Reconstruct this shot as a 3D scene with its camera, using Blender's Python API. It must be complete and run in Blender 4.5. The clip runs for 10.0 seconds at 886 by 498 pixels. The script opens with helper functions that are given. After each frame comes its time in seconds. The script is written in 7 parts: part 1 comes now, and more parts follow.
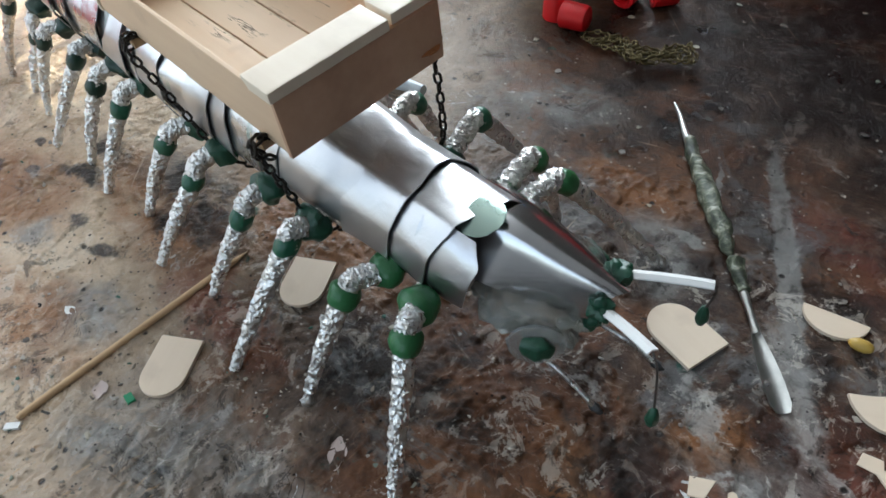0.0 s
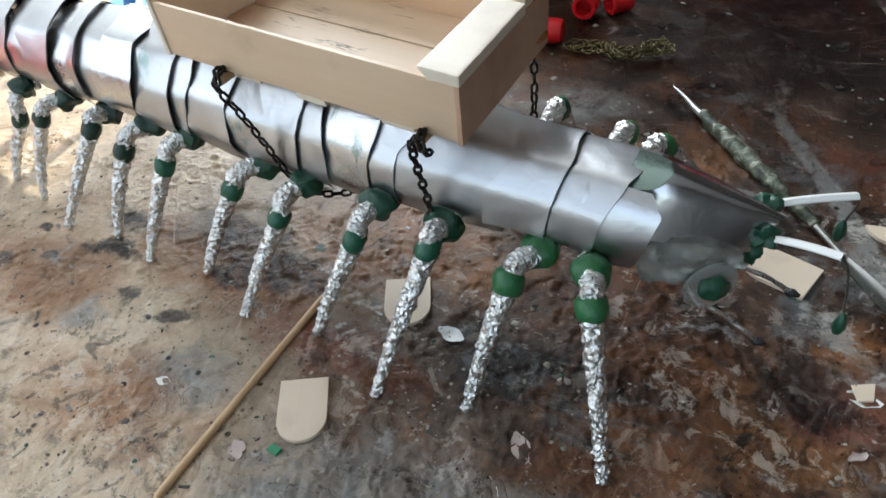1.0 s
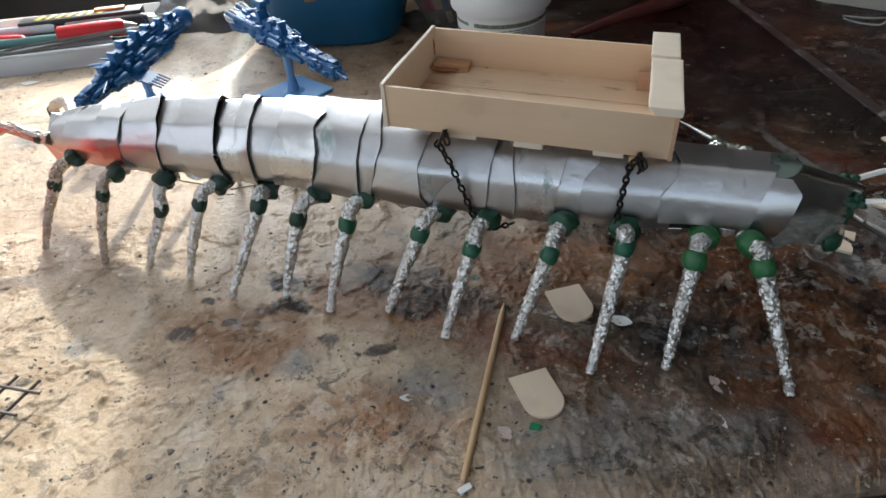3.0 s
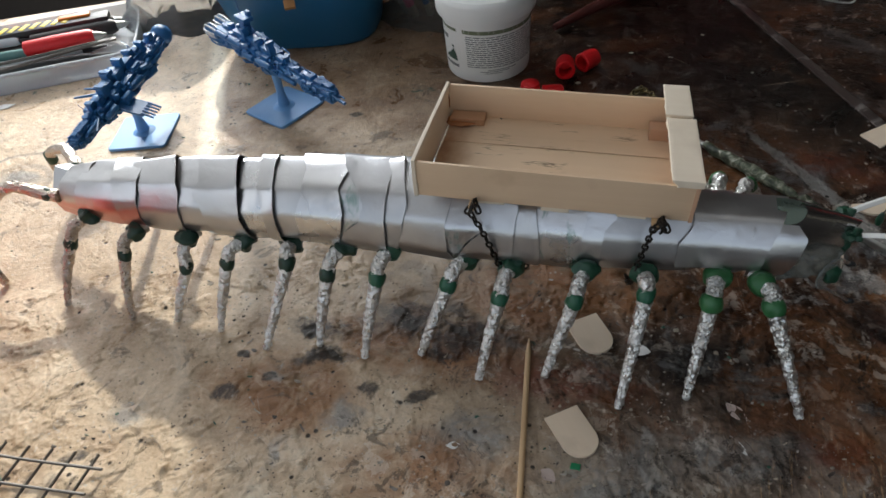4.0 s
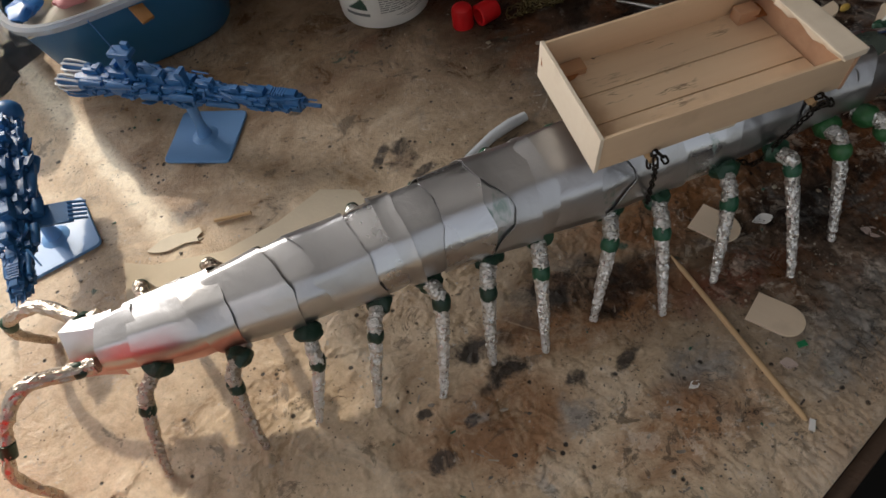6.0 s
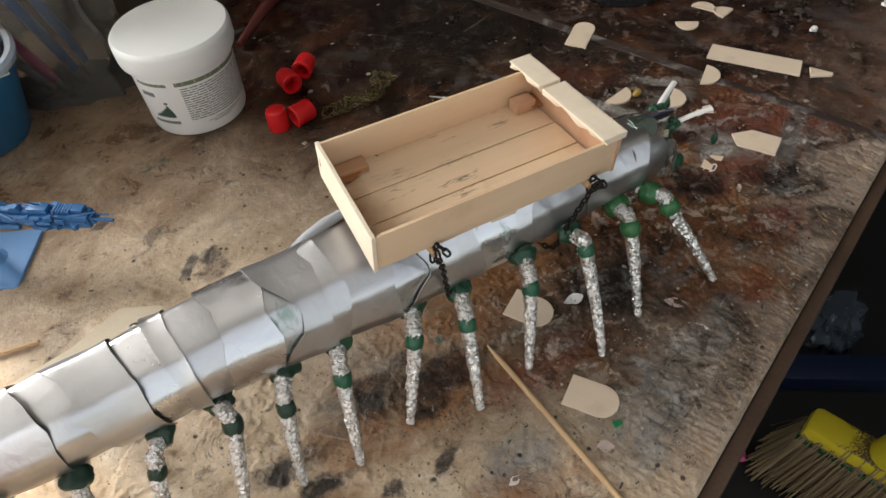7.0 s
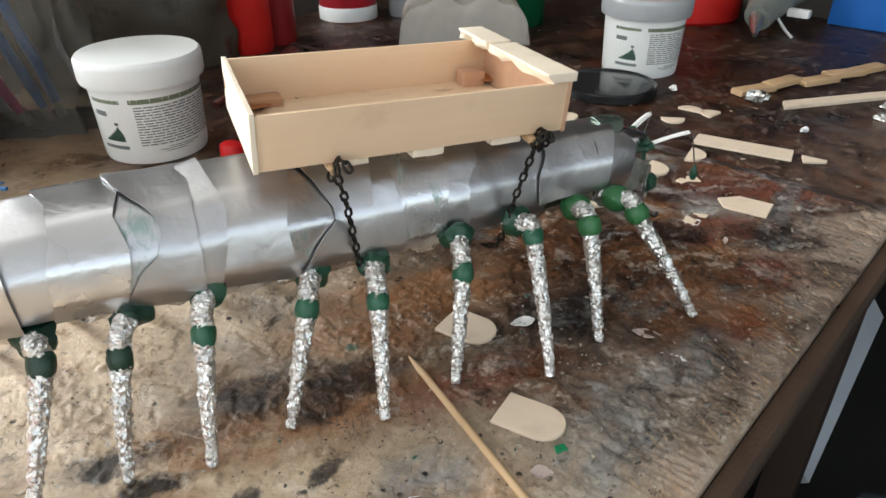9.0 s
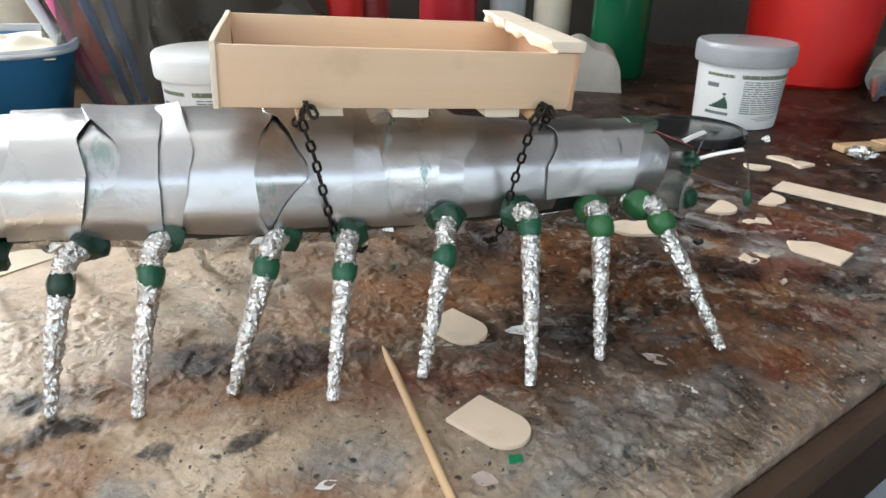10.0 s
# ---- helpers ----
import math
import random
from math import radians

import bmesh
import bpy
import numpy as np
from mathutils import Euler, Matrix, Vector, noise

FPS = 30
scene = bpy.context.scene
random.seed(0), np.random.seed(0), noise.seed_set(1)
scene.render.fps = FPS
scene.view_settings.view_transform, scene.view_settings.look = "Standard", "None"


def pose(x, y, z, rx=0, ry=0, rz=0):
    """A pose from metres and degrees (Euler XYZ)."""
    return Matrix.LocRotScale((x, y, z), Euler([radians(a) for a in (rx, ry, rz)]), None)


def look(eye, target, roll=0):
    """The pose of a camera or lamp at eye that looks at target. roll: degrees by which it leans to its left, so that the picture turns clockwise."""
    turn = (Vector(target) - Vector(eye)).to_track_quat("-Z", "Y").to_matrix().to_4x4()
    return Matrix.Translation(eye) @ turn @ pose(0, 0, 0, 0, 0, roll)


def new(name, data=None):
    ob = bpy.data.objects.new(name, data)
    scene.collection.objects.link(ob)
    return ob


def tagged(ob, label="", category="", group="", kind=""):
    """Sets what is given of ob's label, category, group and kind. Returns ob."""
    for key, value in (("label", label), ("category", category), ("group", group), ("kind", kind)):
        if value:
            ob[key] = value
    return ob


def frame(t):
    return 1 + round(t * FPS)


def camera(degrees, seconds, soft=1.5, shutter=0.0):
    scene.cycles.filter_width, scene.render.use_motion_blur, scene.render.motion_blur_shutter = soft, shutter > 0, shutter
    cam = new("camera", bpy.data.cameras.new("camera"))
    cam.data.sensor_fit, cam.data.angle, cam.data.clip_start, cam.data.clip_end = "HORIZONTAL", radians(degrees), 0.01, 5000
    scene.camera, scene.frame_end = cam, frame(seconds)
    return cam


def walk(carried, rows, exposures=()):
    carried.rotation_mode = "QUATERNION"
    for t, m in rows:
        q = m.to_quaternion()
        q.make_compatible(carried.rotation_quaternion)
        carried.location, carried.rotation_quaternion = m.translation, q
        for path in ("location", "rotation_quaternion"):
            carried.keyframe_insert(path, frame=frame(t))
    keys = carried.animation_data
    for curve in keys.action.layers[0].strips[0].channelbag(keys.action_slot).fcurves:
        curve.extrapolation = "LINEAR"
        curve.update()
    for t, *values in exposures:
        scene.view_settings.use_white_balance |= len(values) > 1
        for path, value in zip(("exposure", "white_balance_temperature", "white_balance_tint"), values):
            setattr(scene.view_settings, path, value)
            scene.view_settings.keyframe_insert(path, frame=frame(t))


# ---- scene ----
cam = camera(65.54, 10.0, soft=1.6)
PATH = [
    (0, (0.21878, 0.05032, 0.21276), (0.05047, 0.16772, -0.00607), -5.80),
    (0.5, (0.20756, 0.03351, 0.18688), (0.03275, 0.17122, -0.01430), -6.51),
    (1, (0.16855, -0.02427, 0.20277), (0.02515, 0.14388, -0.00010), -6.45),
    (1.5, (0.14044, -0.07794, 0.19982), (0.02386, 0.13151, 0.01944), -5.60),
    (2, (0.11952, -0.11731, 0.20605), (0.00939, 0.10515, 0.03758), -3.76),
    (2.5, (0.09749, -0.13334, 0.21907), (-0.00526, 0.08731, 0.04369), -3.67),
    (2.7, (0.09240, -0.14355, 0.22766), (-0.01003, 0.07407, 0.04835), -4.58),
    (3.8, (0.05440, -0.13664, 0.27309), (-0.03167, 0.07254, 0.07602), -6.42),
    (4, (0.04808, -0.12923, 0.29318), (-0.03223, 0.07353, 0.08717), -6.99),
    (4.5, (-0.00793, -0.09258, 0.31390), (-0.09479, 0.08267, 0.08643), -7.25),
    (5, (-0.07215, -0.05909, 0.32339), (-0.15436, 0.10289, 0.08464), -11.36),
    (5.5, (-0.14977, -0.06316, 0.32537), (-0.16921, 0.10348, 0.07667), -11.54),
    (6, (-0.13770, -0.07702, 0.32123), (-0.12056, 0.09522, 0.07620), -12.02),
    (6.2, (-0.12120, -0.07652, 0.32012), (-0.09244, 0.09771, 0.07760), -10.98),
    (7.3, (-0.08204, -0.08137, 0.30332), (-0.00237, 0.10433, 0.08157), -4.18),
    (7.5, (-0.07735, -0.08149, 0.30043), (0.00540, 0.10317, 0.07895), -3.90),
    (8, (-0.07575, -0.08285, 0.29584), (0.01045, 0.10090, 0.07492), -2.62),
    (8.5, (-0.07735, -0.09620, 0.23708), (0.01027, 0.13152, 0.06253), -1.38),
    (9, (-0.06615, -0.11738, 0.19028), (0.02429, 0.12372, 0.03637), -0.18),
    (9.5, (-0.05814, -0.12122, 0.16035), (0.03288, 0.13379, 0.03118), 1.23),
    (10, (-0.01663, -0.12620, 0.14816), (0.03005, 0.14203, 0.02217), 1.40),
]
EXPOSURES = [(0.0, 0.33, 5900, 4), (1.5, 0.34, 6000, 4), (2.5, -0.10, 6080, 6), (4.0, -0.66, 6330, 8), (4.5, -0.78, 6450, 8), (5.5, -1.17, 6830, 11), (6.2, -1.03, 7050, 13), (7.5, 0.40, 6980, 7), (8.5, 0.42, 6800, 6), (9.5, 0.61, 6450, 7), (10.0, 0.68, 6400, 7)]
walk(cam, [(t, look(eye, target, roll)) for t, eye, target, roll in PATH], EXPOSURES)

# ---- world, sun, window light and fill lamps ----
world = bpy.data.worlds.new("sky")
scene.world = world
world.use_nodes = True
_wn = world.node_tree
_sky = _wn.nodes.new("ShaderNodeTexSky")
_sky.sky_type, _sky.sun_disc = "NISHITA", False
_sky.sun_elevation, _sky.sun_rotation = radians(36), radians(-25)
_wn.links.new(_sky.outputs[0], _wn.nodes["Background"].inputs[0])
_wn.nodes["Background"].inputs[1].default_value = 0.12

SUN_WAY = Vector((0.43, -0.90, -0.72)).normalized()
sun_lamp = new("sun", bpy.data.lights.new("sun", "SUN"))
sun_lamp.data.energy, sun_lamp.data.angle, sun_lamp.data.color = 5.0, radians(1.6), (1.0, 0.90, 0.74)
sun_lamp.rotation_mode = "QUATERNION"
sun_lamp.rotation_quaternion = SUN_WAY.to_track_quat("-Z", "Y")


def unseen_window_light(name, eye, target, w, h, watts, colour):
    """An area lamp that stands in an unseen opening, for sky light or as added fill."""
    lamp = new(name, bpy.data.lights.new(name, "AREA"))
    lamp.data.shape, lamp.data.size, lamp.data.size_y = "RECTANGLE", w, h
    lamp.data.energy, lamp.data.color = watts, colour
    lamp.matrix_world = look(eye, target)
    return lamp


unseen_window_light("unseen_window_light", (-0.95, 0.985, 0.75), (-0.85, -1.0, 0.95), 0.66, 1.16, 42.0, (0.95, 0.97, 1.0))
# west and south lamps are added fill for near faces and metal
unseen_window_light("unseen_window_light", (-1.585, -1.05, 0.8), (0.3, 0.25, 0.6), 1.35, 1.25, 9.0, (0.97, 0.98, 1.0))
unseen_window_light("unseen_window_light", (0.2, -1.985, 0.80), (0.2, 1.0, 0.9), 3.3, 1.45, 11.0, (0.98, 0.98, 1.0))

# ---- helpers ----
CM = 0.01
UP = Vector((0, 0, 1))


def thing(name, x, y, z, rz, label, category, group="", kind=""):
    """An Empty at the base of a thing, in centimetres and degrees."""
    ob = new(name)
    ob.empty_display_size = 0.01
    ob.matrix_basis = pose(x * CM, y * CM, z * CM, 0, 0, rz)
    return tagged(ob, label, category, group, kind)


def mesh_of(name, bm, mat, smooth=True, sharp=38):
    """A mesh from a bmesh built in centimetres."""
    bmesh.ops.recalc_face_normals(bm, faces=bm.faces[:])
    me = bpy.data.meshes.new(name)
    bm.to_mesh(me)
    bm.free()
    me.transform(Matrix.Scale(CM, 4))
    for m in mat if isinstance(mat, (list, tuple)) else (mat,):
        me.materials.append(m)
    if smooth:
        me.shade_smooth()
        me.set_sharp_from_angle(angle=radians(sharp))
    return me


def part(name, bm, mat, parent, label="", smooth=True, at=None, sharp=38):
    """One bmesh as one mesh object under a thing or a part."""
    ob = new(name, mesh_of(name, bm, mat, smooth, sharp) if isinstance(bm, bmesh.types.BMesh) else bm)
    ob.parent = parent
    if at is not None:
        ob.matrix_basis = at
    return tagged(ob, label)


def solid(name, bm, mat, x, y, z, rz, label, category, group="", kind="", smooth=True):
    """A thing of one mesh."""
    ob = new(name, mesh_of(name, bm, mat, smooth))
    ob.matrix_basis = pose(x * CM, y * CM, z * CM, 0, 0, rz)
    return tagged(ob, label, category, group, kind)


def at_cm(x, y, z, rx=0, ry=0, rz=0):
    return pose(x * CM, y * CM, z * CM, rx, ry, rz)


def box(bm, cx, cy, cz, sx, sy, sz, bevel=0.0, rz=0.0, m=None):
    """A box by centre and size, with bevelled edges."""
    r = bmesh.ops.create_cube(bm, size=1.0)
    mat = Matrix.Translation((cx, cy, cz)) @ Matrix.Rotation(radians(rz), 4, "Z") @ Matrix.Diagonal((sx, sy, sz, 1))
    if m is not None:
        mat = m @ mat
    bmesh.ops.transform(bm, matrix=mat, verts=r["verts"])
    if bevel:
        edges = list({e for v in r["verts"] for e in v.link_edges})
        bmesh.ops.bevel(bm, geom=edges, offset=bevel, segments=2, affect="EDGES", profile=0.6)
    return bm


def ring_faces(bm, a, b):
    n = len(a)
    for i in range(n):
        bm.faces.new((a[i], a[(i + 1) % n], b[(i + 1) % n], b[i]))


def lathe(bm, profile, segs=40, wobble=0.0, seed=0.0):
    """Turns (radius, height) pairs round z; a radius of 0 closes the end."""
    rows = []
    for r, z in profile:
        if r <= 1e-6:
            rows.append([bm.verts.new((0, 0, z))])
        else:
            row = []
            for i in range(segs):
                a = 2 * math.pi * i / segs
                k = r + (wobble * noise.noise((2 * math.cos(a), 2 * math.sin(a), z * 0.7 + seed)) if wobble else 0)
                row.append(bm.verts.new((k * math.cos(a), k * math.sin(a), z)))
            rows.append(row)
    for a, b in zip(rows, rows[1:]):
        if len(a) == 1 and len(b) == 1:
            continue
        if len(a) == 1:
            for i in range(segs):
                bm.faces.new((a[0], b[i], b[(i + 1) % segs]))
        elif len(b) == 1:
            for i in range(segs):
                bm.faces.new((a[i], a[(i + 1) % segs], b[0]))
        else:
            ring_faces(bm, a, b)
    return bm


def curve_points(pts, steps):
    """A Catmull-Rom curve through pts, steps to a span."""
    p = [Vector(q) for q in pts]
    p = [2 * p[0] - p[1]] + p + [2 * p[-1] - p[-2]]
    out = []
    for i in range(1, len(p) - 2):
        for k in range(steps):
            t = k / steps
            a, b, c, d = p[i - 1], p[i], p[i + 1], p[i + 2]
            out.append(0.5 * ((2 * b) + (c - a) * t + (2 * a - 5 * b + 4 * c - d) * t * t + (3 * b - a - 3 * c + d) * t ** 3))
    out.append(p[-2])
    return out


def sweep(bm, pts, radii, segs=10, amp=0.0, freq=3.0, seed=0.0, closed=False, flat=1.0):
    """A tube along pts; radii is one number or one for each point. amp: crumpling."""
    n = len(pts)
    pts = [Vector(p) for p in pts]
    rad = [radii] * n if isinstance(radii, (int, float)) else radii
    rows, side = [], None
    for i in range(n):
        if closed:
            t = (pts[(i + 1) % n] - pts[i - 1]).normalized()
        else:
            t = (pts[min(i + 1, n - 1)] - pts[max(i - 1, 0)]).normalized()
        if side is None:
            side = t.orthogonal().normalized()
        side = (side - t * side.dot(t)).normalized()
        other = t.cross(side)
        row = []
        for k in range(segs):
            a = 2 * math.pi * k / segs
            d = side * math.cos(a) + other * math.sin(a) * flat
            q = pts[i] + d * rad[i]
            if amp:
                s = noise.noise((q.x * freq + seed, q.y * freq, q.z * freq)) + 0.6 * noise.noise((q.x * freq * 2.3, q.y * freq * 2.3 + seed, q.z * freq * 2.3))
                q += d * amp * s
            row.append(bm.verts.new(q))
        rows.append(row)
    for a, b in zip(rows, rows[1:]):
        ring_faces(bm, a, b)
    if closed:
        ring_faces(bm, rows[-1], rows[0])
    else:
        bm.faces.new(rows[0][::-1])
        bm.faces.new(rows[-1])
    return bm


def prism(bm, outline, z0, z1, bevel=0.0):
    """A flat piece with that outline."""
    low = [bm.verts.new((x, y, z0)) for x, y in outline]
    top = [bm.verts.new((x, y, z1)) for x, y in outline]
    faces = [bm.faces.new(low[::-1]), bm.faces.new(top)]
    n = len(outline)
    for i in range(n):
        bm.faces.new((low[i], low[(i + 1) % n], top[(i + 1) % n], top[i]))
    if bevel:
        bmesh.ops.bevel(bm, geom=list({e for f in faces for e in f.edges}), offset=bevel, segments=1, affect="EDGES")
    return bm


def blob(bm, c, r, amp=0.15, freq=1.5, seed=0.0, subdiv=2):
    """A lump of clay round c; r is (rx, ry, rz)."""
    out = bmesh.ops.create_icosphere(bm, subdivisions=subdiv, radius=1.0)
    for v in out["verts"]:
        d = v.co.normalized()
        k = 1 + amp * noise.noise((d.x * freq + seed, d.y * freq + seed * 0.7, d.z * freq))
        v.co = Vector((c[0] + d.x * r[0] * k, c[1] + d.y * r[1] * k, c[2] + d.z * r[2] * k))
    return bm


# ---- materials ----
class Nodes:
    """A short way to write node materials."""

    def __init__(self, name):
        self.mat = bpy.data.materials.new(name)
        self.mat.use_nodes = True
        self.tree = self.mat.node_tree
        self.bsdf = self.tree.nodes["Principled BSDF"]
        self.coord = self.tree.nodes.new("ShaderNodeTexCoord").outputs["Object"]

    def put(self, socket, value):
        if isinstance(value, bpy.types.NodeSocket):
            self.tree.links.new(value, socket)
        else:
            socket.default_value = value

    def mapped(self, scale=(1, 1, 1), turn=(0, 0, 0), where=(0, 0, 0)):
        n = self.tree.nodes.new("ShaderNodeMapping")
        self.put(n.inputs["Vector"], self.coord)
        n.inputs["Scale"].default_value, n.inputs["Rotation"].default_value, n.inputs["Location"].default_value = scale, turn, where
        return n.outputs[0]

    def noise(self, scale, detail=4.0, rough=0.55, vector=None, distortion=0.0):
        n = self.tree.nodes.new("ShaderNodeTexNoise")
        self.put(n.inputs["Vector"], vector or self.coord)
        n.inputs["Scale"].default_value, n.inputs["Detail"].default_value = scale, detail
        n.inputs["Roughness"].default_value, n.inputs["Distortion"].default_value = rough, distortion
        return n.outputs["Fac"]

    def voronoi(self, scale, feature="F1", vector=None, random=1.0):
        n = self.tree.nodes.new("ShaderNodeTexVoronoi")
        self.put(n.inputs["Vector"], vector or self.coord)
        n.feature, n.inputs["Scale"].default_value, n.inputs["Randomness"].default_value = feature, scale, random
        return n.outputs["Distance"]

    def ramp(self, fac, stops, smooth=False):
        n = self.tree.nodes.new("ShaderNodeValToRGB")
        self.put(n.inputs[0], fac)
        el = n.color_ramp.elements
        while len(el) < len(stops):
            el.new(0.5)
        for e, (p, c) in zip(el, stops):
            e.position = p
            e.color = (*c, 1) if isinstance(c, tuple) else (c, c, c, 1)
        if smooth:
            n.color_ramp.interpolation = "EASE"
        return n.outputs[0]

    def mix(self, fac, a, b, kind="MIX"):
        n = self.tree.nodes.new("ShaderNodeMix")
        n.data_type, n.blend_type = "RGBA", kind
        self.put(n.inputs[0], fac)
        self.put(n.inputs[6], (*a, 1) if isinstance(a, tuple) else a)
        self.put(n.inputs[7], (*b, 1) if isinstance(b, tuple) else b)
        return n.outputs[2]

    def math(self, kind, a, b=0.0, clamp=False):
        n = self.tree.nodes.new("ShaderNodeMath")
        n.operation, n.use_clamp = kind, clamp
        self.put(n.inputs[0], a)
        self.put(n.inputs[1], b)
        return n.outputs[0]

    def axis(self, vector, name):
        n = self.tree.nodes.new("ShaderNodeSeparateXYZ")
        self.put(n.inputs[0], vector)
        return n.outputs[name]

    def warped(self, scale, amount):
        """The place of a point, shifted by noise, so that outlines come out ragged."""
        t = self.tree.nodes.new("ShaderNodeTexNoise")
        self.put(t.inputs["Vector"], self.coord)
        t.inputs["Scale"].default_value, t.inputs["Detail"].default_value, t.inputs["Roughness"].default_value = scale, 8, 0.68
        m = self.tree.nodes.new("ShaderNodeVectorMath")
        m.operation = "MULTIPLY_ADD"
        self.put(m.inputs[0], t.outputs["Color"])
        m.inputs[1].default_value = (amount, amount, 0)
        s = self.tree.nodes.new("ShaderNodeVectorMath")
        s.operation = "SUBTRACT"
        self.put(s.inputs[0], self.coord)
        s.inputs[1].default_value = (amount / 2, amount / 2, 0)
        self.put(m.inputs[2], s.outputs[0])
        return m.outputs[0]

    def after(self, vector, value):
        """The same vector, known only once the value is."""
        m = self.tree.nodes.new("ShaderNodeVectorMath")
        m.operation = "MULTIPLY_ADD"
        self.put(m.inputs[0], value)
        m.inputs[1].default_value = (0, 0, 0)
        self.put(m.inputs[2], vector)
        return m.outputs[0]

    def zone(self, vector, px, py, rx, ry, turn, edge, raw=False):
        """1 inside an ellipse given in centimetres, 0 outside."""
        m = self.tree.nodes.new("ShaderNodeMapping")
        m.vector_type = "TEXTURE"
        self.put(m.inputs["Vector"], vector)
        m.inputs["Location"].default_value = (px * 0.01, py * 0.01, 0)
        m.inputs["Rotation"].default_value = (0, 0, radians(turn))
        m.inputs["Scale"].default_value = (rx * 0.01, ry * 0.01, 1)
        g = self.tree.nodes.new("ShaderNodeVectorMath")
        g.operation = "LENGTH"
        self.put(g.inputs[0], m.outputs[0])
        if raw:
            return g.outputs["Value"]
        return self.ramp(g.outputs["Value"], [(1 - edge, 1.0), (1.0, 0.0)])

    def random(self):
        return self.tree.nodes.new("ShaderNodeObjectInfo").outputs["Random"]

    def bump(self, height, strength=0.3, distance=0.001, after=None):
        n = self.tree.nodes.new("ShaderNodeBump")
        self.put(n.inputs["Height"], height)
        n.inputs["Strength"].default_value, n.inputs["Distance"].default_value = strength, distance
        if after is not None:
            self.put(n.inputs["Normal"], after)
        return n.outputs[0]

    def done(self, colour, rough=0.5, metal=0.0, normal=None, **more):
        self.put(self.bsdf.inputs["Base Color"], (*colour, 1) if isinstance(colour, tuple) else colour)
        self.put(self.bsdf.inputs["Roughness"], rough)
        self.put(self.bsdf.inputs["Metallic"], metal)
        if normal is not None:
            self.put(self.bsdf.inputs["Normal"], normal)
        for key, value in more.items():
            self.put(self.bsdf.inputs[key.replace("_", " ")], value)
        return self.mat


def plain(name, colour, rough=0.5, metal=0.0, vary=0.15, scale=60.0, bump=0.1, **more):
    """A surface of one colour with grain, mottling and a little relief."""
    n = Nodes(name)
    dark = tuple(c * (1 - vary) for c in colour)
    light = tuple(min(1.0, c * (1 + vary)) for c in colour)
    big = n.noise(scale, 5)
    fine = n.noise(scale * 9, 3)
    col = n.mix(n.math("ADD", n.math("MULTIPLY", big, 0.7), n.math("MULTIPLY", fine, 0.3)), dark, light)
    r = n.math("ADD", n.math("MULTIPLY", big, 0.2), rough - 0.1, True)
    return n.done(col, r, metal, n.bump(fine, bump, 0.0006), **more)


# stains and painted shade of the bench top: middle x, y, half length, half width (cm), turn
# the first two patches paint the shade under body and legs
STAIN_AND_SHADE = [(-5, 10.2, 5.0, 1.6, 8), (-11.5, 8.6, 2.6, 1.0, 0), (-3, 9, 3.3, 1.2, 10), (-7, 11, 2.7, 1.1, 5), (9.2, 10.4, 4.4, 2.2, 5), (13.1, 12, 2.6, 1.8, 20), (17.2, 14.8, 2.9, 1.0, -15), (11.5, 8.2, 2.8, 1.2, 15),
              (-10, 6.4, 2.3, 0.9, 10), (12, 42, 12, 8.5, -20), (-1, 48, 9, 5, -30), (22, 12.8, 3.0, 2.0, 0), (24, 30, 6, 4, 20), (-12, 22.7, 1.8, 0.9, 30)]
# the second brown patch is widened for that shade as well
STAIN_RUST = [(-3.2, 1.5, 5.6, 2.3, 15), (-5.5, 8.4, 7.0, 3.0, 5), (1.5, 14, 9, 3.2, 10), (-12, 4, 5.5, 3.6, 0), (14.4, 13.3, 1.7, 1.2, 0), (17.4, 12.1, 3.8, 1.6, 0),
              (18, 17.6, 1.8, 1.4, 0), (13.8, 9.9, 1.8, 1.1, 0), (8, 26, 5, 3, 10), (15.8, 7.2, 2.6, 1.5, 20), (9.6, 18.6, 3.2, 2.3, 0), (-9, 9, 3, 1.6, 0)]
STAIN_RED = [(1.8, 7.8, 3.6, 1.6, 10), (5.2, 8.4, 1.8, 1.0, 0), (14.8, 6.6, 2.4, 1.3, 20), (17, 28.2, 4, 2.4, -20), (26, 18, 8, 5, -10), (19.5, 10, 2.6, 1.4, 20), (20, 14.5, 4.5, 2.2, 0)]
STAIN_GREY = [(6, 3.4, 5.4, 2.7, 25), (-1.2, 3.8, 3.0, 1.6, 10), (10.6, 5.2, 3.6, 1.7, 25), (-8, 3.2, 1.5, 1.0, 0), (1.6, 27.6, 4.2, 2.8, 20), (12, 22.5, 3.4, 1.6, -40),
              (-19.2, 0.6, 2.2, 1.1, 30), (-26.8, 23.2, 1.9, 1.1, 0), (-40.8, 17.2, 2.4, 1.2, 0), (21, 17, 3, 2, 0)]
STAIN_WHITE = [(-10.4, 1.4, 0.55, 1.4, 5), (19.4, 20.6, 4.2, 1.1, -39), (-1.0, 3.6, 1.1, 0.6, 20), (6.6, 5.9, 0.9, 0.45, 60), (-12.4, 5.2, 1.0, 0.6, 0), (3.8, 1.6, 1.4, 0.7, 40), (9.2, 4.6, 0.8, 0.4, 70), (22, 25, 2.6, 0.7, -39), (23, 19, 4.2, 0.30, -15), (25, 14.5, 4.5, 0.30, -8), (27, 22.5, 5, 0.32, -25), (20, 16.5, 2.8, 0.24, 12), (16.5, 18.5, 2.6, 0.3, -30), (14, 15.6, 1.6, 0.25, 20)]
STAIN_TAPE = [(15.0, 26.6, 7.6, 0.55, -53.2), (11.2, 27.4, 2.6, 0.16, -60), (12.0, 24.2, 0.9, 0.35, 0)]
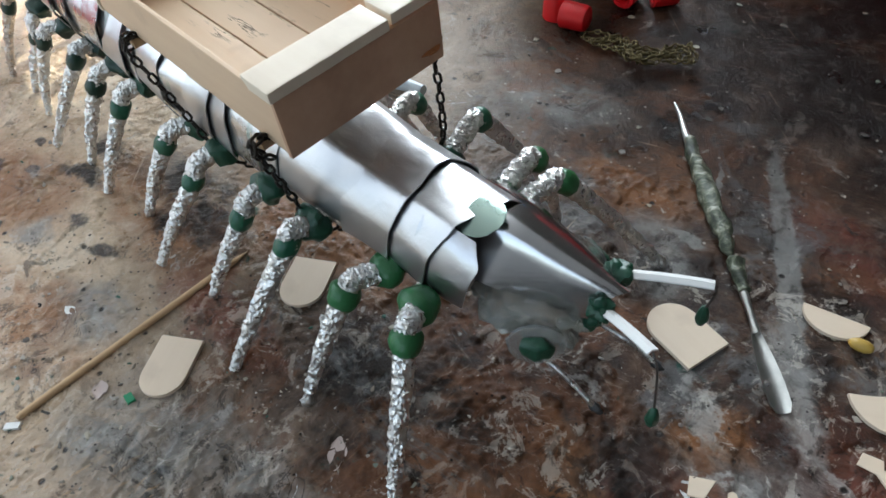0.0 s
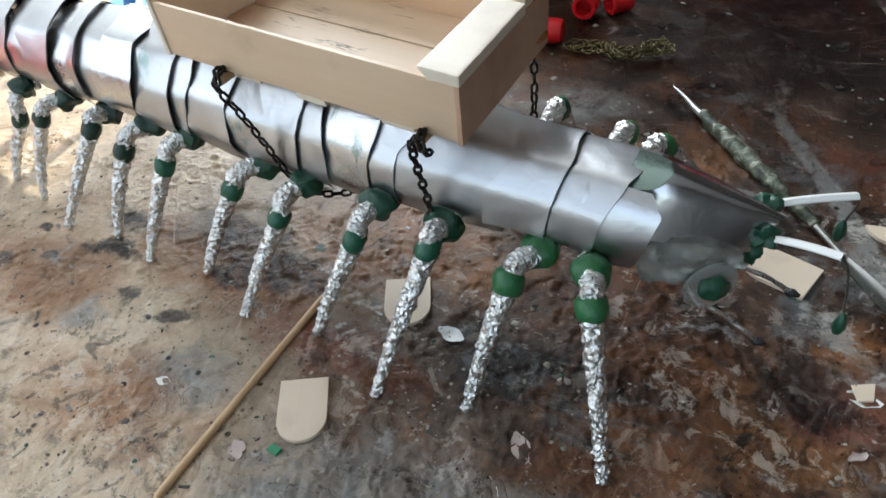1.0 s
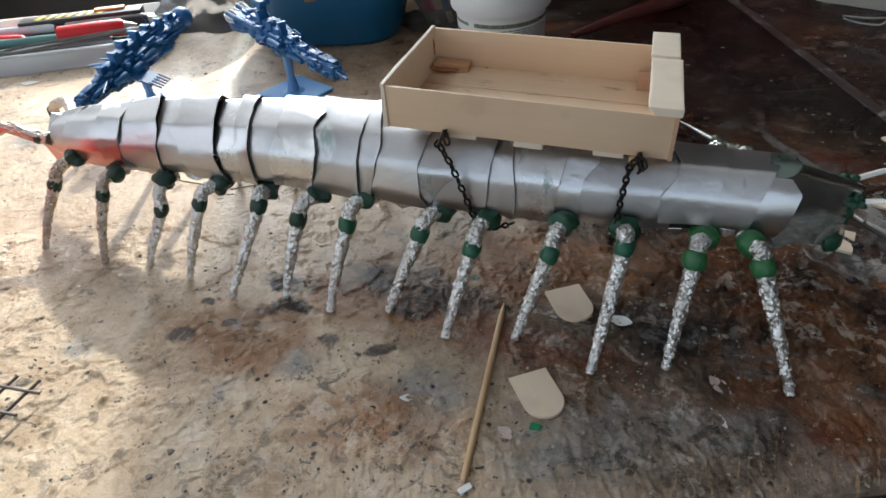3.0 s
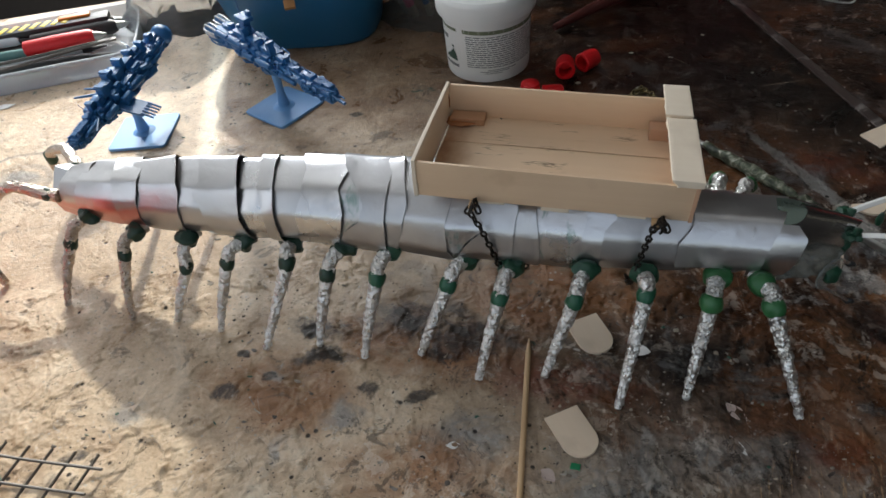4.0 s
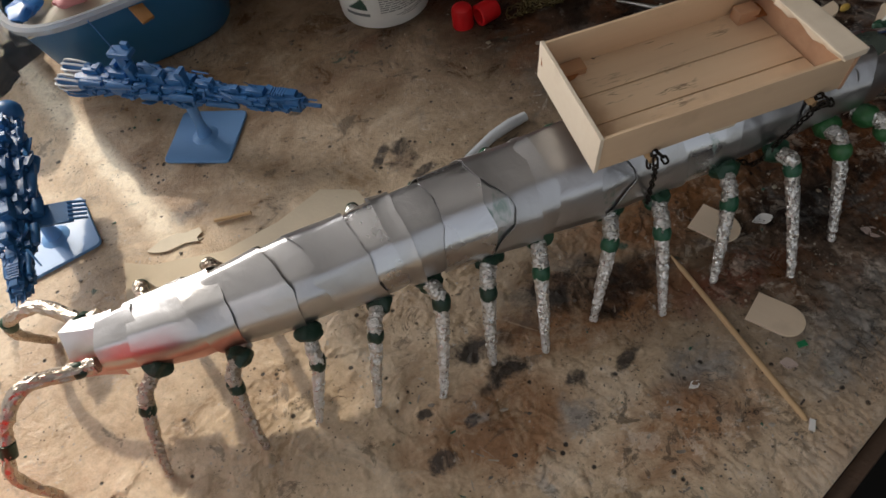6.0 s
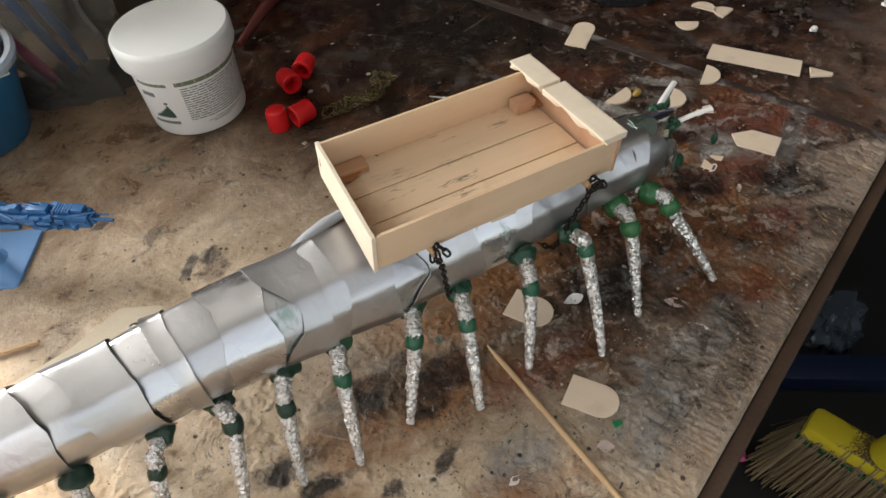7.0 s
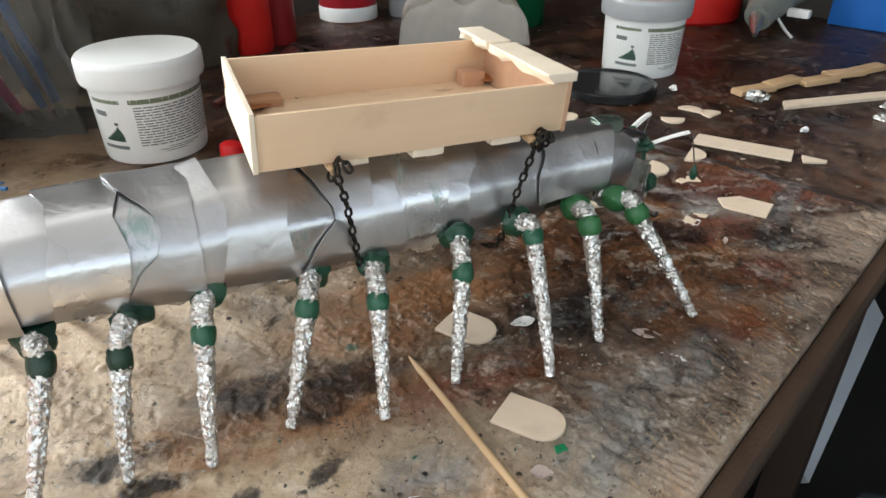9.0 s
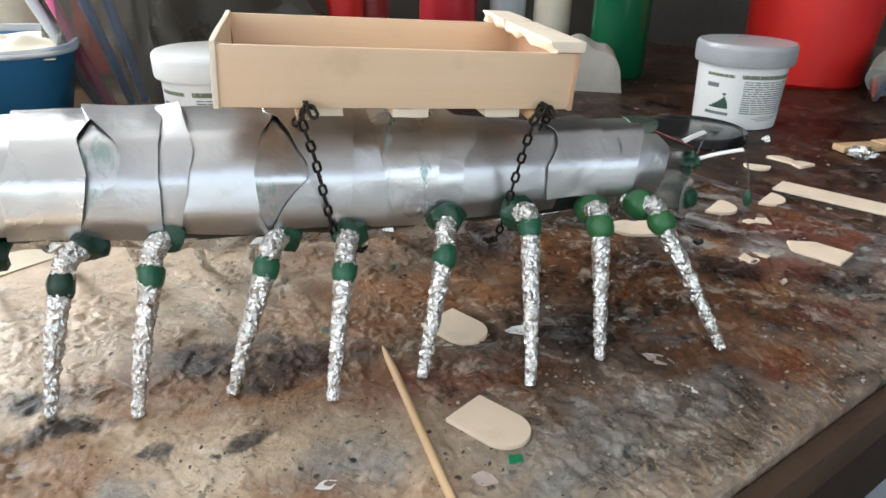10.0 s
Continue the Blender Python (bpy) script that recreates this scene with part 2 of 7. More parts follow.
STAIN_SPOT = [(-14.8, 3.1, 0.85, 0.6, 20), (-12.9, 4.6, 0.5, 0.4, 0), (-4.6, 5.3, 0.95, 0.42, 35), (-15, 5.6, 0.42, 0.34, 0), (-7.4, 5.1, 0.75, 0.4, 10), (-20.4, -2.1, 0.8, 0.4, 30),
              (-24.3, 27.1, 1.0, 0.5, 0), (-13.4, 23.2, 1.3, 0.4, 60), (-11.0, 21.1, 1.1, 0.4, 20), (-6.5, 20.5, 0.6, 0.4, 0), (-18, 29.5, 0.7, 0.4, 20), (-20.5, 24.5, 0.5, 0.3, 0)]


def table_material(zones=True):
    """Old board: worn tan wood, dark stain, paint washes, pits, flecks and knife cuts."""
    n = Nodes("stained_workbench_board")
    turned = n.mapped(turn=(0, 0, radians(-26.8)))
    across = n.mapped(scale=(60, 7, 6), turn=(0, 0, radians(-26.8)))
    streaks = n.mapped(scale=(14, 70, 14), turn=(0, 0, radians(-20)))
    x, y = n.axis(n.coord, "X"), n.axis(n.coord, "Y")
    u, v = n.axis(turned, "X"), n.axis(turned, "Y")

    def at(a, b):
        return n.mapped(where=(a, b, 0))

    big = n.noise(6, 5, 0.6, distortion=0.5)
    mid = n.noise(24, 9, 0.70, distortion=0.6)
    small = n.noise(85, 8, 0.75, distortion=0.5)
    fine = n.noise(320, 6, 0.75)
    tone = n.math("ADD", n.math("MULTIPLY", mid, 0.78), n.math("MULTIPLY", small, 0.22))
    ragged = n.warped(26, 0.055)
    crisp = n.warped(130, 0.010)
    dark = n.ramp(tone, [(0.37, (0.014, 0.009, 0.007)), (0.47, (0.050, 0.030, 0.021)), (0.56, (0.115, 0.072, 0.050)), (0.68, (0.24, 0.175, 0.130))])
    if zones:
        # bare tan wood towards the tail, darker and browner at the back
        worn = n.math("ADD", n.math("MULTIPLY", x, -5.6), 0.38)
        worn = n.math("SUBTRACT", worn, n.math("MULTIPLY", n.math("SUBTRACT", y, 0.17, True), 3.0))
        # paler wood at the front, with skylight and sheen put into the colour
        worn = n.math("ADD", worn, n.math("MULTIPLY", n.math("SUBTRACT", 0.08, y, True), 11.0))
        f = n.math("ADD", worn, n.math("MULTIPLY", n.math("SUBTRACT", big, 0.5), 1.1), True)
        pale = n.ramp(tone, [(0.34, (0.35, 0.26, 0.175)), (0.44, (0.52, 0.42, 0.31)), (0.54, (0.62, 0.52, 0.40)), (0.66, (0.71, 0.63, 0.52))])
        col = n.mix(f, dark, pale)
    else:
        col = dark

    # greyer wood along the front edge, lightened further for the bench's sheen
    near = n.ramp(n.math("ADD", n.math("MULTIPLY", v, 7.0), 0.28), [(0.1, 1.0), (0.8, 0.0)])
    near = n.math("MULTIPLY", near, n.ramp(n.math("ADD", u, n.math("MULTIPLY", big, 0.2)), [(0.03, 0.0), (0.15, 1.0)]))
    col = n.mix(n.math("MULTIPLY", n.math("MULTIPLY", near, n.ramp(mid, [(0.38, 0.3), (0.54, 1.0)])), 0.7), col, n.mix(tone, (0.20, 0.16, 0.135), (0.64, 0.55, 0.475)))
    broken = n.ramp(n.noise(44, 9, 0.72, vector=at(1.9, 7.7), distortion=0.8), [(0.40, 0.35), (0.53, 1.0)])

    def stains(col, places, vector, colour, edge, strength, gaps=broken):
        # each stain waits for the one before it, which keeps the shader small
        mask = n.math("MULTIPLY", n.axis(col, "X"), 0.0)
        for px, py, rx, ry, turn in places:
            mask = n.math("MAXIMUM", mask, n.zone(n.after(vector, mask), px, py, rx, ry, turn, edge))
        return n.mix(n.math("MULTIPLY", n.math("MULTIPLY", mask, gaps), strength), col, colour)

    if zones:
        col = stains(col, STAIN_RUST, ragged, n.mix(tone, (0.09, 0.036, 0.014), (0.50, 0.265, 0.120)), 0.6, 0.8)
        col = stains(col, STAIN_RED, ragged, n.mix(tone, (0.06, 0.018, 0.012), (0.34, 0.125, 0.085)), 0.6, 0.8)
        col = stains(col, STAIN_GREY, ragged, n.mix(tone, (0.10, 0.10, 0.10), (0.50, 0.50, 0.49)), 0.6, 0.8)
        # dark stains, together with the painted shade under the body
        col = stains(col, STAIN_AND_SHADE, ragged, n.mix(small, (0.006, 0.006, 0.007), (0.045, 0.036, 0.031)), 0.5, 0.92)
        ring = n.zone(crisp, -40.6, 15.8, 4.6, 4.6, 0, 0.0, raw=True)
        arcs = n.math("MAXIMUM", n.ramp(ring, [(0.90, 0.0), (0.95, 0.8), (1.0, 0.8), (1.0, 0.0)]), n.ramp(ring, [(0.53, 0.0), (0.57, 0.7), (0.63, 0.7), (0.67, 0.0)]))
        arcs = n.math("MULTIPLY", arcs, n.math("MULTIPLY", n.ramp(y, [(0.155, 0.0), (0.175, 1.0)]), n.ramp(mid, [(0.40, 0.2), (0.55, 1.0)])))
        col = n.mix(arcs, col, (0.17, 0.145, 0.12))
    rust = n.ramp(n.noise(15, 8, 0.72, vector=at(7.7, 0.4), distortion=0.5), [(0.52, 0.0), (0.61, 0.65)])
    fade = n.math("SUBTRACT", 1.0, n.math("MULTIPLY", f, 0.75)) if zones else 1.0
    col = n.mix(n.math("MULTIPLY", rust, fade), col, n.mix(small, (0.085, 0.032, 0.016), (0.33, 0.165, 0.08)))
    wash = n.ramp(n.noise(17, 9, 0.72, vector=at(3.1, 1.7), distortion=0.6), [(0.555, 0.0), (0.61, 0.65)])
    col = n.mix(n.math("MULTIPLY", wash, fade), col, n.mix(tone, (0.05, 0.054, 0.058), (0.30, 0.305, 0.31)))
    smear = n.ramp(n.noise(3, 8, 0.75, vector=streaks), [(0.60, 0.0), (0.72, 0.5)])
    col = n.mix(smear, col, n.mix(small, (0.30, 0.28, 0.25), (0.58, 0.55, 0.50)))
    soot = n.ramp(n.noise(42, 8, 0.74, vector=at(1.3, 9.2), distortion=0.8), [(0.595, 0.0), (0.63, 0.85)])
    calm = n.math("SUBTRACT", 1.0, n.math("MULTIPLY", f, 0.45)) if zones else 1.0
    col = n.mix(n.math("MULTIPLY", soot, calm), col, n.mix(small, (0.012, 0.011, 0.011), (0.08, 0.065, 0.055)))
    white = n.ramp(n.noise(60, 9, 0.78, vector=at(5.3, 2.2), distortion=0.9), [(0.61, 0.0), (0.65, 0.75)])
    col = n.mix(white, col, (0.50, 0.48, 0.45))
    # curled paint skins and hairline cracks
    curl = n.noise(48, 5, 0.62, vector=at(6.1, 8.3), distortion=1.6)
    thread = n.ramp(n.math("ABSOLUTE", n.math("SUBTRACT", curl, 0.5)), [(0.006, 1.0), (0.016, 0.0)])
    col = n.mix(n.math("MULTIPLY", thread, n.ramp(n.noise(27, 5, 0.6, vector=at(2, 5)), [(0.58, 0.0), (0.66, 0.6)])), col, (0.52, 0.49, 0.45))
    split = n.ramp(n.math("ABSOLUTE", n.math("SUBTRACT", n.noise(36, 7, 0.65, vector=at(9.1, 1.3), distortion=1.0), 0.5)), [(0.004, 1.0), (0.012, 0.0)])
    split = n.math("MULTIPLY", split, n.ramp(n.noise(22, 5, 0.6, vector=at(5, 2)), [(0.58, 0.0), (0.66, 0.7)]))
    col = n.mix(split, col, (0.022, 0.016, 0.013))
    teal = n.ramp(n.noise(34, 6, 0.65, vector=at(2.3, 6.2)), [(0.67, 0.0), (0.70, 0.75)])
    col = n.mix(teal, col, (0.03, 0.12, 0.10))
    if zones:
        col = stains(col, STAIN_WHITE, ragged, n.mix(small, (0.16, 0.155, 0.15), (0.62, 0.61, 0.59)), 0.5, 0.72)
        col = stains(col, STAIN_TAPE, crisp, n.mix(tone, (0.17, 0.17, 0.165), (0.42, 0.42, 0.41)), 0.3, 0.8, n.ramp(mid, [(0.36, 0.55), (0.5, 1.0)]))
        col = stains(col, STAIN_SPOT, crisp, n.mix(small, (0.008, 0.008, 0.009), (0.06, 0.055, 0.055)), 0.3, 0.85)
    fleck = n.ramp(n.voronoi(190), [(0.10, 0.9), (0.17, 0.0)])
    pick = n.ramp(n.noise(50, 4), [(0.53, 0.0), (0.58, 1.0)])
    col = n.mix(n.math("MULTIPLY", fleck, pick), col, (0.46, 0.43, 0.39))
    pit = n.ramp(n.voronoi(120, vector=at(0.4, 0.9)), [(0.10, 0.95), (0.18, 0.0)])
    pick2 = n.ramp(n.noise(38, 4, vector=at(4, 4)), [(0.54, 0.0), (0.58, 1.0)])
    pits = n.math("MULTIPLY", pit, pick2)
    col = n.mix(pits, col, (0.02, 0.015, 0.013))
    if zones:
        # the back right of the board, marks included, is mixed towards near black
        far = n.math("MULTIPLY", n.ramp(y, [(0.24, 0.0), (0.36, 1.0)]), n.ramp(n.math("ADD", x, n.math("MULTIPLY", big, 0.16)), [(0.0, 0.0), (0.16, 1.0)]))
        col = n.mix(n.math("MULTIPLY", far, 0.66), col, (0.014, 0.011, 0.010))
    # knife cuts that run in from the front edge
    cuts = n.ramp(n.noise(8, 5, 0.8, vector=across), [(0.56, 0.0), (0.62, 1.0)])
    rim = n.ramp(n.math("ADD", v, n.math("MULTIPLY", mid, 0.03)), [(-0.012, 1.0), (0.012, 0.0)])
    col = n.mix(n.math("MULTIPLY", n.math("MULTIPLY", cuts, near), n.math("ADD", 0.35, n.math("MULTIPLY", rim, 0.6))), col, (0.52, 0.38, 0.25))
    # long thin scratches
    for turn, where in ((38, 3.3), (-24, 6.9), (80, 1.1)):
        lines = n.tree.nodes.new("ShaderNodeMapping")
        n.put(lines.inputs["Vector"], n.mapped(turn=(0, 0, radians(turn)), where=(where, where, 0)))
        lines.inputs["Scale"].default_value = (9, 420, 1)
        scratch = n.ramp(n.noise(1.0, 2, 0.5, vector=lines.outputs[0]), [(0.69, 0.0), (0.74, 1.0)])
        patch = n.ramp(n.noise(14, 4, 0.6, vector=at(where, 2.0)), [(0.48, 0.0), (0.58, 0.6)])
        col = n.mix(n.math("MULTIPLY", scratch, patch), col, (0.46, 0.38, 0.30))
    # a pale line across the back of the board
    off = n.math("ABSOLUTE", n.math("ADD", n.math("ADD", u, 0.145), n.math("MULTIPLY", n.math("SUBTRACT", mid, 0.5), 0.012)))
    line = n.math("MULTIPLY", n.ramp(off, [(0.0045, 1.0), (0.0105, 0.0)]), n.ramp(v, [(0.29, 0.0), (0.33, 1.0)]))
    if zones:
        # beyond the pale line the colour is browner
        beyond = n.math("MULTIPLY", n.ramp(n.math("ADD", n.math("MULTIPLY", u, 20.0), 3.4), [(0.45, 0.0), (0.65, 1.0)]), n.ramp(v, [(0.27, 0.0), (0.36, 1.0)]))
        col = n.mix(n.math("MULTIPLY", beyond, n.ramp(mid, [(0.40, 1.0), (0.62, 0.45)])), col, n.mix(1.0, col, (0.66, 0.58, 0.52), "MULTIPLY"))
    col = n.mix(n.math("MULTIPLY", line, n.ramp(small, [(0.36, 0.45), (0.48, 1.0)])), col, (0.80, 0.74, 0.63))
    col = n.mix(n.math("MULTIPLY", n.math("SUBTRACT", fine, 0.45, True), 0.65), col, (0.03, 0.022, 0.018))
    # crisp remnants of pale paint and dark dirt, in patches
    spread = n.ramp(n.noise(13, 4, 0.6, vector=at(3.7, 9.9)), [(0.42, 0.15), (0.58, 1.0)])
    if zones:
        spread = n.math("MULTIPLY", spread, n.ramp(n.math("ADD", n.math("MULTIPLY", x, 1.6), n.math("MULTIPLY", n.math("SUBTRACT", 0.12, y), 1.8)), [(-0.45, 0.25), (0.0, 1.0)]))
    light_bits = n.ramp(n.noise(78, 8, 0.76, vector=at(2.9, 7.1), distortion=0.7), [(0.555, 0.0), (0.575, 0.62)])
    col = n.mix(n.math("MULTIPLY", light_bits, spread), col, n.mix(0.62, col, (0.70, 0.66, 0.60)))
    dark_bits = n.ramp(n.noise(92, 8, 0.76, vector=at(8.3, 3.9), distortion=0.7), [(0.550, 0.0), (0.572, 0.75)])
    col = n.mix(n.math("MULTIPLY", dark_bits, spread), col, n.mix(0.72, col, (0.020, 0.016, 0.013)))
    speck = n.math("MULTIPLY", n.ramp(n.voronoi(330, vector=at(3.4, 0.9)), [(0.12, 0.9), (0.20, 0.0)]), n.ramp(n.noise(70, 4, vector=at(7, 3)), [(0.52, 0.0), (0.58, 1.0)]))
    col = n.mix(speck, col, (0.018, 0.014, 0.012))
    deep = n.tree.nodes.new("ShaderNodeGamma")
    n.put(deep.inputs[0], col)
    deep.inputs[1].default_value = 1.26
    col = n.mix(1.0, deep.outputs[0], (1.22, 1.20, 1.17), "MULTIPLY")
    rough = n.ramp(tone, [(0.36, 0.24), (0.62, 0.42)])
    b = n.bump(fine, 0.30, 0.0012)
    b = n.bump(small, 0.55, 0.0026, b)
    b = n.bump(n.math("SUBTRACT", mid, n.math("ADD", pits, split)), 0.40, 0.0040, b)
    if not zones:
        n.mat.name = "dark_workbench_board"
        col = n.mix(1.0, col, (0.58, 0.50, 0.48), "MULTIPLY")
    return n.done(col, rough, 0.0, b, Specular_IOR_Level=n.math("ADD", n.math("MULTIPLY", f, 0.26), 0.17) if zones else 0.15)


def veneer(name, pale, dark, rough=0.55, cracked=False):
    """Pale craft wood with fine grain along x."""
    n = Nodes(name)
    grain = n.noise(1.0, 6, 0.65, vector=n.mapped(scale=(14, 260, 260)))
    cloud = n.noise(22, 5, 0.6)
    r = n.random()
    f = n.math("ADD", n.math("MULTIPLY", grain, 0.65), n.math("MULTIPLY", cloud, 0.4), True)
    col = n.mix(f, dark, pale)
    stain = n.ramp(n.noise(30, 4, vector=n.mapped(where=(1.7, 0.2, 5.0))), [(0.60, 0.0), (0.75, 0.5)])
    col = n.mix(stain, col, tuple(c * 0.72 for c in dark))
    col = n.mix(n.math("MULTIPLY", r, 0.18), col, dark)
    if cracked:
        soaked = n.math("ADD", n.math("MULTIPLY", n.axis(n.coord, "X"), 30.0), n.math("MULTIPLY", n.noise(60, 5, 0.6), 0.9))
        col = n.mix(n.ramp(soaked, [(0.55, 0.8), (1.15, 0.0)]), col, (0.36, 0.17, 0.075))
        wave = n.noise(1.0, 4, 0.6, vector=n.mapped(scale=(16, 130, 130), where=(3, 1, 0)))
        crack = n.ramp(n.math("ABSOLUTE", n.math("SUBTRACT", wave, 0.5)), [(0.004, 1.0), (0.014, 0.0)])
        pick = n.ramp(n.noise(24, 4, vector=n.mapped(where=(8, 2, 1))), [(0.50, 0.0), (0.58, 0.85)])
        col = n.mix(n.math("MULTIPLY", crack, pick), col, (0.12, 0.07, 0.04))
    return n.done(col, rough, 0.0, n.bump(grain, 0.12, 0.0005))


def foil_material(name, tint=(0.78, 0.77, 0.745), rough=0.27):
    """Foil rubbed down over a core: fine crinkles that run along the leg."""
    n = Nodes(name)
    a = n.noise(1.0, 4, 0.6, vector=n.mapped(scale=(620, 620, 190), turn=(0.3, 0.2, 0)), distortion=0.6)
    b = n.noise(420, 4, 0.6, distortion=1.2)
    r = n.math("ADD", n.math("MULTIPLY", b, 0.2), rough - 0.08)
    nm = n.bump(b, 0.22, 0.0010, n.bump(a, 0.30, 0.0012))
    return n.done(n.mix(b, tuple(c * 0.85 for c in tint), tint), r, 1.0, nm)


def can_material(name="can_aluminium", smeared=False):
    """Drink-can aluminium, rolled, scuffed and hand-bent, here and there with a smear of green paint."""
    n = Nodes(name)
    roll = n.noise(1.0, 4, 0.6, vector=n.mapped(scale=(30, 900, 900)))
    cloud = n.noise(55, 4, 0.55)
    dent = n.noise(110, 4, 0.55, distortion=0.8)
    scuff = n.ramp(n.noise(1.0, 5, 0.7, vector=n.mapped(scale=(420, 60, 60))), [(0.62, 0.0), (0.70, 1.0)])
    col = n.mix(cloud, (0.56, 0.56, 0.57), (0.72, 0.72, 0.725))
    col = n.mix(n.math("MULTIPLY", scuff, 0.25), col, (0.50, 0.50, 0.505))
    col = n.mix(n.math("MULTIPLY", n.random(), 0.45), col, (0.38, 0.38, 0.39))
    r = n.math("ADD", n.math("ADD", n.math("MULTIPLY", cloud, 0.12), n.math("MULTIPLY", n.random(), 0.12)), 0.20)
    nm = n.bump(roll, 0.06, 0.0004, n.bump(dent, 0.10, 0.003))
    if not smeared:
        return n.done(col, r, 1.0, nm)
    paint = n.ramp(n.noise(1.0, 6, 0.65, vector=n.mapped(scale=(110, 45, 45), where=(3, 1, 0)), distortion=0.8), [(0.57, 0.0), (0.66, 0.6)])
    return n.done(n.mix(paint, col, (0.13, 0.27, 0.22)), r, n.math("SUBTRACT", 1.0, paint), nm)


def printed_can():
    """Can metal of the tail, printed pink-red below a line that rises towards the head."""
    n = Nodes("red_printed_can")
    cloud = n.noise(70, 5, 0.6)
    dent = n.noise(110, 4, 0.55, distortion=0.8)
    line = n.math("SUBTRACT", n.axis(n.coord, "Z"), n.math("ADD", n.math("MULTIPLY", n.axis(n.coord, "X"), 0.20), 0.1082))
    line = n.math("ADD", line, n.math("MULTIPLY", n.math("SUBTRACT", n.noise(120, 4, 0.6), 0.5), 0.004))
    printed = n.ramp(n.math("MULTIPLY", n.math("ADD", line, 0.003), 166.0), [(0.25, 0.85), (0.75, 0.0)])
    metal = n.mix(cloud, (0.51, 0.51, 0.52), (0.63, 0.63, 0.635))
    col = n.mix(printed, metal, n.mix(cloud, (0.60, 0.20, 0.17), (0.72, 0.34, 0.29)))
    return n.done(col, 0.33, 1.0, n.bump(dent, 0.10, 0.003))


def paint_chips():
    n = Nodes("paint_flakes")
    isl = n.tree.nodes.new("ShaderNodeNewGeometry").outputs["Random Per Island"]
    col = n.ramp(isl, [(0.0, (0.42, 0.39, 0.35)), (0.2, (0.30, 0.25, 0.19)), (0.38, (0.07, 0.055, 0.045)), (0.55, (0.26, 0.23, 0.20)), (0.7, (0.035, 0.03, 0.025)), (0.86, (0.48, 0.41, 0.32)), (0.985, (0.03, 0.10, 0.07))])
    return n.done(col, 0.6)


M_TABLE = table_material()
M_LIP = plain("worn_brown_lip", (0.080, 0.048, 0.031), 0.55, vary=0.7, scale=45, bump=0.5)
M_EDGE = plain("worn_board_edge", (0.040, 0.025, 0.018), 0.6, vary=0.5, scale=40, bump=0.4)
M_VENEER = veneer("craft_veneer", (0.79, 0.605, 0.42), (0.63, 0.43, 0.265))
M_FLOORWOOD = veneer("cracked_veneer", (0.80, 0.63, 0.45), (0.66, 0.47, 0.30), cracked=True)
M_BALSA = veneer("balsa_strip", (0.86, 0.77, 0.63), (0.74, 0.61, 0.46))
M_STICK = veneer("ice_lolly_wood", (0.82, 0.70, 0.55), (0.70, 0.55, 0.40))
M_SKEWER = veneer("bamboo", (0.66, 0.47, 0.27), (0.46, 0.29, 0.15))
M_CAN = can_material()
M_CAN_SMEARED = can_material("smeared_can", True)
M_CAN_RED = printed_can()
M_CAN_BRIGHT = plain("polished_can", (0.60, 0.60, 0.61), 0.20, 1.0, vary=0.08, scale=50, bump=0.06)
M_GREEN_FILM = plain("green_can_lacquer", (0.24, 0.31, 0.27), 0.26, 0.9, vary=0.2, scale=60, bump=0.08)
M_FOIL = foil_material("crumpled_foil")
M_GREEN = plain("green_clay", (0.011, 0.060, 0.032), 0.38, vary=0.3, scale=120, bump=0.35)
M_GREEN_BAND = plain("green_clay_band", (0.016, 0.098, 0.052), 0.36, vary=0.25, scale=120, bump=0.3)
M_GREEN_LIT = plain("lit_green_clay", (0.030, 0.135, 0.045), 0.35, vary=0.25, scale=120, bump=0.35)
# brown of shade and bench reflection, put into the foil's tint
M_FOIL_BROWN = foil_material("shade_browned_foil", (0.60, 0.53, 0.46))
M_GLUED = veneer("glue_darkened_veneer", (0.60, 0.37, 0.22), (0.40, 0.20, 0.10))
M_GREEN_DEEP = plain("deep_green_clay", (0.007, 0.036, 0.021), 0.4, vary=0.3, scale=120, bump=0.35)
M_CORE = plain("dark_core", (0.008, 0.024, 0.019), 0.5, vary=0.4, scale=90, bump=0.4)
M_CHAIN = plain("blackened_chain", (0.030, 0.026, 0.022), 0.42, 0.85, vary=0.4, scale=300, bump=0.2)
M_BRASS = plain("aged_brass_chain", (0.12, 0.095, 0.045), 0.40, 0.9, vary=0.4, scale=300, bump=0.2)
M_WHITE_PLASTIC = plain("white_plastic", (0.78, 0.79, 0.77), 0.38, vary=0.05, scale=30, bump=0.05)
M_LABEL = plain("printed_label", (0.76, 0.77, 0.74), 0.45, vary=0.05, scale=40, bump=0.03)
M_INK = plain("label_ink", (0.16, 0.18, 0.18), 0.5, vary=0.2)
M_BAND = plain("olive_label_band", (0.15, 0.18, 0.11), 0.5, vary=0.2)
M_DARK_GREEN = plain("dark_green_print", (0.03, 0.07, 0.05), 0.5, vary=0.2)
M_RED = plain("red_rubber", (0.62, 0.010, 0.014), 0.38, vary=0.15, scale=50, bump=0.08)
M_CUP = plain("red_cup_plastic", (0.55, 0.018, 0.014), 0.36, vary=0.12, scale=20, bump=0.05)
M_BLUE = plain("blue_model_plastic", (0.022, 0.13, 0.33), 0.40, vary=0.3, scale=160, bump=0.2)
M_BLUE_PALE = plain("pale_blue_stand", (0.14, 0.34, 0.66), 0.40, vary=0.08, scale=30, bump=0.03)
M_GREY_PRIMED = plain("grey_model_plastic", (0.52, 0.56, 0.60), 0.45, vary=0.2)
M_STEEL = plain("worn_steel", (0.45, 0.45, 0.43), 0.35, 1.0, vary=0.3, scale=150, bump=0.2)
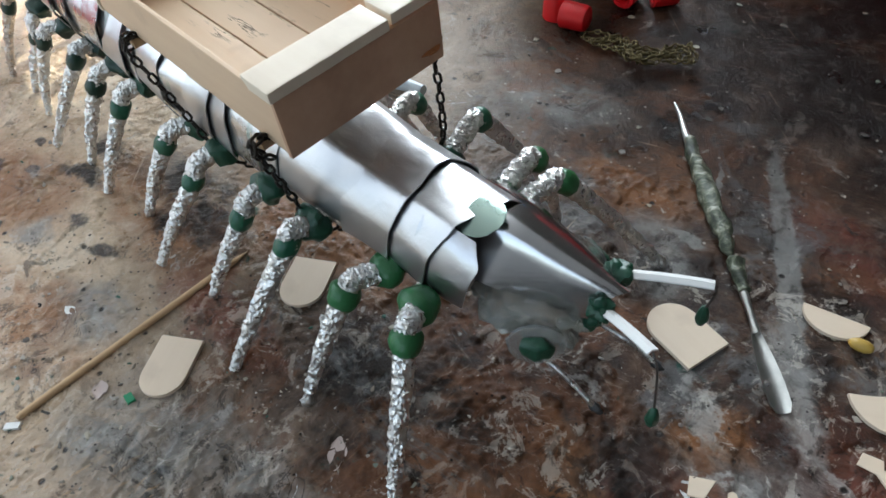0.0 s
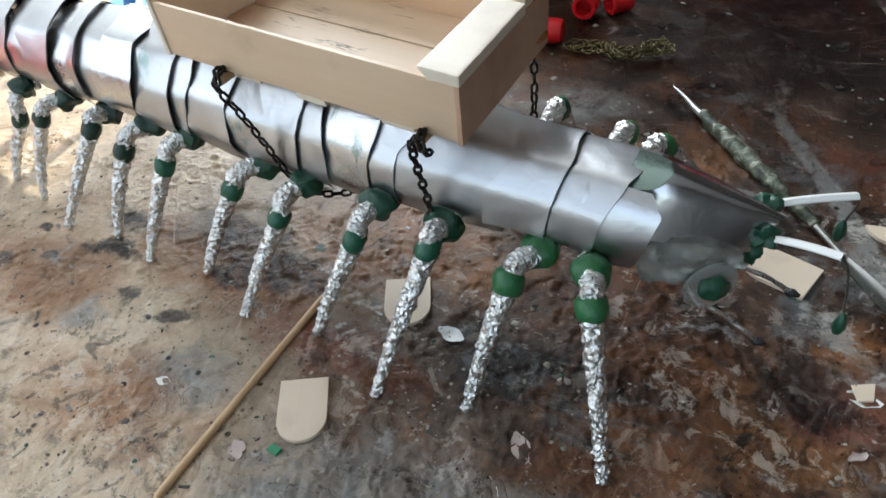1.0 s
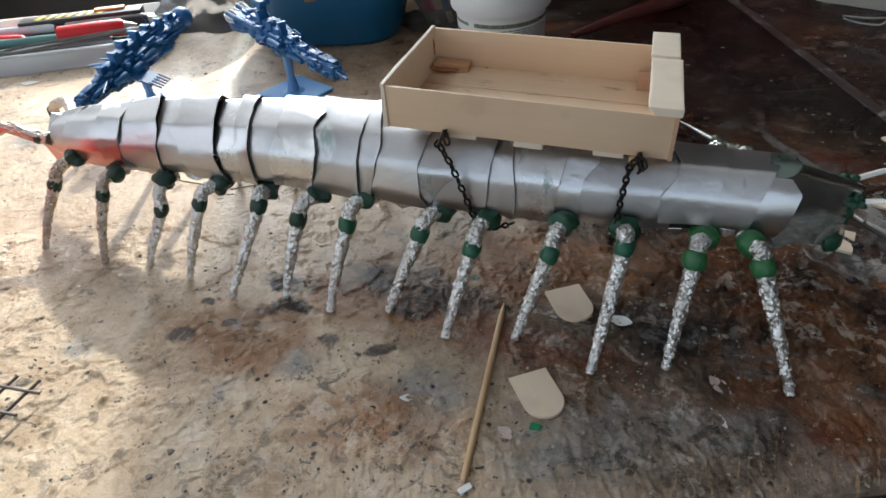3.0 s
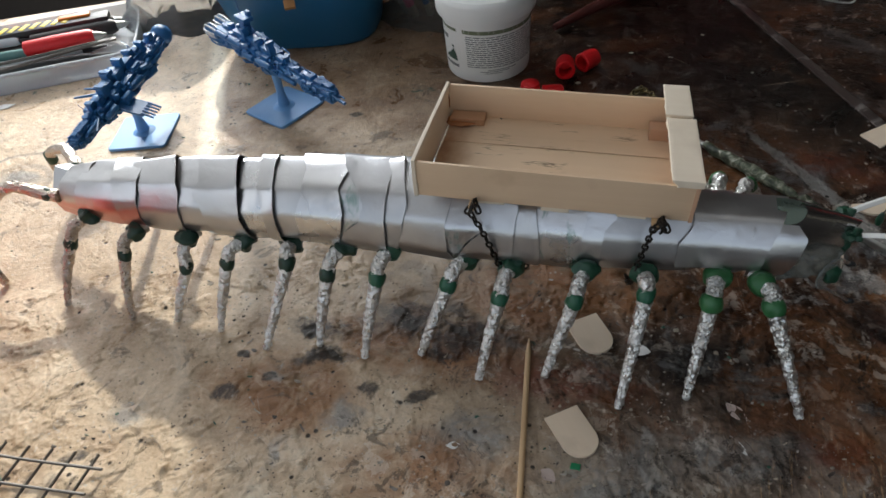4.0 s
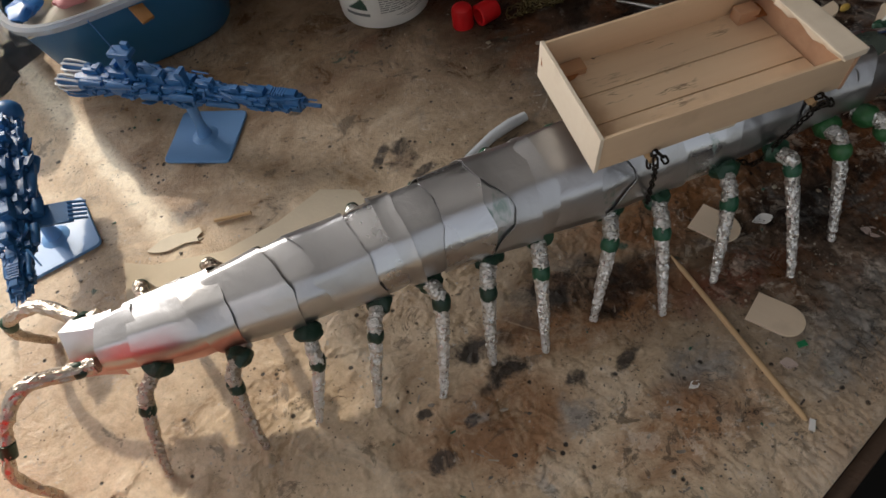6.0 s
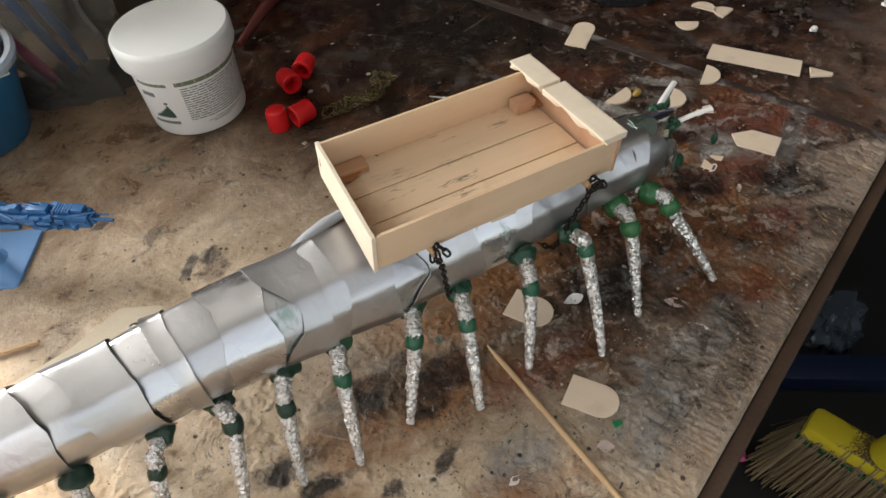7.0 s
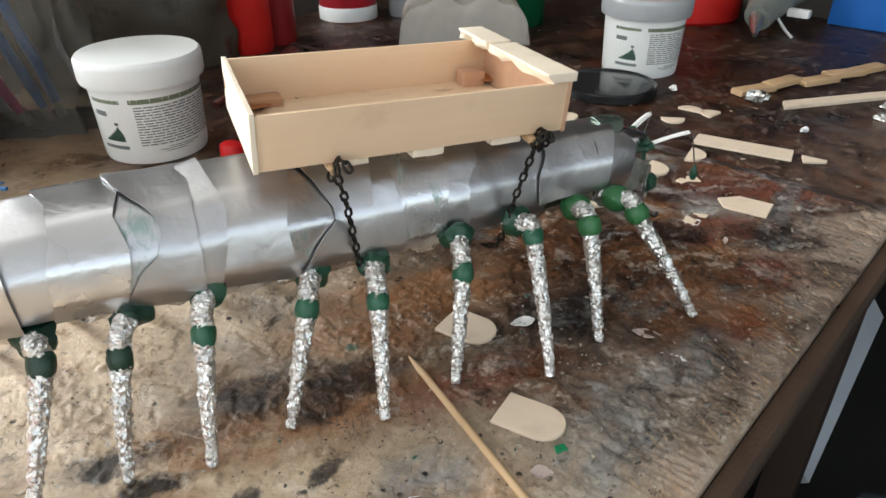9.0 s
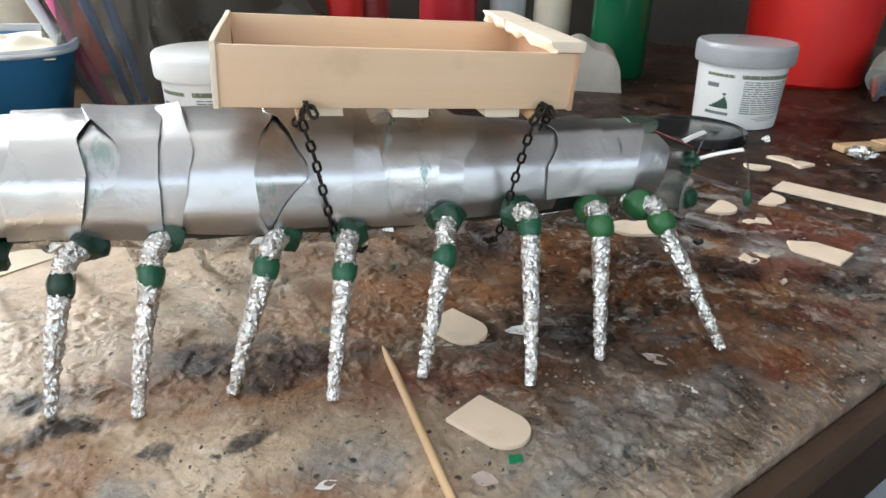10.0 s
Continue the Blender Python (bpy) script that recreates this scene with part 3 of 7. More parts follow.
M_WIRE = plain("dark_wire", (0.12, 0.11, 0.10), 0.45, 0.8, vary=0.4, scale=200, bump=0.2)
M_STRIP = plain("white_strip", (0.78, 0.78, 0.76), 0.35, vary=0.08, scale=90, bump=0.1)
M_PAPER = plain("cream_paper", (0.60, 0.52, 0.39), 0.7, vary=0.12, scale=60, bump=0.2)
M_FLAKE = paint_chips()
M_BLACK = plain("black_plastic", (0.012, 0.012, 0.013), 0.16, vary=0.3, scale=40, bump=0.03)
M_MATT_BLACK = plain("matt_black", (0.02, 0.02, 0.021), 0.5, vary=0.3)
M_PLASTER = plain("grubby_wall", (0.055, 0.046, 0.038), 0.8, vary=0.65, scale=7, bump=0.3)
# pale tones of unseen walls and ceiling, picked for the metal to reflect
M_WALL_PALE = plain("pale_bounce_wall", (0.68, 0.67, 0.66), 0.8, vary=0.2, scale=5, bump=0.2)
M_CEIL = plain("ceiling_paint", (0.72, 0.71, 0.69), 0.85, vary=0.1, scale=4, bump=0.1)
# the floor's near-black colour carries the shade under the bench
M_FLOOR = plain("shade_dark_floor", (0.007, 0.007, 0.007), 0.6, vary=0.4, scale=8, bump=0.3)
M_SMOKY = plain("grubby_clear_film", (0.34, 0.32, 0.28), 0.22, vary=0.3, scale=25, bump=0.4, Transmission_Weight=0.80, IOR=1.06)
M_EYE = plain("translucent_eye", (0.70, 0.72, 0.70), 0.10, vary=0.1, scale=60, bump=0.1, Transmission_Weight=0.85, IOR=1.3)
M_GREY_LID = plain("cloudy_grey_plastic", (0.36, 0.37, 0.38), 0.3, vary=0.1, scale=30, bump=0.05)
M_CLEAR = plain("clear_plastic_sheet", (0.50, 0.52, 0.53), 0.18, vary=0.06, scale=40, bump=0.5, Transmission_Weight=0.75, IOR=1.2)
M_TRAY = plain("milky_clear_plastic", (0.74, 0.78, 0.82), 0.2, vary=0.08, scale=25, bump=0.15, Transmission_Weight=0.6, IOR=1.35)
M_TUB = plain("blue_tub_plastic", (0.012, 0.12, 0.26), 0.32, vary=0.12, scale=14, bump=0.05)
M_CREAM = plain("cream_residue", (0.62, 0.56, 0.44), 0.6, vary=0.25, scale=40, bump=0.4)
M_BRISTLE = plain("straw_bristle", (0.24, 0.175, 0.095), 0.7, vary=0.35, scale=150, bump=0.2)
M_YELLOW = plain("yellow_plastic", (0.62, 0.50, 0.03), 0.4, vary=0.12, scale=20, bump=0.05)
M_CARD = plain("grey_pulp_card", (0.36, 0.33, 0.29), 0.85, vary=0.2, scale=90, bump=0.4)
M_BOTTLE_GREEN = plain("green_bottle", (0.005, 0.085, 0.034), 0.12, vary=0.15, scale=30, bump=0.03)
M_ORANGE = plain("orange_plastic", (0.62, 0.22, 0.03), 0.4, vary=0.1)
M_PINK = plain("pink_plastic", (0.66, 0.12, 0.30), 0.35, vary=0.1)
M_TEAL = plain("teal_pen_plastic", (0.10, 0.22, 0.21), 0.35, vary=0.1)
M_TEAL_PALE = plain("pale_teal_plastic", (0.22, 0.42, 0.40), 0.35, vary=0.1)
M_CYAN = plain("cyan_plastic", (0.03, 0.42, 0.55), 0.35, vary=0.1)
M_PINK_PALE = plain("pale_pink_clay", (0.66, 0.26, 0.26), 0.6, vary=0.15)
M_TAN_STICK = veneer("tan_stick_wood", (0.46, 0.23, 0.08), (0.34, 0.15, 0.05))
M_SACK = plain("grubby_brown_film", (0.060, 0.048, 0.034), 0.30, vary=0.7, scale=22, bump=0.5)
M_BOARD_PALE = plain("pale_blue_board", (0.62, 0.70, 0.76), 0.6, vary=0.12, scale=12, bump=0.1)
M_BLUE_STICK = plain("blue_brush_lacquer", (0.02, 0.14, 0.42), 0.3, vary=0.15)
M_GUN = plain("dusty_grey_plastic", (0.17, 0.18, 0.16), 0.55, vary=0.35, scale=50, bump=0.2)
M_SKIN = plain("dried_paint_skin", (0.52, 0.42, 0.38), 0.5, vary=0.25, scale=90, bump=0.3)
M_HOLE = plain("hole_shade", (0.006, 0.005, 0.005), 0.9, vary=0.2)
M_BOARD_DARK = table_material(False)


def putty():
    n = Nodes("mottled_putty")
    a = n.noise(150, 6, 0.7, distortion=1.0)
    col = n.ramp(a, [(0.38, (0.018, 0.024, 0.015)), (0.48, (0.07, 0.085, 0.05)), (0.56, (0.20, 0.21, 0.15)), (0.64, (0.50, 0.50, 0.42))])
    return n.done(col, 0.45, 0.0, n.bump(a, 0.6, 0.002))


M_PUTTY = putty()


def lath_material():
    """A dark lath rubbed pale along its top."""
    n = Nodes("worn_lath")
    turned = n.mapped(scale=(90, 16, 40), turn=(0, 0, radians(-26.8)))
    grain = n.noise(1.0, 6, 0.7, vector=turned)
    rub = n.ramp(n.noise(30, 7, 0.72, distortion=0.6), [(0.50, 0.0), (0.60, 0.75)])
    col = n.mix(grain, (0.022, 0.015, 0.013), (0.075, 0.052, 0.045))
    col = n.mix(n.math("MULTIPLY", rub, grain), col, (0.46, 0.42, 0.39))
    return n.done(col, 0.45, 0.0, n.bump(grain, 0.4, 0.001))


M_LATH = lath_material()

# ---- the room ----
# only the north wall and floor show; the rest is added to hold light
def wall_with_window(name, y, x0, x1, z0, z1, wx0, wx1, wz0, wz1, mat=M_PLASTER):
    """A wall along x with one opening, 10 cm thick."""
    bm = bmesh.new()
    yc = y + (5 if y > 0 else -5)
    for a, b, c, d in ((x0, wx0, z0, z1), (wx1, x1, z0, z1), (wx0, wx1, z0, wz0), (wx0, wx1, wz1, z1)):
        box(bm, (a + b) / 2, yc, (c + d) / 2, b - a, 10, d - c)
    return tagged(new(name, mesh_of(name, bm, mat, False)), "grubby plaster wall with a window opening", "wall", kind="structure")


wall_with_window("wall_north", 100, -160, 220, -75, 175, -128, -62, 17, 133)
# unseen west wall: its opening and pale tone are added for fill light
bm = bmesh.new()
for a, b, c, d in ((-210, -175, -75, 175), (-35, 110, -75, 175), (-175, -35, -75, 15), (-175, -35, 145, 175)):
    box(bm, -165, (a + b) / 2, (c + d) / 2, 10, b - a, d - c)
tagged(new("wall_west", mesh_of("wall_west", bm, M_WALL_PALE, False)), "unseen pale wall with a window opening, added to bounce light", "wall", kind="structure")
# the south wall is unseen too, pale and widely opened to bounce light
wall_with_window("wall_south", -200, -160, 220, -75, 175, -147, 187, 6, 154, M_WALL_PALE)
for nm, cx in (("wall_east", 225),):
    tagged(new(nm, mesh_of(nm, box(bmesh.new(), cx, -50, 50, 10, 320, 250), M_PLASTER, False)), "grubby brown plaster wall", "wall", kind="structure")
tagged(new("floor", mesh_of("floor", box(bmesh.new(), 30, -50, -77.5, 380, 300, 5), M_FLOOR, False)), "dusty concrete floor, coloured near black for the shade under the bench", "floor", kind="structure")
tagged(new("ceiling", mesh_of("ceiling", box(bmesh.new(), 30, -50, 180, 380, 300, 10), M_CEIL, False)), "unseen off-white ceiling, kept pale to bounce light", "ceiling", kind="structure")

# ---- the workbench: three boards side by side, turned 26.8 degrees ----
U = Vector((0.8926, 0.4509, 0))
V = Vector((-0.4509, 0.8926, 0))
workbench = thing("workbench", 0, 0, 0, 0, "old wooden workbench with paint-stained, scratched and flaking boards", "table")


def board(u0, u1, v0, v1, label, mat=M_TABLE):
    bm = bmesh.new()
    box(bm, (u0 + u1) / 2, (v0 + v1) / 2, -1.0, u1 - u0, v1 - v0, 2.0, 0.12)
    bmesh.ops.rotate(bm, cent=(0, 0, 0), matrix=Matrix.Rotation(radians(26.8), 3, "Z"), verts=bm.verts[:])
    return part("board", bm, mat, workbench, label)


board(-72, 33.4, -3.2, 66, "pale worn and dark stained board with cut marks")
board(33.55, 84, -3.0, 66, "dark brown stained board", M_BOARD_DARK)
bm = bmesh.new()
box(bm, 33.0, 31.4, 0.05, 0.8, 69.2, 0.14, 0.04)
bmesh.ops.rotate(bm, cent=(0, 0, 0), matrix=Matrix.Rotation(radians(26.8), 3, "Z"), verts=bm.verts[:])
part("edge_lath", bm, M_LATH, workbench, "thin worn lath along the joint of the boards")
for u0, u1 in ((-72, 33.4), (33.55, 84)):
    for name, v0, v1, z0, z1, bevel, mat, label in (("edge_lip", -4.0, -3.22, -1.9, -0.3, 0.22, M_LIP, "worn brown lip along the front edge"),
                                                    ("apron", -3.1, -1.0, -8.0, -2.03, 0.2, M_EDGE, "dark wooden apron under the boards")):
        bm = box(bmesh.new(), (u0 + u1) / 2, (v0 + v1) / 2, (z0 + z1) / 2, u1 - u0, v1 - v0, z1 - z0, bevel)
        bmesh.ops.rotate(bm, cent=(0, 0, 0), matrix=Matrix.Rotation(radians(26.8), 3, "Z"), verts=bm.verts[:])
        part(name, bm, mat, workbench, label)
for u, v in ((-69, 4), (-69, 62), (30, 4), (30, 62), (81, 4), (81, 62)):
    bm = bmesh.new()
    c = U * u + V * v
    box(bm, c.x, c.y, -38.55, 5, 5, 72.9, 0.2, 26.8)
    part("leg", bm, M_EDGE, workbench)

# ---- the centipede of drink-can metal ----
AXIS = [(-31.0, 11.95, 4.85, 1.15), (-30.0, 11.76, 4.85, 1.25), (-24.0, 11.17, 5.54, 2.0), (-18.0, 11.22, 6.15, 2.25), (-12.0, 11.85, 6.3, 2.42),
        (-6.0, 12.60, 6.0, 2.68), (0.0, 13.45, 5.75, 2.70), (6.0, 14.05, 5.62, 2.5), (12.0, 14.5, 5.75, 2.15), (18.0, 14.8, 5.9, 1.7)]


def axis_at(x):
    """Centre, radius and frame of the body at x."""
    xs = [a[0] for a in AXIS]
    y, z, r = (float(np.interp(x, xs, [a[k] for a in AXIS])) for k in (1, 2, 3))
    y2, z2 = (float(np.interp(x + 0.5, xs, [a[k] for a in AXIS])) for k in (1, 2))
    t = Vector((0.5, y2 - y, z2 - z)).normalized()
    near = t.cross(UP).normalized()
    return Vector((x, y, z)), r, t, near, near.cross(t)


centipede = thing("centipede_model", 0, 0, 0, 0, "handmade centipede model of drink-can metal, foil-wrapped legs and green clay joints", "model")


def sheet(bm, rows, thick=0.028):
    """A bent metal sheet from rows of (point, normal)."""
    outer = [[bm.verts.new(p) for p, _ in row] for row in rows]
    inner = [[bm.verts.new(p - n * thick) for p, n in row] for row in rows]
    h, w = len(rows), len(rows[0])
    for i in range(h - 1):
        for k in range(w - 1):
            bm.faces.new((outer[i][k], outer[i][k + 1], outer[i + 1][k + 1], outer[i + 1][k]))
            bm.faces.new((inner[i][k], inner[i + 1][k], inner[i + 1][k + 1], inner[i][k + 1]))
    for i in range(h - 1):
        bm.faces.new((outer[i][0], outer[i + 1][0], inner[i + 1][0], inner[i][0]))
        bm.faces.new((outer[i][-1], inner[i][-1], inner[i + 1][-1], outer[i + 1][-1]))
    for k in range(w - 1):
        bm.faces.new((outer[0][k], inner[0][k], inner[0][k + 1], outer[0][k + 1]))
        bm.faces.new((outer[-1][k], outer[-1][k + 1], inner[-1][k + 1], inner[-1][k]))
    return bm


def crumple(bm, seed, amp=0.055):
    """Shifts the points of a foil skin and cuts it into small facets."""
    rr = random.Random(seed)
    for v in bm.verts:
        v.co += Vector((rr.uniform(-amp, amp), rr.uniform(-amp, amp), rr.uniform(-amp, amp)))
    bmesh.ops.triangulate(bm, faces=bm.faces[:])
    return bm


WIDE = 0.90  # the body is a little narrower than high

# seams between the plates, tail to head: (angle from the top towards the near side, x), which plate lies on top, how far it stands off
SEAMS = [
    (((-110, -27.4), (0, -27.5), (67, -27.6), (120, -27.9)), "L", 0.05),
    (((-110, -26.4), (-10, -26.6), (20, -26.2), (60, -26.35), (120, -26.6)), "R", 0.05),
    (((-110, -23.6), (-23, -24.0), (6, -23.5), (48, -23.1), (110, -23.0)), "R", 0.03),
    (((-110, -22.3), (-24, -22.2), (11, -21.6), (49, -21.5), (110, -21.8)), "L", 0.13),
    (((-110, -20.0), (-37, -20.0), (8, -19.1), (47, -18.6), (80, -18.8), (120, -19.0)), "L", 0.16),
    (((-110, -18.9), (-29, -18.6), (8, -17.8), (30, -17.65), (49, -18.0), (62, -17.6), (120, -17.2)), "R", 0.05),
    (((-110, -16.0), (-47, -15.9), (0, -15.7), (43, -15.3), (78, -15.35), (120, -14.9)), "L", 0.22),
    (((-110, -14.6), (-47, -14.5), (23, -14.3), (74, -14.0), (120, -14.1)), "R", 0.03),
    (((-110, -13.6), (-40, -13.5), (9, -13.5), (40, -13.35), (120, -13.3)), "L", 0.10),
    (((-110, -12.4), (-13, -12.2), (12, -11.95), (45, -12.0), (67, -12.2), (120, -12.4)), "R", 0.08),
    (((-110, -9.9), (-13, -9.75), (5, -9.7), (35, -10.05), (62, -9.75), (78, -9.85), (120, -10.3)), "L", 0.20),
    (((-110, -10.4), (-10, -10.1), (8, -9.8), (24, -9.3), (40, -8.85), (52, -8.7), (70, -8.95), (82, -9.6), (120, -10.6)), "R", 0.06),
    (((-110, -7.3), (-32, -7.4), (19, -7.5), (50, -7.6), (120, -7.6)), "L", 0.09),
    (((-110, -7.2), (-25, -7.1), (14, -6.8), (45, -6.5), (63, -6.65), (95, -6.95), (120, -7.1)), "L", 0.10),
    (((-110, -3.6), (0, -3.7), (16, -3.9), (36, -4.3), (65, -4.62), (95, -4.5), (120, -4.0)), "L", 0.22),
    (((-110, -4.4), (0, -4.1), (8, -3.7), (36, -3.3), (60, -2.8), (70, -2.85), (80, -3.3), (90, -3.7), (120, -4.3)), "R", 0.06),
    (((-110, -0.8), (19, -0.95), (58, -1.25), (120, -1.45)), "L", 0.16),
    (((-110, -0.5), (20, -0.3), (49, -0.2), (74, 0.05), (103, 0.1), (125, -0.1)), "L", 0.05),
    (((-110, 2.0), (29, 2.2), (50, 2.2), (78, 1.9), (120, 1.9)), "L", 0.16),
    (((-110, 2.6), (-30, 2.8), (14, 3.3), (28, 3.75), (44, 3.6), (60, 3.05), (90, 2.95), (120, 3.05)), "L", 0.08),
    (((-110, 6.6), (8, 6.8), (30, 7.15), (50, 7.05), (69, 6.5), (120, 6.4)), "R", 0.07),
    (((-110, 8.6), (0, 8.85), (32, 9.1), (66, 8.8), (95, 8.6), (120, 8.4)), "L", 0.12),
    (((-110, 11.6), (5, 11.25), (39, 10.9), (73, 10.4), (120, 10.0)), "L", 0.05),
]


def seam_x(pts, th):
    """x along a hand-cut seam at an angle, a little ragged."""
    return float(np.interp(th, [p[0] for p in pts], [p[1] for p in pts])) + 0.035 * noise.noise((th * 0.11, pts[0][1], 0.0))


def section(x, jitter):
    """Radius by angle, in parts of the body's radius: flat facets between rounded folds, with a ridge along the back."""
    ridge = float(np.interp(x, (-8.0, 2.0, 7.0, 12.0), (1.15, 1.07, 0.93, 0.88)))
    far = float(np.interp(x, (2.0, 7.0), (1.0, 0.86)))
    folds = [(-125, far), (-68, 1.05 * far), (-16, ridge), (38, 1.045), (70, 1.055), (98, 1.05), (128, 1.0)]
    ths, ks = [], []
    for (a0, k0), (a1, k1), j0, j1 in zip(folds, folds[1:], jitter, jitter[1:]):
        a0, a1, k0, k1 = radians(a0 + j0[0]), radians(a1 + j1[0]), k0 + j0[1], k1 + j1[1]
        for q in range(8):
            a = a0 + (a1 - a0) * q / 8
            chord = k0 * k1 * math.sin(a1 - a0) / (k0 * math.sin(a - a0) + k1 * math.sin(a1 - a))
            ths.append(math.degrees(a))
            ks.append(chord * 0.72 + 0.28 * (k0 + (k1 - k0) * q / 8))
    grid = np.arange(-140, 141, 2.0)
    raw = np.interp(grid, ths, ks)
    return grid, np.convolve(np.pad(raw, 2, mode="edge"), (0.12, 0.23, 0.30, 0.23, 0.12), mode="valid")


def armour_plate(k, span=(-112, 112), mat=None, label=""):
    """One sheet of can metal bent over the back between two seams; the one that lies below runs on under its neighbour."""
    rng = random.Random(30 + k)
    left, right = SEAMS[k], SEAMS[k + 1]
    on_left, on_right = left[1] == "R", right[1] == "L"
    wild = 0.45 if k > 14 else 1.0  # the plates towards the head lie closer
    roll = wild * rng.uniform(-9, 9)
    jitter = [(roll + wild * rng.uniform(-6, 6), wild * rng.uniform(-0.025, 0.025)) for _ in range(7)]
    lean, twist = wild * rng.uniform(-0.08, 0.08), wild * rng.uniform(-0.06, 0.06)
    low, high = span[0] + rng.uniform(-4, 4), span[1] + rng.uniform(-5, 5)
    rows, nl, na = [], 9, 62
    for j in range(nl):
        s = j / (nl - 1)
        row = []
        for i in range(na):
            th = low + (high - low) * i / (na - 1)
            a = radians(th)
            e0 = seam_x(left[0], th) - (0.0 if on_left else 0.55)
            e1 = seam_x(right[0], th) + (0.0 if on_right else 0.55)
            x = e0 + (e1 - e0) * s
            c, r, t, near, up = axis_at(x)
            lift = 0.35 + 0.65 * max(0.0, math.cos(a - 0.2))
            o0 = (0.06 + 0.42 * left[2] * lift) if on_left else -0.10
            o1 = (0.06 + 0.42 * right[2] * lift) if on_right else -0.10
            grid, ks = section(x, jitter)
            rr = r * float(np.interp(th, grid, ks)) + o0 * (1 - s) ** 1.6 + o1 * s ** 1.6 + r * (s - 0.5) * (lean * math.cos(a) + twist * math.sin(a))
            rr += 0.035 * noise.noise((x * 0.7 + k, th * 0.025, k)) + 0.012 * noise.noise((x * 2.3, th * 0.09, k + 5.0))
            d = up * math.cos(a) + near * math.sin(a)
            row.append((c + up * math.cos(a) * rr + near * math.sin(a) * rr * WIDE, d))
        rows.append(row)
    return part("armour_plate", sheet(bmesh.new(), rows, 0.04), mat or M_CAN, centipede, label, sharp=50)


for k in range(len(SEAMS) - 1):
    armour_plate(k, (-100, 96) if k == 20 else (-112, 106) if k > 20 else (-112, 114), M_CAN_RED if k < 3 else M_CAN_SMEARED if k in (10, 14, 17) else None, "plate with red print along its lower edge" if k < 3 else "narrow plate smeared with green paint" if k in (10, 14, 17) else "")

# the cheek plate below the hood
rows = []
for j in range(8):
    s = j / 7
    row = []
    for i in range(20):
        th = 38 + 78 * i / 19
        a = radians(th)
        x = 9.7 + s * (float(np.interp(th, (38, 56, 95, 125), (11.6, 12.1, 11.7, 11.2))) - 9.7)
        c, r, t, near, up = axis_at(x)
        rr = r * (1.03 - 0.05 * s) + 0.04 * noise.noise((x, th * 0.05, 3.0))
        row.append((c + up * math.cos(a) * rr + near * math.sin(a) * rr * WIDE, up * math.cos(a) + near * math.sin(a)))
    rows.append(row)
part("cheek_plate", sheet(bmesh.new(), rows), M_CAN, centipede, "curved cheek plate below the hood")

# the tail cap: an angular folded piece, from its open end to the first plate
CAP = (((-30.0, 13.5, 4.0), (-29.9, 13.35, 5.5), (-30.2, 12.4, 5.95), (-30.2, 11.75, 5.15), (-30.25, 11.1, 4.35), (-30.3, 11.4, 3.3)),
       ((-27.6, 13.2, 4.2), (-27.7, 12.9, 5.9), (-27.65, 11.8, 6.25), (-27.8, 11.2, 5.4), (-28.0, 10.7, 4.5), (-28.2, 10.9, 3.3)))
rows = []
for j in range(6):
    ends = [Vector(p).lerp(Vector(q), j / 5) for p, q in zip(*CAP)]
    row = []
    for p, q in zip(ends, ends[1:] + [ends[-1] * 2 - ends[-2]]):
        for k in range(4 if q is not ends[-1] else 3):
            w = p.lerp(q, k / 4)
            w -= (w - axis_at(w.x)[0]) * 0.05 * math.sin(math.pi * j / 5)
            row.append((w, (w - axis_at(w.x)[0]).normalized()))
    rows.append(row[:21])
part("tail_cap", sheet(bmesh.new(), rows, 0.05), M_CAN_RED, centipede, "angular folded tail plate with red print below", sharp=20)

bm = bmesh.new()
xs = [-27.2 + 0.9 * i for i in range(41)]
sweep(bm, [axis_at(x)[0] for x in xs], [axis_at(x)[1] * (0.74 if x > -26 else 0.55) for x in xs], 20, 0.04, 0.9)
part("core", bm, M_CORE, centipede, "dark painted inner body")
bm = bmesh.new()
xs = [-27.0 + 0.5 * i for i in range(76)]
sweep(bm, [axis_at(x)[0] - UP * axis_at(x)[1] * 0.45 for x in xs], [axis_at(x)[1] * 0.45 for x in xs], 18, 0.30, 1.7, 4.0, flat=0.8)
part("belly", crumple(bm, 77, 0.09), M_FOIL, centipede, "crumpled foil belly", smooth=False)

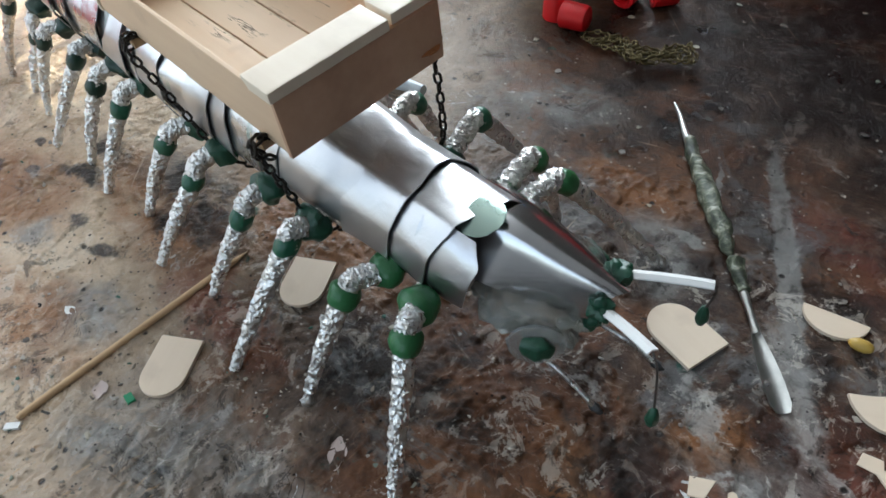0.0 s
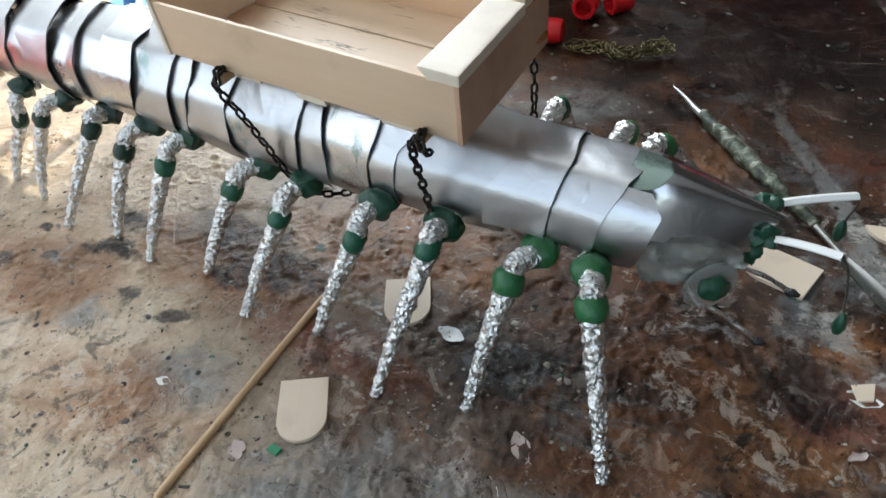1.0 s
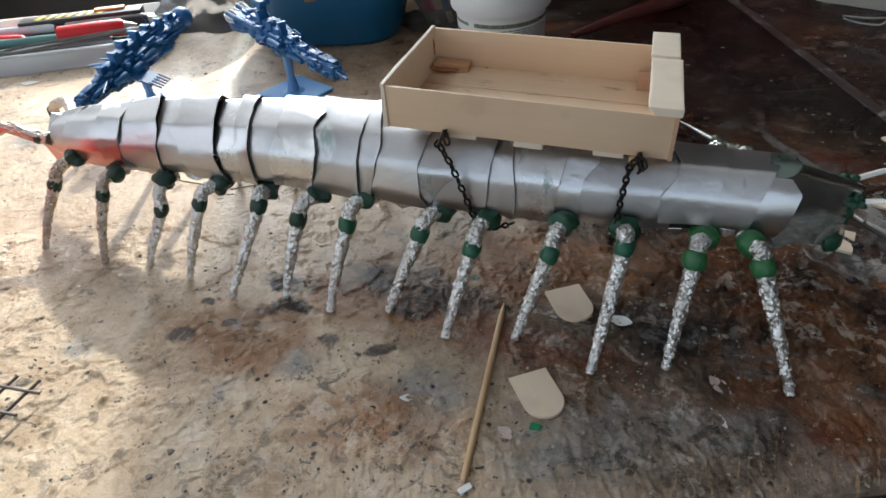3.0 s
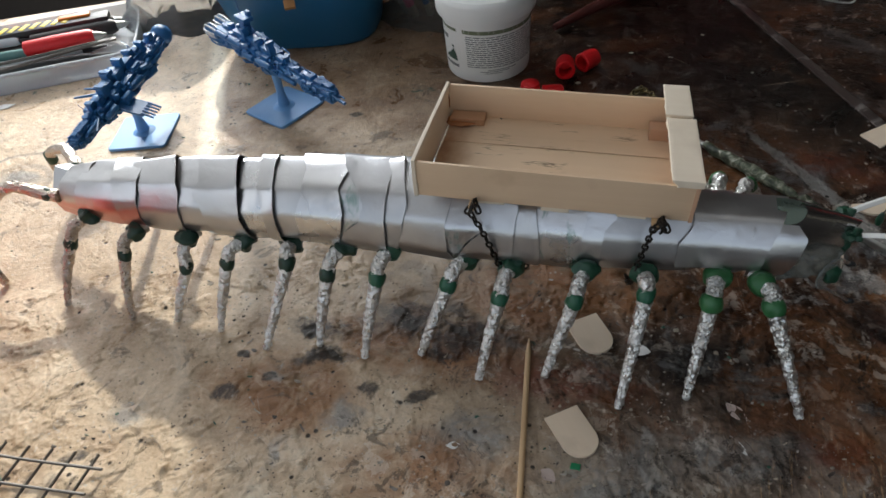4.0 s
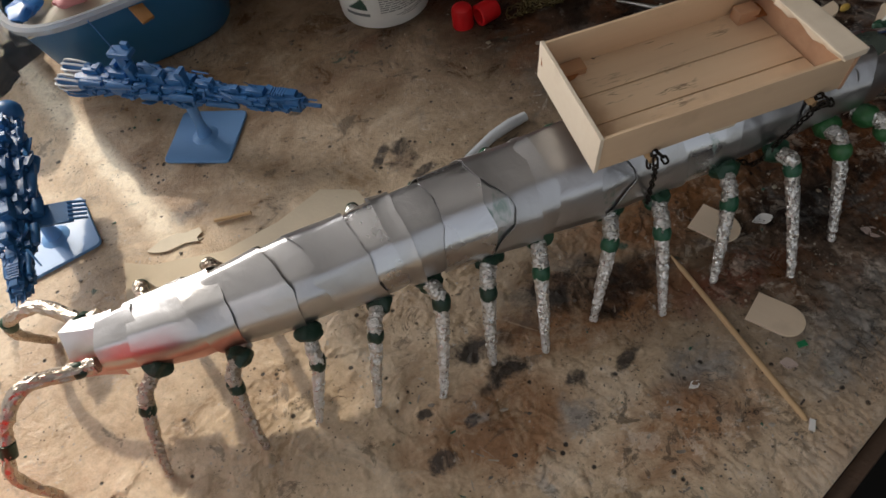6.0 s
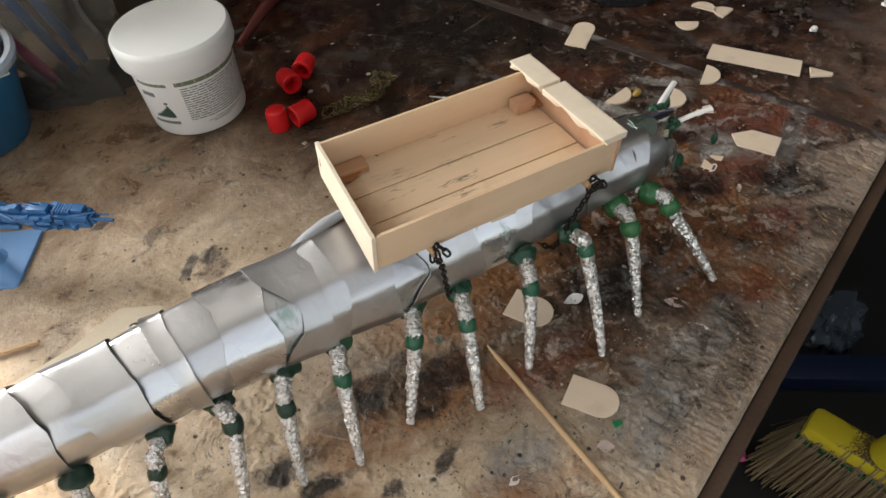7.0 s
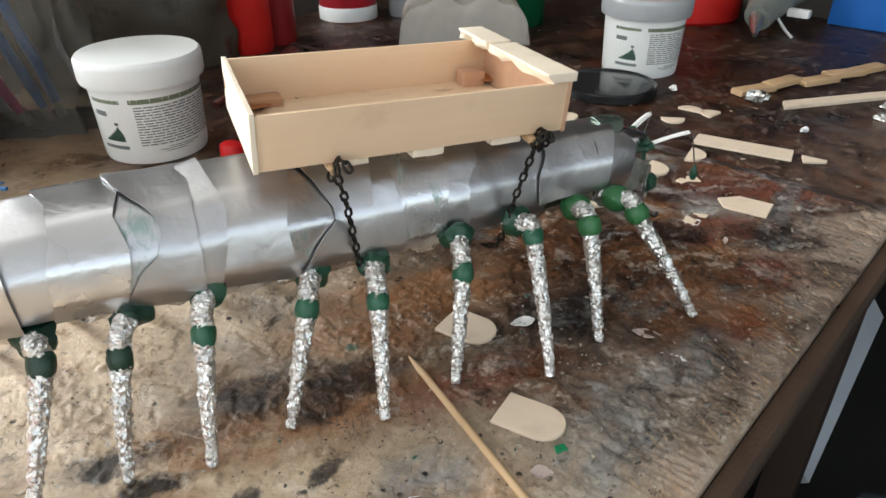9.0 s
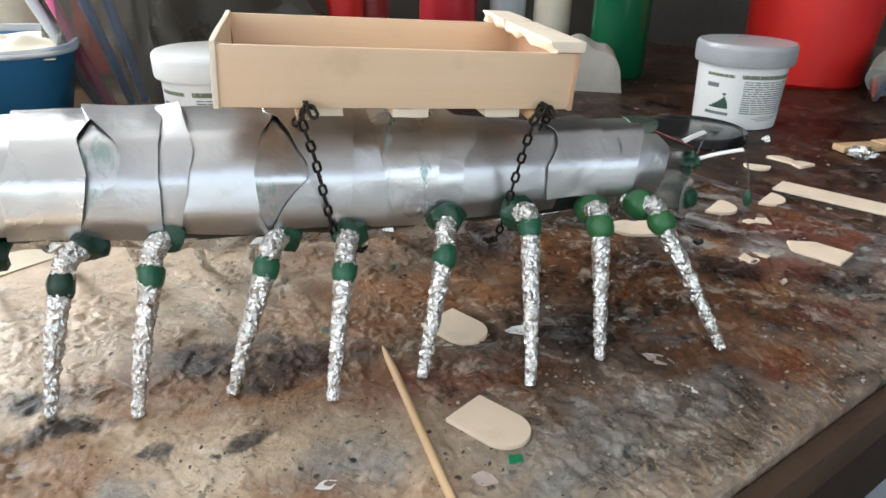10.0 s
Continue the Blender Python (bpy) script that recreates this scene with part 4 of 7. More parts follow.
# legs: hip, knee band and foot of the near row, from head to tail
LEGS = [((10.44, 12.13, 4.93), (11.16, 10.84, 4.51), (13.16, 8.21)), ((8.69, 12.36, 4.74), (8.47, 10.42, 4.61), (8.09, 8.11)),
        ((5.34, 11.58, 5.01), (5.53, 10.08, 4.88), (5.03, 6.83)), ((2.64, 11.53, 4.9), (2.3, 9.81, 4.01), (1.24, 7.84)),
        ((-1.0, 11.29, 4.67), (-1.34, 9.45, 3.73), (-1.99, 6.93)), ((-3.3, 11.35, 4.63), (-4.04, 9.52, 4.0), (-5.38, 7.78)),
        ((-7.31, 10.86, 5.0), (-7.74, 9.03, 4.17), (-8.28, 6.9)), ((-9.77, 10.68, 4.9), (-10.45, 8.84, 4.11), (-11.05, 7.09)),
        ((-13.09, 10.49, 4.71), (-12.73, 8.83, 4.5), (-13.88, 6.19)), ((-15.33, 9.89, 5.0), (-16.07, 8.24, 4.36), (-17.11, 6.78)),
        ((-18.82, 9.52, 4.83), (-19.07, 8.32, 3.42), (-20.12, 6.94)), ((-22.04, 9.3, 4.9), (-22.86, 8.1, 3.89), (-22.86, 6.4)),
        ((-25.72, 10.0, 4.9), (-27.15, 8.53, 3.56), (-27.7, 6.5))]


def foil_leg(hip, knee, foot, seed, green=M_GREEN, fat=1.0, bends=(), skin=M_FOIL, lump=1.12):
    """A leg of twisted foil with a lump of clay at the hip and a clay band below the knee."""
    hip, knee, foot = Vector(hip), Vector(knee), Vector(foot)
    hip += Vector((knee.x - hip.x, knee.y - hip.y, 0)).normalized() * 0.38
    out = Vector((knee.x - hip.x, knee.y - hip.y, 0)).normalized()
    bend = hip.lerp(knee, 0.62) + UP * 0.38 + out * 0.12
    raw = [hip - out * 0.7, hip, *bends, bend, knee, knee.lerp(foot, 0.5) + out * 0.12, foot]
    pts = curve_points(raw, 30)
    n = len(pts)
    rad = []
    for i in range(n):
        s = i / (n - 1)
        rad.append(fat * (0.37 if s < 0.6 else 0.37 - 0.19 * (s - 0.6) / 0.4))
    leg = part("leg", crumple(sweep(bmesh.new(), pts, rad, 24, 0.075, 4.6, seed * 3.7), seed, 0.027), skin, centipede, "foil-wrapped leg", smooth=False)
    bm = bmesh.new()
    hr = fat * 0.66
    blob(bm, hip, (hr, hr * 0.92, hr * 0.95), 0.2 if lump > 1.2 else 0.5, 1.3, seed, 3)
    part("hip_joint", bm, green, leg, "green clay hip joint")
    d = (foot - knee).normalized()
    bm = bmesh.new()
    run = [knee + d * q for q in (-0.46, -0.40, -0.24, 0.0, 0.24, 0.40, 0.46)]
    thick = 0.52 if lump > 1.2 else 0.44
    sweep(bm, run, [0.26 * fat, thick * 0.78 * fat, thick * 0.97 * fat, thick * 1.03 * fat, thick * 0.95 * fat, thick * 0.76 * fat, 0.26 * fat], 14, 0.07, 2.2, seed)
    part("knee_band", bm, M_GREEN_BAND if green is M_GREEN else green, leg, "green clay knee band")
    return leg


rng = random.Random(5)
for k, (hip, knee, foot) in enumerate(LEGS):
    # light is put into the clay's tone: brighter at the head, darker towards the tail
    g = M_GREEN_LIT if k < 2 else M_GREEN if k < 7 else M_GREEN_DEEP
    # the rear legs get the foil tinted brown for shade and reflection
    skin = M_FOIL_BROWN if k >= 11 else M_FOIL
    lump = 1.21 if k < 2 else 1.12
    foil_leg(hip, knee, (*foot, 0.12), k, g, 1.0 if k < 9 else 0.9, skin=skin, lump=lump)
    # the far row
    def across(p, spread):
        c = axis_at(p[0])[0]
        return (p[0] + rng.uniform(-0.5, 0.5) - (1.4 if k == 0 else 0.4 if k == 1 else 0.0), c.y + (c.y - p[1]) * spread, p[2])
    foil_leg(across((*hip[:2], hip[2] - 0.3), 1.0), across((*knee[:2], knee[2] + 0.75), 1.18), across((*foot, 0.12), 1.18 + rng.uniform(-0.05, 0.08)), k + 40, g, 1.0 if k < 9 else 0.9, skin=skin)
# the last pair of legs trails behind like feelers
for k, (hip, bends, knee, low, foot) in enumerate([
        ((-29.5, 10.5, 5.3), (-31.6, 10.05, 5.9), (-33.3, 8.3, 4.1), (-33.85, 7.6, 2.6), (-33.1, 7.2, 0.15)),
        ((-29.5, 13.3, 5.2), (-31.5, 14.7, 5.4), (-33.9, 15.2, 4.1), (-34.4, 15.6, 2.6), (-34.0, 16.4, 0.15))]):
    pts = curve_points([Vector(hip) + Vector((0.9, 0, 0)), hip, bends, Vector(bends).lerp(Vector(knee), 0.55) + Vector((-0.25, 0, 0.25)), knee, low, foot], 7)
    n = len(pts)
    leg = part("trailing_leg", crumple(sweep(bmesh.new(), pts, [0.37 - 0.14 * (i / (n - 1)) ** 2 for i in range(n)], 18, 0.075, 4.2, 70 + k), k, 0.026), M_FOIL_BROWN, centipede, "long foil-wrapped trailing leg", smooth=False)
    part("hip_joint", blob(bmesh.new(), hip, (0.55, 0.42, 0.42), 0.4, 1.3, 70 + k), M_GREEN_DEEP, leg, "green clay hip joint")
    d = (Vector(low) - Vector(knee)).normalized()
    run = [Vector(knee) + d * s for s in (-0.45, -0.4, 0, 0.4, 0.45)]
    part("knee_band", sweep(bmesh.new(), run, [0.28, 0.37, 0.39, 0.37, 0.28], 14, 0.04, 2.5, k), M_GREEN, leg, "green clay knee band")

# head: a tapering hood with a ridge, eyes, snout and feelers
HEAD0, HEAD1 = Vector((9.4, 14.45, 5.85)), Vector((14.6, 15.95, 4.9))


def head_at(s):
    c = HEAD0.lerp(HEAD1, s)
    t = (HEAD1 - HEAD0).normalized()
    near = t.cross(UP).normalized()
    return c, t, near, near.cross(t)


# cross-section of the hood: two flat facets that meet in a rounded ridge
ROOF = ((-1.08, -0.05), (-1.02, 0.30), (-0.76, 0.62), (-0.42, 0.88), (-0.05, 1.03), (0.20, 1.05), (0.38, 1.0), (0.50, 0.88), (0.60, 0.66), (0.70, 0.40), (0.80, 0.14), (0.88, -0.08))
rows = []
for j in range(16):
    s = j / 15
    c, t, near, up = head_at(s)
    tuck = max(0.0, 1 - s / 0.3)
    w, h = 1.95 - 1.2 * s ** 1.25 - 0.25 * tuck, 2.22 - 1.14 * s - 0.55 * tuck
    row = []
    for a, b in ROOF:
        p = c + near * a * w + up * b * h
        p += t * (0.25 - 0.75 * abs(a) * s ** 3) + up * 0.04 * noise.noise((s * 4, a * 2, 1.0))
        row.append((p, (near * a + up * max(b, 0.05)).normalized()))
    rows.append(row)
hood = part("hood", sheet(bmesh.new(), rows), M_CAN_BRIGHT, centipede, "roof-shaped polished metal head hood", sharp=50)
# a rounded tongue of green film below the last plate's end
rows = []
for j in range(9):
    s = j / 8
    row = []
    for i in range(11):
        v = i / 10
        th = 16 + (v - 0.5) * 44 * math.sqrt(max(0.02, 1 - s ** 3))
        c, r, t, near, up = axis_at(10.7 + 1.25 * s)
        a = radians(th)
        row.append((c + (up * math.cos(a) + near * math.sin(a) * WIDE) * r * (0.96 + 0.03 * s), up * math.cos(a) + near * math.sin(a)))
    rows.append(row)
part("tongue", sheet(bmesh.new(), rows, 0.04), M_GREEN_FILM, centipede, "rounded tongue of green film under the last plate")

M_JAW = plain("crumpled_clear_film", (0.50, 0.52, 0.49), 0.12, vary=0.2, scale=60, bump=0.5, Transmission_Weight=0.72, IOR=1.3)
c, t, near, up = head_at(0.55)
bm = bmesh.new()
blob(bm, c - up * 0.85 + near * 0.25, (2.0, 1.5, 1.15), 0.5, 2.2, 3, 4)
part("jaw", crumple(bm, 5, 0.05), M_JAW, centipede, "crumpled clear plastic jaw", smooth=False)
for sgn in (1, -1):
    c, t, near, up = head_at(0.82)
    e = c + near * sgn * 1.9 - up * 0.8 - t * 0.35
    face = (near * sgn + t * 0.55 + up * 0.15).normalized()
    m = Matrix.Translation(e) @ face.to_track_quat("Z", "Y").to_matrix().to_4x4()
    bm = bmesh.new()
    lathe(bm, [(0, -0.08), (0.86, -0.06), (0.90, 0.0), (0.86, 0.06), (0, 0.10)], 28, 0.05, sgn)
    bmesh.ops.transform(bm, matrix=m, verts=bm.verts[:])
    eye = part("eye", bm, M_EYE, centipede, "glossy translucent eye disc")
    bm = bmesh.new()
    blob(bm, (0, 0, 0.16), (0.50, 0.46, 0.30), 0.3, 1.5, sgn, 3)
    bmesh.ops.transform(bm, matrix=m, verts=bm.verts[:])
    part("bead", bm, M_GREEN, eye, "green clay pupil")
for base, tip, drop, seed in (((14.6, 15.35, 5.55), (16.75, 14.85, 6.15), (17.35, 14.62, 4.2), 1), ((14.25, 16.5, 5.85), (16.45, 17.85, 6.15), (16.35, 17.95, 4.9), 2)):
    base, tip, drop = Vector(base), Vector(tip), Vector(drop)
    part("snout_lump", blob(bmesh.new(), base, (0.42, 0.36, 0.36), 0.6, 1.8, seed, 3), M_GREEN, centipede, "green clay lump at the snout")
    part("snout_lump", blob(bmesh.new(), base - Vector((0.25, -0.05, 0.75)), (0.3, 0.28, 0.5), 0.6, 1.8, seed + 5, 3), M_GREEN, centipede, "green clay lump at the snout")
    d = tip - base
    side = d.cross(UP).normalized()
    bm = bmesh.new()
    rows = []
    for i in range(6):
        p = base + d * i / 5 + UP * 0.06 * math.sin(3.1 * i / 5)
        nrm = side.cross(d).normalized()
        rows.append([(p - side * 0.17, nrm), (p + side * 0.02 + nrm * 0.08, nrm), (p + side * 0.17, nrm)])
    feeler = part("feeler", sheet(bm, rows, 0.05), M_STRIP, centipede, "folded white metal feeler strip")
    part("thread", sweep(bmesh.new(), curve_points([tip, tip.lerp(drop, 0.3) + Vector((0.12, 0, 0.05)), drop], 5), 0.035, 6), M_WIRE, feeler, "thin dark thread")
    bm = bmesh.new()
    lathe(bm, [(0, 0.45), (0.09, 0.36), (0.17, 0.1), (0.2, -0.15), (0.13, -0.38), (0, -0.46)], 14, 0.02, seed)
    bmesh.ops.translate(bm, vec=drop - UP * 0.3, verts=bm.verts[:])
    part("drop", bm, M_GREEN, feeler, "green clay drop")
for a, b in (((13.4, 14.3, 2.9), (15.4, 14.75, 1.7)), ((13.9, 16.6, 2.9), (15.7, 17.3, 1.9))):
    a, b = Vector(a), Vector(b)
    palp = part("palp", sweep(bmesh.new(), curve_points([a - Vector((0.5, 0, -0.5)), a, a.lerp(b, 0.5) + UP * 0.12, b], 6), 0.09, 8, 0.03, 5), M_FOIL, centipede, "thin twisted foil palp")
    part("tip", blob(bmesh.new(), b, (0.28, 0.16, 0.16), 0.4, 2, 3), M_MATT_BLACK, palp, "dark palp tip")

# ---- the wooden tray on its back ----
M_GLUE = plain("amber_glue", (0.34, 0.135, 0.05), 0.16, vary=0.3, scale=90, bump=0.3)
M_REDDISH_SHADED = veneer("shaded_reddish_veneer", (0.64, 0.41, 0.27), (0.46, 0.26, 0.16))
X_C = Vector((12.13, 1.0, -0.5)).normalized()
Y_C = Vector((-0.45, 6.0, 0.42))
Y_C = (Y_C - X_C * Y_C.dot(X_C)).normalized()
Z_C = X_C.cross(Y_C)
CRATE = Matrix.Translation(Vector((-5.04, 9.70, 9.62)) * CM) @ Matrix((X_C, Y_C, Z_C)).transposed().to_4x4()
L_C, W_C, H_C = 11.86, 6.15, 1.95
crate = new("wooden_tray")
crate.matrix_basis = CRATE
tagged(crate, "small open tray of pale craft wood chained on the centipede's back", "tray")


def plank_bm(cx, cy, cz, sx, sy, sz, bevel=0.02, ragged=0.0, seed=0):
    bm = bmesh.new()
    box(bm, cx, cy, cz, sx, sy, sz, bevel)
    if ragged:
        bmesh.ops.subdivide_edges(bm, edges=bm.edges[:], cuts=3 if ragged < 0.06 else 9, use_grid_fill=True)
        if ragged > 0.06:
            # crisp on top, chewed along the lower inner edge
            for v in bm.verts:
                k = max(0.0, (cx - v.co.x) / sx * 2 - 0.3) * max(0.0, (cz + sz * 0.3 - v.co.z) / sz)
                v.co.x += 0.75 * k * (0.5 + noise.noise((v.co.y * 1.7 + seed, v.co.z * 3, 0.0)))
                v.co.z -= 0.3 * k * (0.5 + noise.noise((v.co.y * 2.3 + seed, 4.0, 0.0)))
            ragged = 0.015
        for v in bm.verts:
            v.co += Vector([ragged * noise.noise((v.co.x * 2.1 + seed + k * 9, v.co.y * 2.1, v.co.z * 2.1)) for k in range(3)])
    # the tray is out of square: shorter and a little lower towards one side
    for v in bm.verts:
        k = v.co.y / W_C
        v.co.x = L_C / 2 + (v.co.x - L_C / 2) * (1 - 0.05 * k)
        v.co.z -= 0.2 * k
    return bm


y0 = 0.0
for k, w in enumerate((2.15, 1.75, 2.2)):
    part("floor_plank", plank_bm(L_C / 2, y0 + w / 2, 0.09 + 0.01 * k, L_C - 0.36, w - 0.055, 0.16, 0.02, 0.03, k), M_FLOORWOOD, crate)
    y0 += w + 0.01
part("side_panel", plank_bm(L_C / 2, 0.06, H_C / 2, L_C, 0.14, H_C, 0.02, 0.02, 3), M_VENEER, crate)
part("side_panel", plank_bm(L_C / 2, W_C - 0.02, H_C / 2 + 0.04, L_C, 0.14, H_C, 0.02, 0.02, 5), M_VENEER, crate)
part("end_panel", plank_bm(-0.06, W_C / 2, H_C / 2 + 0.05, 0.18, W_C + 0.16, H_C + 0.16, 0.02, 0.03, 7), M_BALSA, crate)
# this end faces away from the window; its shade is in the veneer's tone
part("end_panel", plank_bm(L_C + 0.05, W_C / 2, H_C / 2 - 0.02, 0.16, W_C + 0.12, H_C + 0.06, 0.02, 0.03, 9), M_REDDISH_SHADED, crate, "reddish end panel, its tone darkened for the side away from the window")
part("top_strip", plank_bm(L_C - 0.43, 1.98, H_C + 0.24, 1.30, 4.3, 0.36, 0.03, 0.07, 11), M_BALSA, crate, "thick pale strip with chewed edge")
part("top_strip", plank_bm(L_C - 0.50, 5.52, H_C + 0.27, 1.24, 2.40, 0.36, 0.03, 0.07, 13), M_BALSA, crate, "short thick pale strip")
part("corner_block", plank_bm(1.10, W_C - 0.52, 0.36, 1.8, 0.75, 0.38, 0.03, 0.02, 15), M_GLUED, crate)
part("corner_block", plank_bm(L_C - 1.0, W_C - 0.6, 0.5, 1.1, 0.7, 0.66, 0.03, 0.02, 17), M_REDDISH_SHADED, crate)
for bx, by, bz, rx, ry, rz in ((0.95, W_C - 0.75, 0.17, 0.72, 0.5, 0.06), (0.24, W_C - 0.28, 0.95, 0.11, 0.11, 0.6), (0.22, 0.35, 0.5, 0.11, 0.13, 0.4), (L_C - 0.5, W_C - 0.5, 0.25, 0.5, 0.6, 0.1)):
    part("glue_stain", blob(bmesh.new(), (bx, by, bz), (rx, ry, rz), 0.3, 2.6, bx, 3), M_GLUE, crate, "glossy amber glue run")
for k, x in enumerate((3.3, 6.2, 9.5)):
    part("batten", plank_bm(x, W_C / 2, -0.2, 1.25, W_C - 0.4 + 0.2 * (k == 1), 0.32, 0.03, 0.04, 20 + k), M_BALSA, crate, "pale cross batten under the tray")
for x in (2.55, 10.55):
    bm = bmesh.new()
    sweep(bm, [(x, -0.28, -0.24), (x, 1.0, -0.24), (x, 5.0, -0.24), (x, W_C + 0.28, -0.24)], 0.19, 12, 0.02, 3)
    part("dowel", bm, M_SKEWER, crate, "round dowel peg for the chain")


def link_mesh(name, mat, long=0.52, wide=0.34, wire=0.055):
    pts = []
    for i in range(14):
        a = 2 * math.pi * i / 14
        x = (wide / 2 - wire) * math.cos(a)
        z = (wide / 2 - wire) * math.sin(a) + math.copysign((long - wide) / 2, math.sin(a + 1e-4))
        pts.append((x, 0, z))
    return mesh_of(name, sweep(bmesh.new(), pts, wire, 7, closed=True), mat)


LINK = link_mesh("link", M_CHAIN)
LINK_BRASS = link_mesh("link", M_BRASS, 0.46, 0.32, 0.05)


def chain(pts, link, pitch, label, group, category="chain", name="chain"):
    """Links threaded one into the next along a curve, each turned a quarter."""
    line = curve_points(pts, 12)
    ob = thing(name, *line[0], 0, label, category, group)
    base = line[0]
    run, last, k = 0.0, line[0], 0
    for a, b in zip(line, line[1:]):
        run += (b - a).length
        if run >= pitch:
            run = 0
            d = (b - last).normalized()
            m = Matrix.Translation(((b + last) / 2 - base) * CM) @ d.to_track_quat("Z", "Y").to_matrix().to_4x4() @ Matrix.Rotation(radians(45 + 90 * (k % 2)), 4, "Z")
            part("link", link, None, ob, at=m)
            last, k = b, k + 1
    return ob


TIE = "blackened metal chain tying the tray to the centipede"
chain([(-2.45, 9.55, 9.55), (-2.5, 9.35, 9.2), (-2.2, 9.75, 8.0), (-1.9, 10.3, 6.2), (-1.62, 10.75, 4.6), (-1.3, 11.1, 3.9), (-0.9, 11.9, 3.4), (-0.4, 13.0, 3.0)], LINK, 0.36, TIE, "tray chains")
chain([(5.75, 10.5, 8.5), (5.85, 10.0, 9.1), (5.6, 10.0, 9.35), (5.4, 10.1, 8.9), (5.2, 10.5, 7.6), (5.0, 11.0, 6.0), (4.85, 11.3, 4.8), (4.7, 11.8, 3.7), (4.5, 12.8, 3.2)], LINK, 0.36, TIE, "tray chains")
chain([(5.5, 16.6, 9.6), (5.5, 16.9, 8.6), (5.5, 17.0, 7.0), (5.4, 17.0, 5.4), (5.2, 16.4, 4.2), (5.0, 15.4, 3.3)], LINK, 0.36, TIE, "tray chains")
chain([(-2.6, 15.9, 9.9), (-2.6, 16.2, 8.8), (-2.4, 16.3, 7.0), (-2.2, 16.2, 5.2), (-2.0, 15.6, 4.0), (-1.8, 14.6, 3.2)], LINK, 0.36, TIE, "tray chains")

for x, y, z in ((-2.55, 9.55, 9.4), (5.5, 10.2, 9.1), (5.5, 16.75, 9.55)):
    ring = [(x + 0.12 * k + 0.05, y + 0.33 * math.cos(k * 0.9), z + 0.33 * math.sin(k * 0.9)) for k in range(-2, 5)]
    chain(ring, LINK, 0.34, "short loop of blackened chain round the tray's dowel", "tray chains")

# ---- loose wood on the bench ----


def round_end(w, length, cut=0.0):
    """An offcut of a wide flat stick: square at the start, round at the end."""
    r = w / 2
    pts = [(0, -r), (length - r, -r)]
    pts += [(length - r + r * math.sin(a), -r * math.cos(a)) for a in [math.pi * k / 16 for k in range(1, 16)]]
    pts += [(length - r, r), (cut, r)]
    return pts


def offcut(name, outline, x, y, rz, label, thick=0.17, mat=None, group="wood offcuts", z=0.0):
    return solid(name, prism(bmesh.new(), outline, 0.004, thick, 0.012), mat or M_STICK, x, y, z, rz, label, "wood offcut", group)


OFF = "pale round-ended offcut of a flat wooden stick"
offcut("wood_offcut", round_end(1.77, 2.62, 0.05), 2.38, 5.98, -49.6, OFF)
offcut("wood_offcut", round_end(1.86, 2.5), 2.45, 12.05, -53.5, OFF)
offcut("wood_offcut", round_end(1.95, 2.7), 16.15, 20.05, 172, OFF)
offcut("wood_offcut", round_end(1.7, 3.6, 0.1), 18.85, 31.7, 42, OFF)
HALF = "pale half-round wooden offcut with a ragged cut"


def half_moon(w, h, jag=0.0, seed=0):
    rr = random.Random(seed)
    pts = [(w / 2 * math.cos(a), h * math.sin(a)) for a in [math.pi * k / 14 for k in range(15)]]
    pts += [(-w / 2 + w * k / 6, rr.uniform(-jag, jag)) for k in range(1, 6)]
    return pts


offcut("half_round_offcut", half_moon(2.3, 1.05), 18.1, 24.95, 197, HALF)
offcut("half_round_offcut", half_moon(2.4, 1.4, 0.12, 3), 21.0, 23.0, 220, HALF)
offcut("half_round_offcut", half_moon(2.4, 1.2), 25.0, 23.9, -140, HALF)
offcut("half_round_offcut", half_moon(1.8, 1.1), 28.4, 30.2, 150, HALF)
offcut("half_round_offcut", half_moon(2.0, 1.0), 30.8, 31.2, -60, HALF)
offcut("half_round_offcut", half_moon(1.6, 1.2), 32.0, 29.6, 20, HALF)
offcut("pointed_offcut", [(0, -0.95), (1.9, -0.95), (3.0, 0.0), (2.4, 0.95), (0, 0.9)], 24.0, 15.1, 125, "pale five-sided wooden offcut")
offcut("flat_strip", [(0, -0.95), (6.6, -0.95), (6.55, 0.95), (0.05, 0.95)], 27.3, 26.1, -50.5, "pale rectangular strip of flat stick")
offcut("pointed_offcut", [(0, -0.45), (1.5, -0.2), (1.6, 0.1), (0.1, 0.7)], 31.6, 20.3, -35, "small splintered wooden offcut")
offcut("flat_strip", [(0, -0.6), (16, -0.6), (16, 0.6), (0.8, 0.7)], 38.2, 29.3, -6, "long pale wooden strip", 0.3)
offcut("splinter", [(0, 0), (0.9, -0.2), (1.1, 0.25), (0.3, 0.35)], 19.3, 16.4, -30, "small pale wood splinter", 0.1)
offcut("splinter", [(0, -0.2), (0.8, -0.3), (0.7, 0.3), (0.1, 0.3)], 21.5, 20.3, 20, "small pale wood splinter", 0.12)
offcut("splinter", [(0, -0.4), (0.9, -0.3), (0.8, 0.3), (0.1, 0.5)], 22.5, 20.0, 70, "small pale wood splinter", 0.15)
offcut("splinter", [(0, -0.3), (0.5, -0.35), (0.9, 0.3), (0.1, 0.35)], 18.6, 15.6, 40, "small pale wood splinter", 0.15)
offcut("splinter", [(0, -0.12), (0.9, -0.2), (1.0, 0.1), (0.2, 0.2)], 5.6, 8.8, 10, "small grey paint chip", 0.05, M_CARD)
bm = bmesh.new()
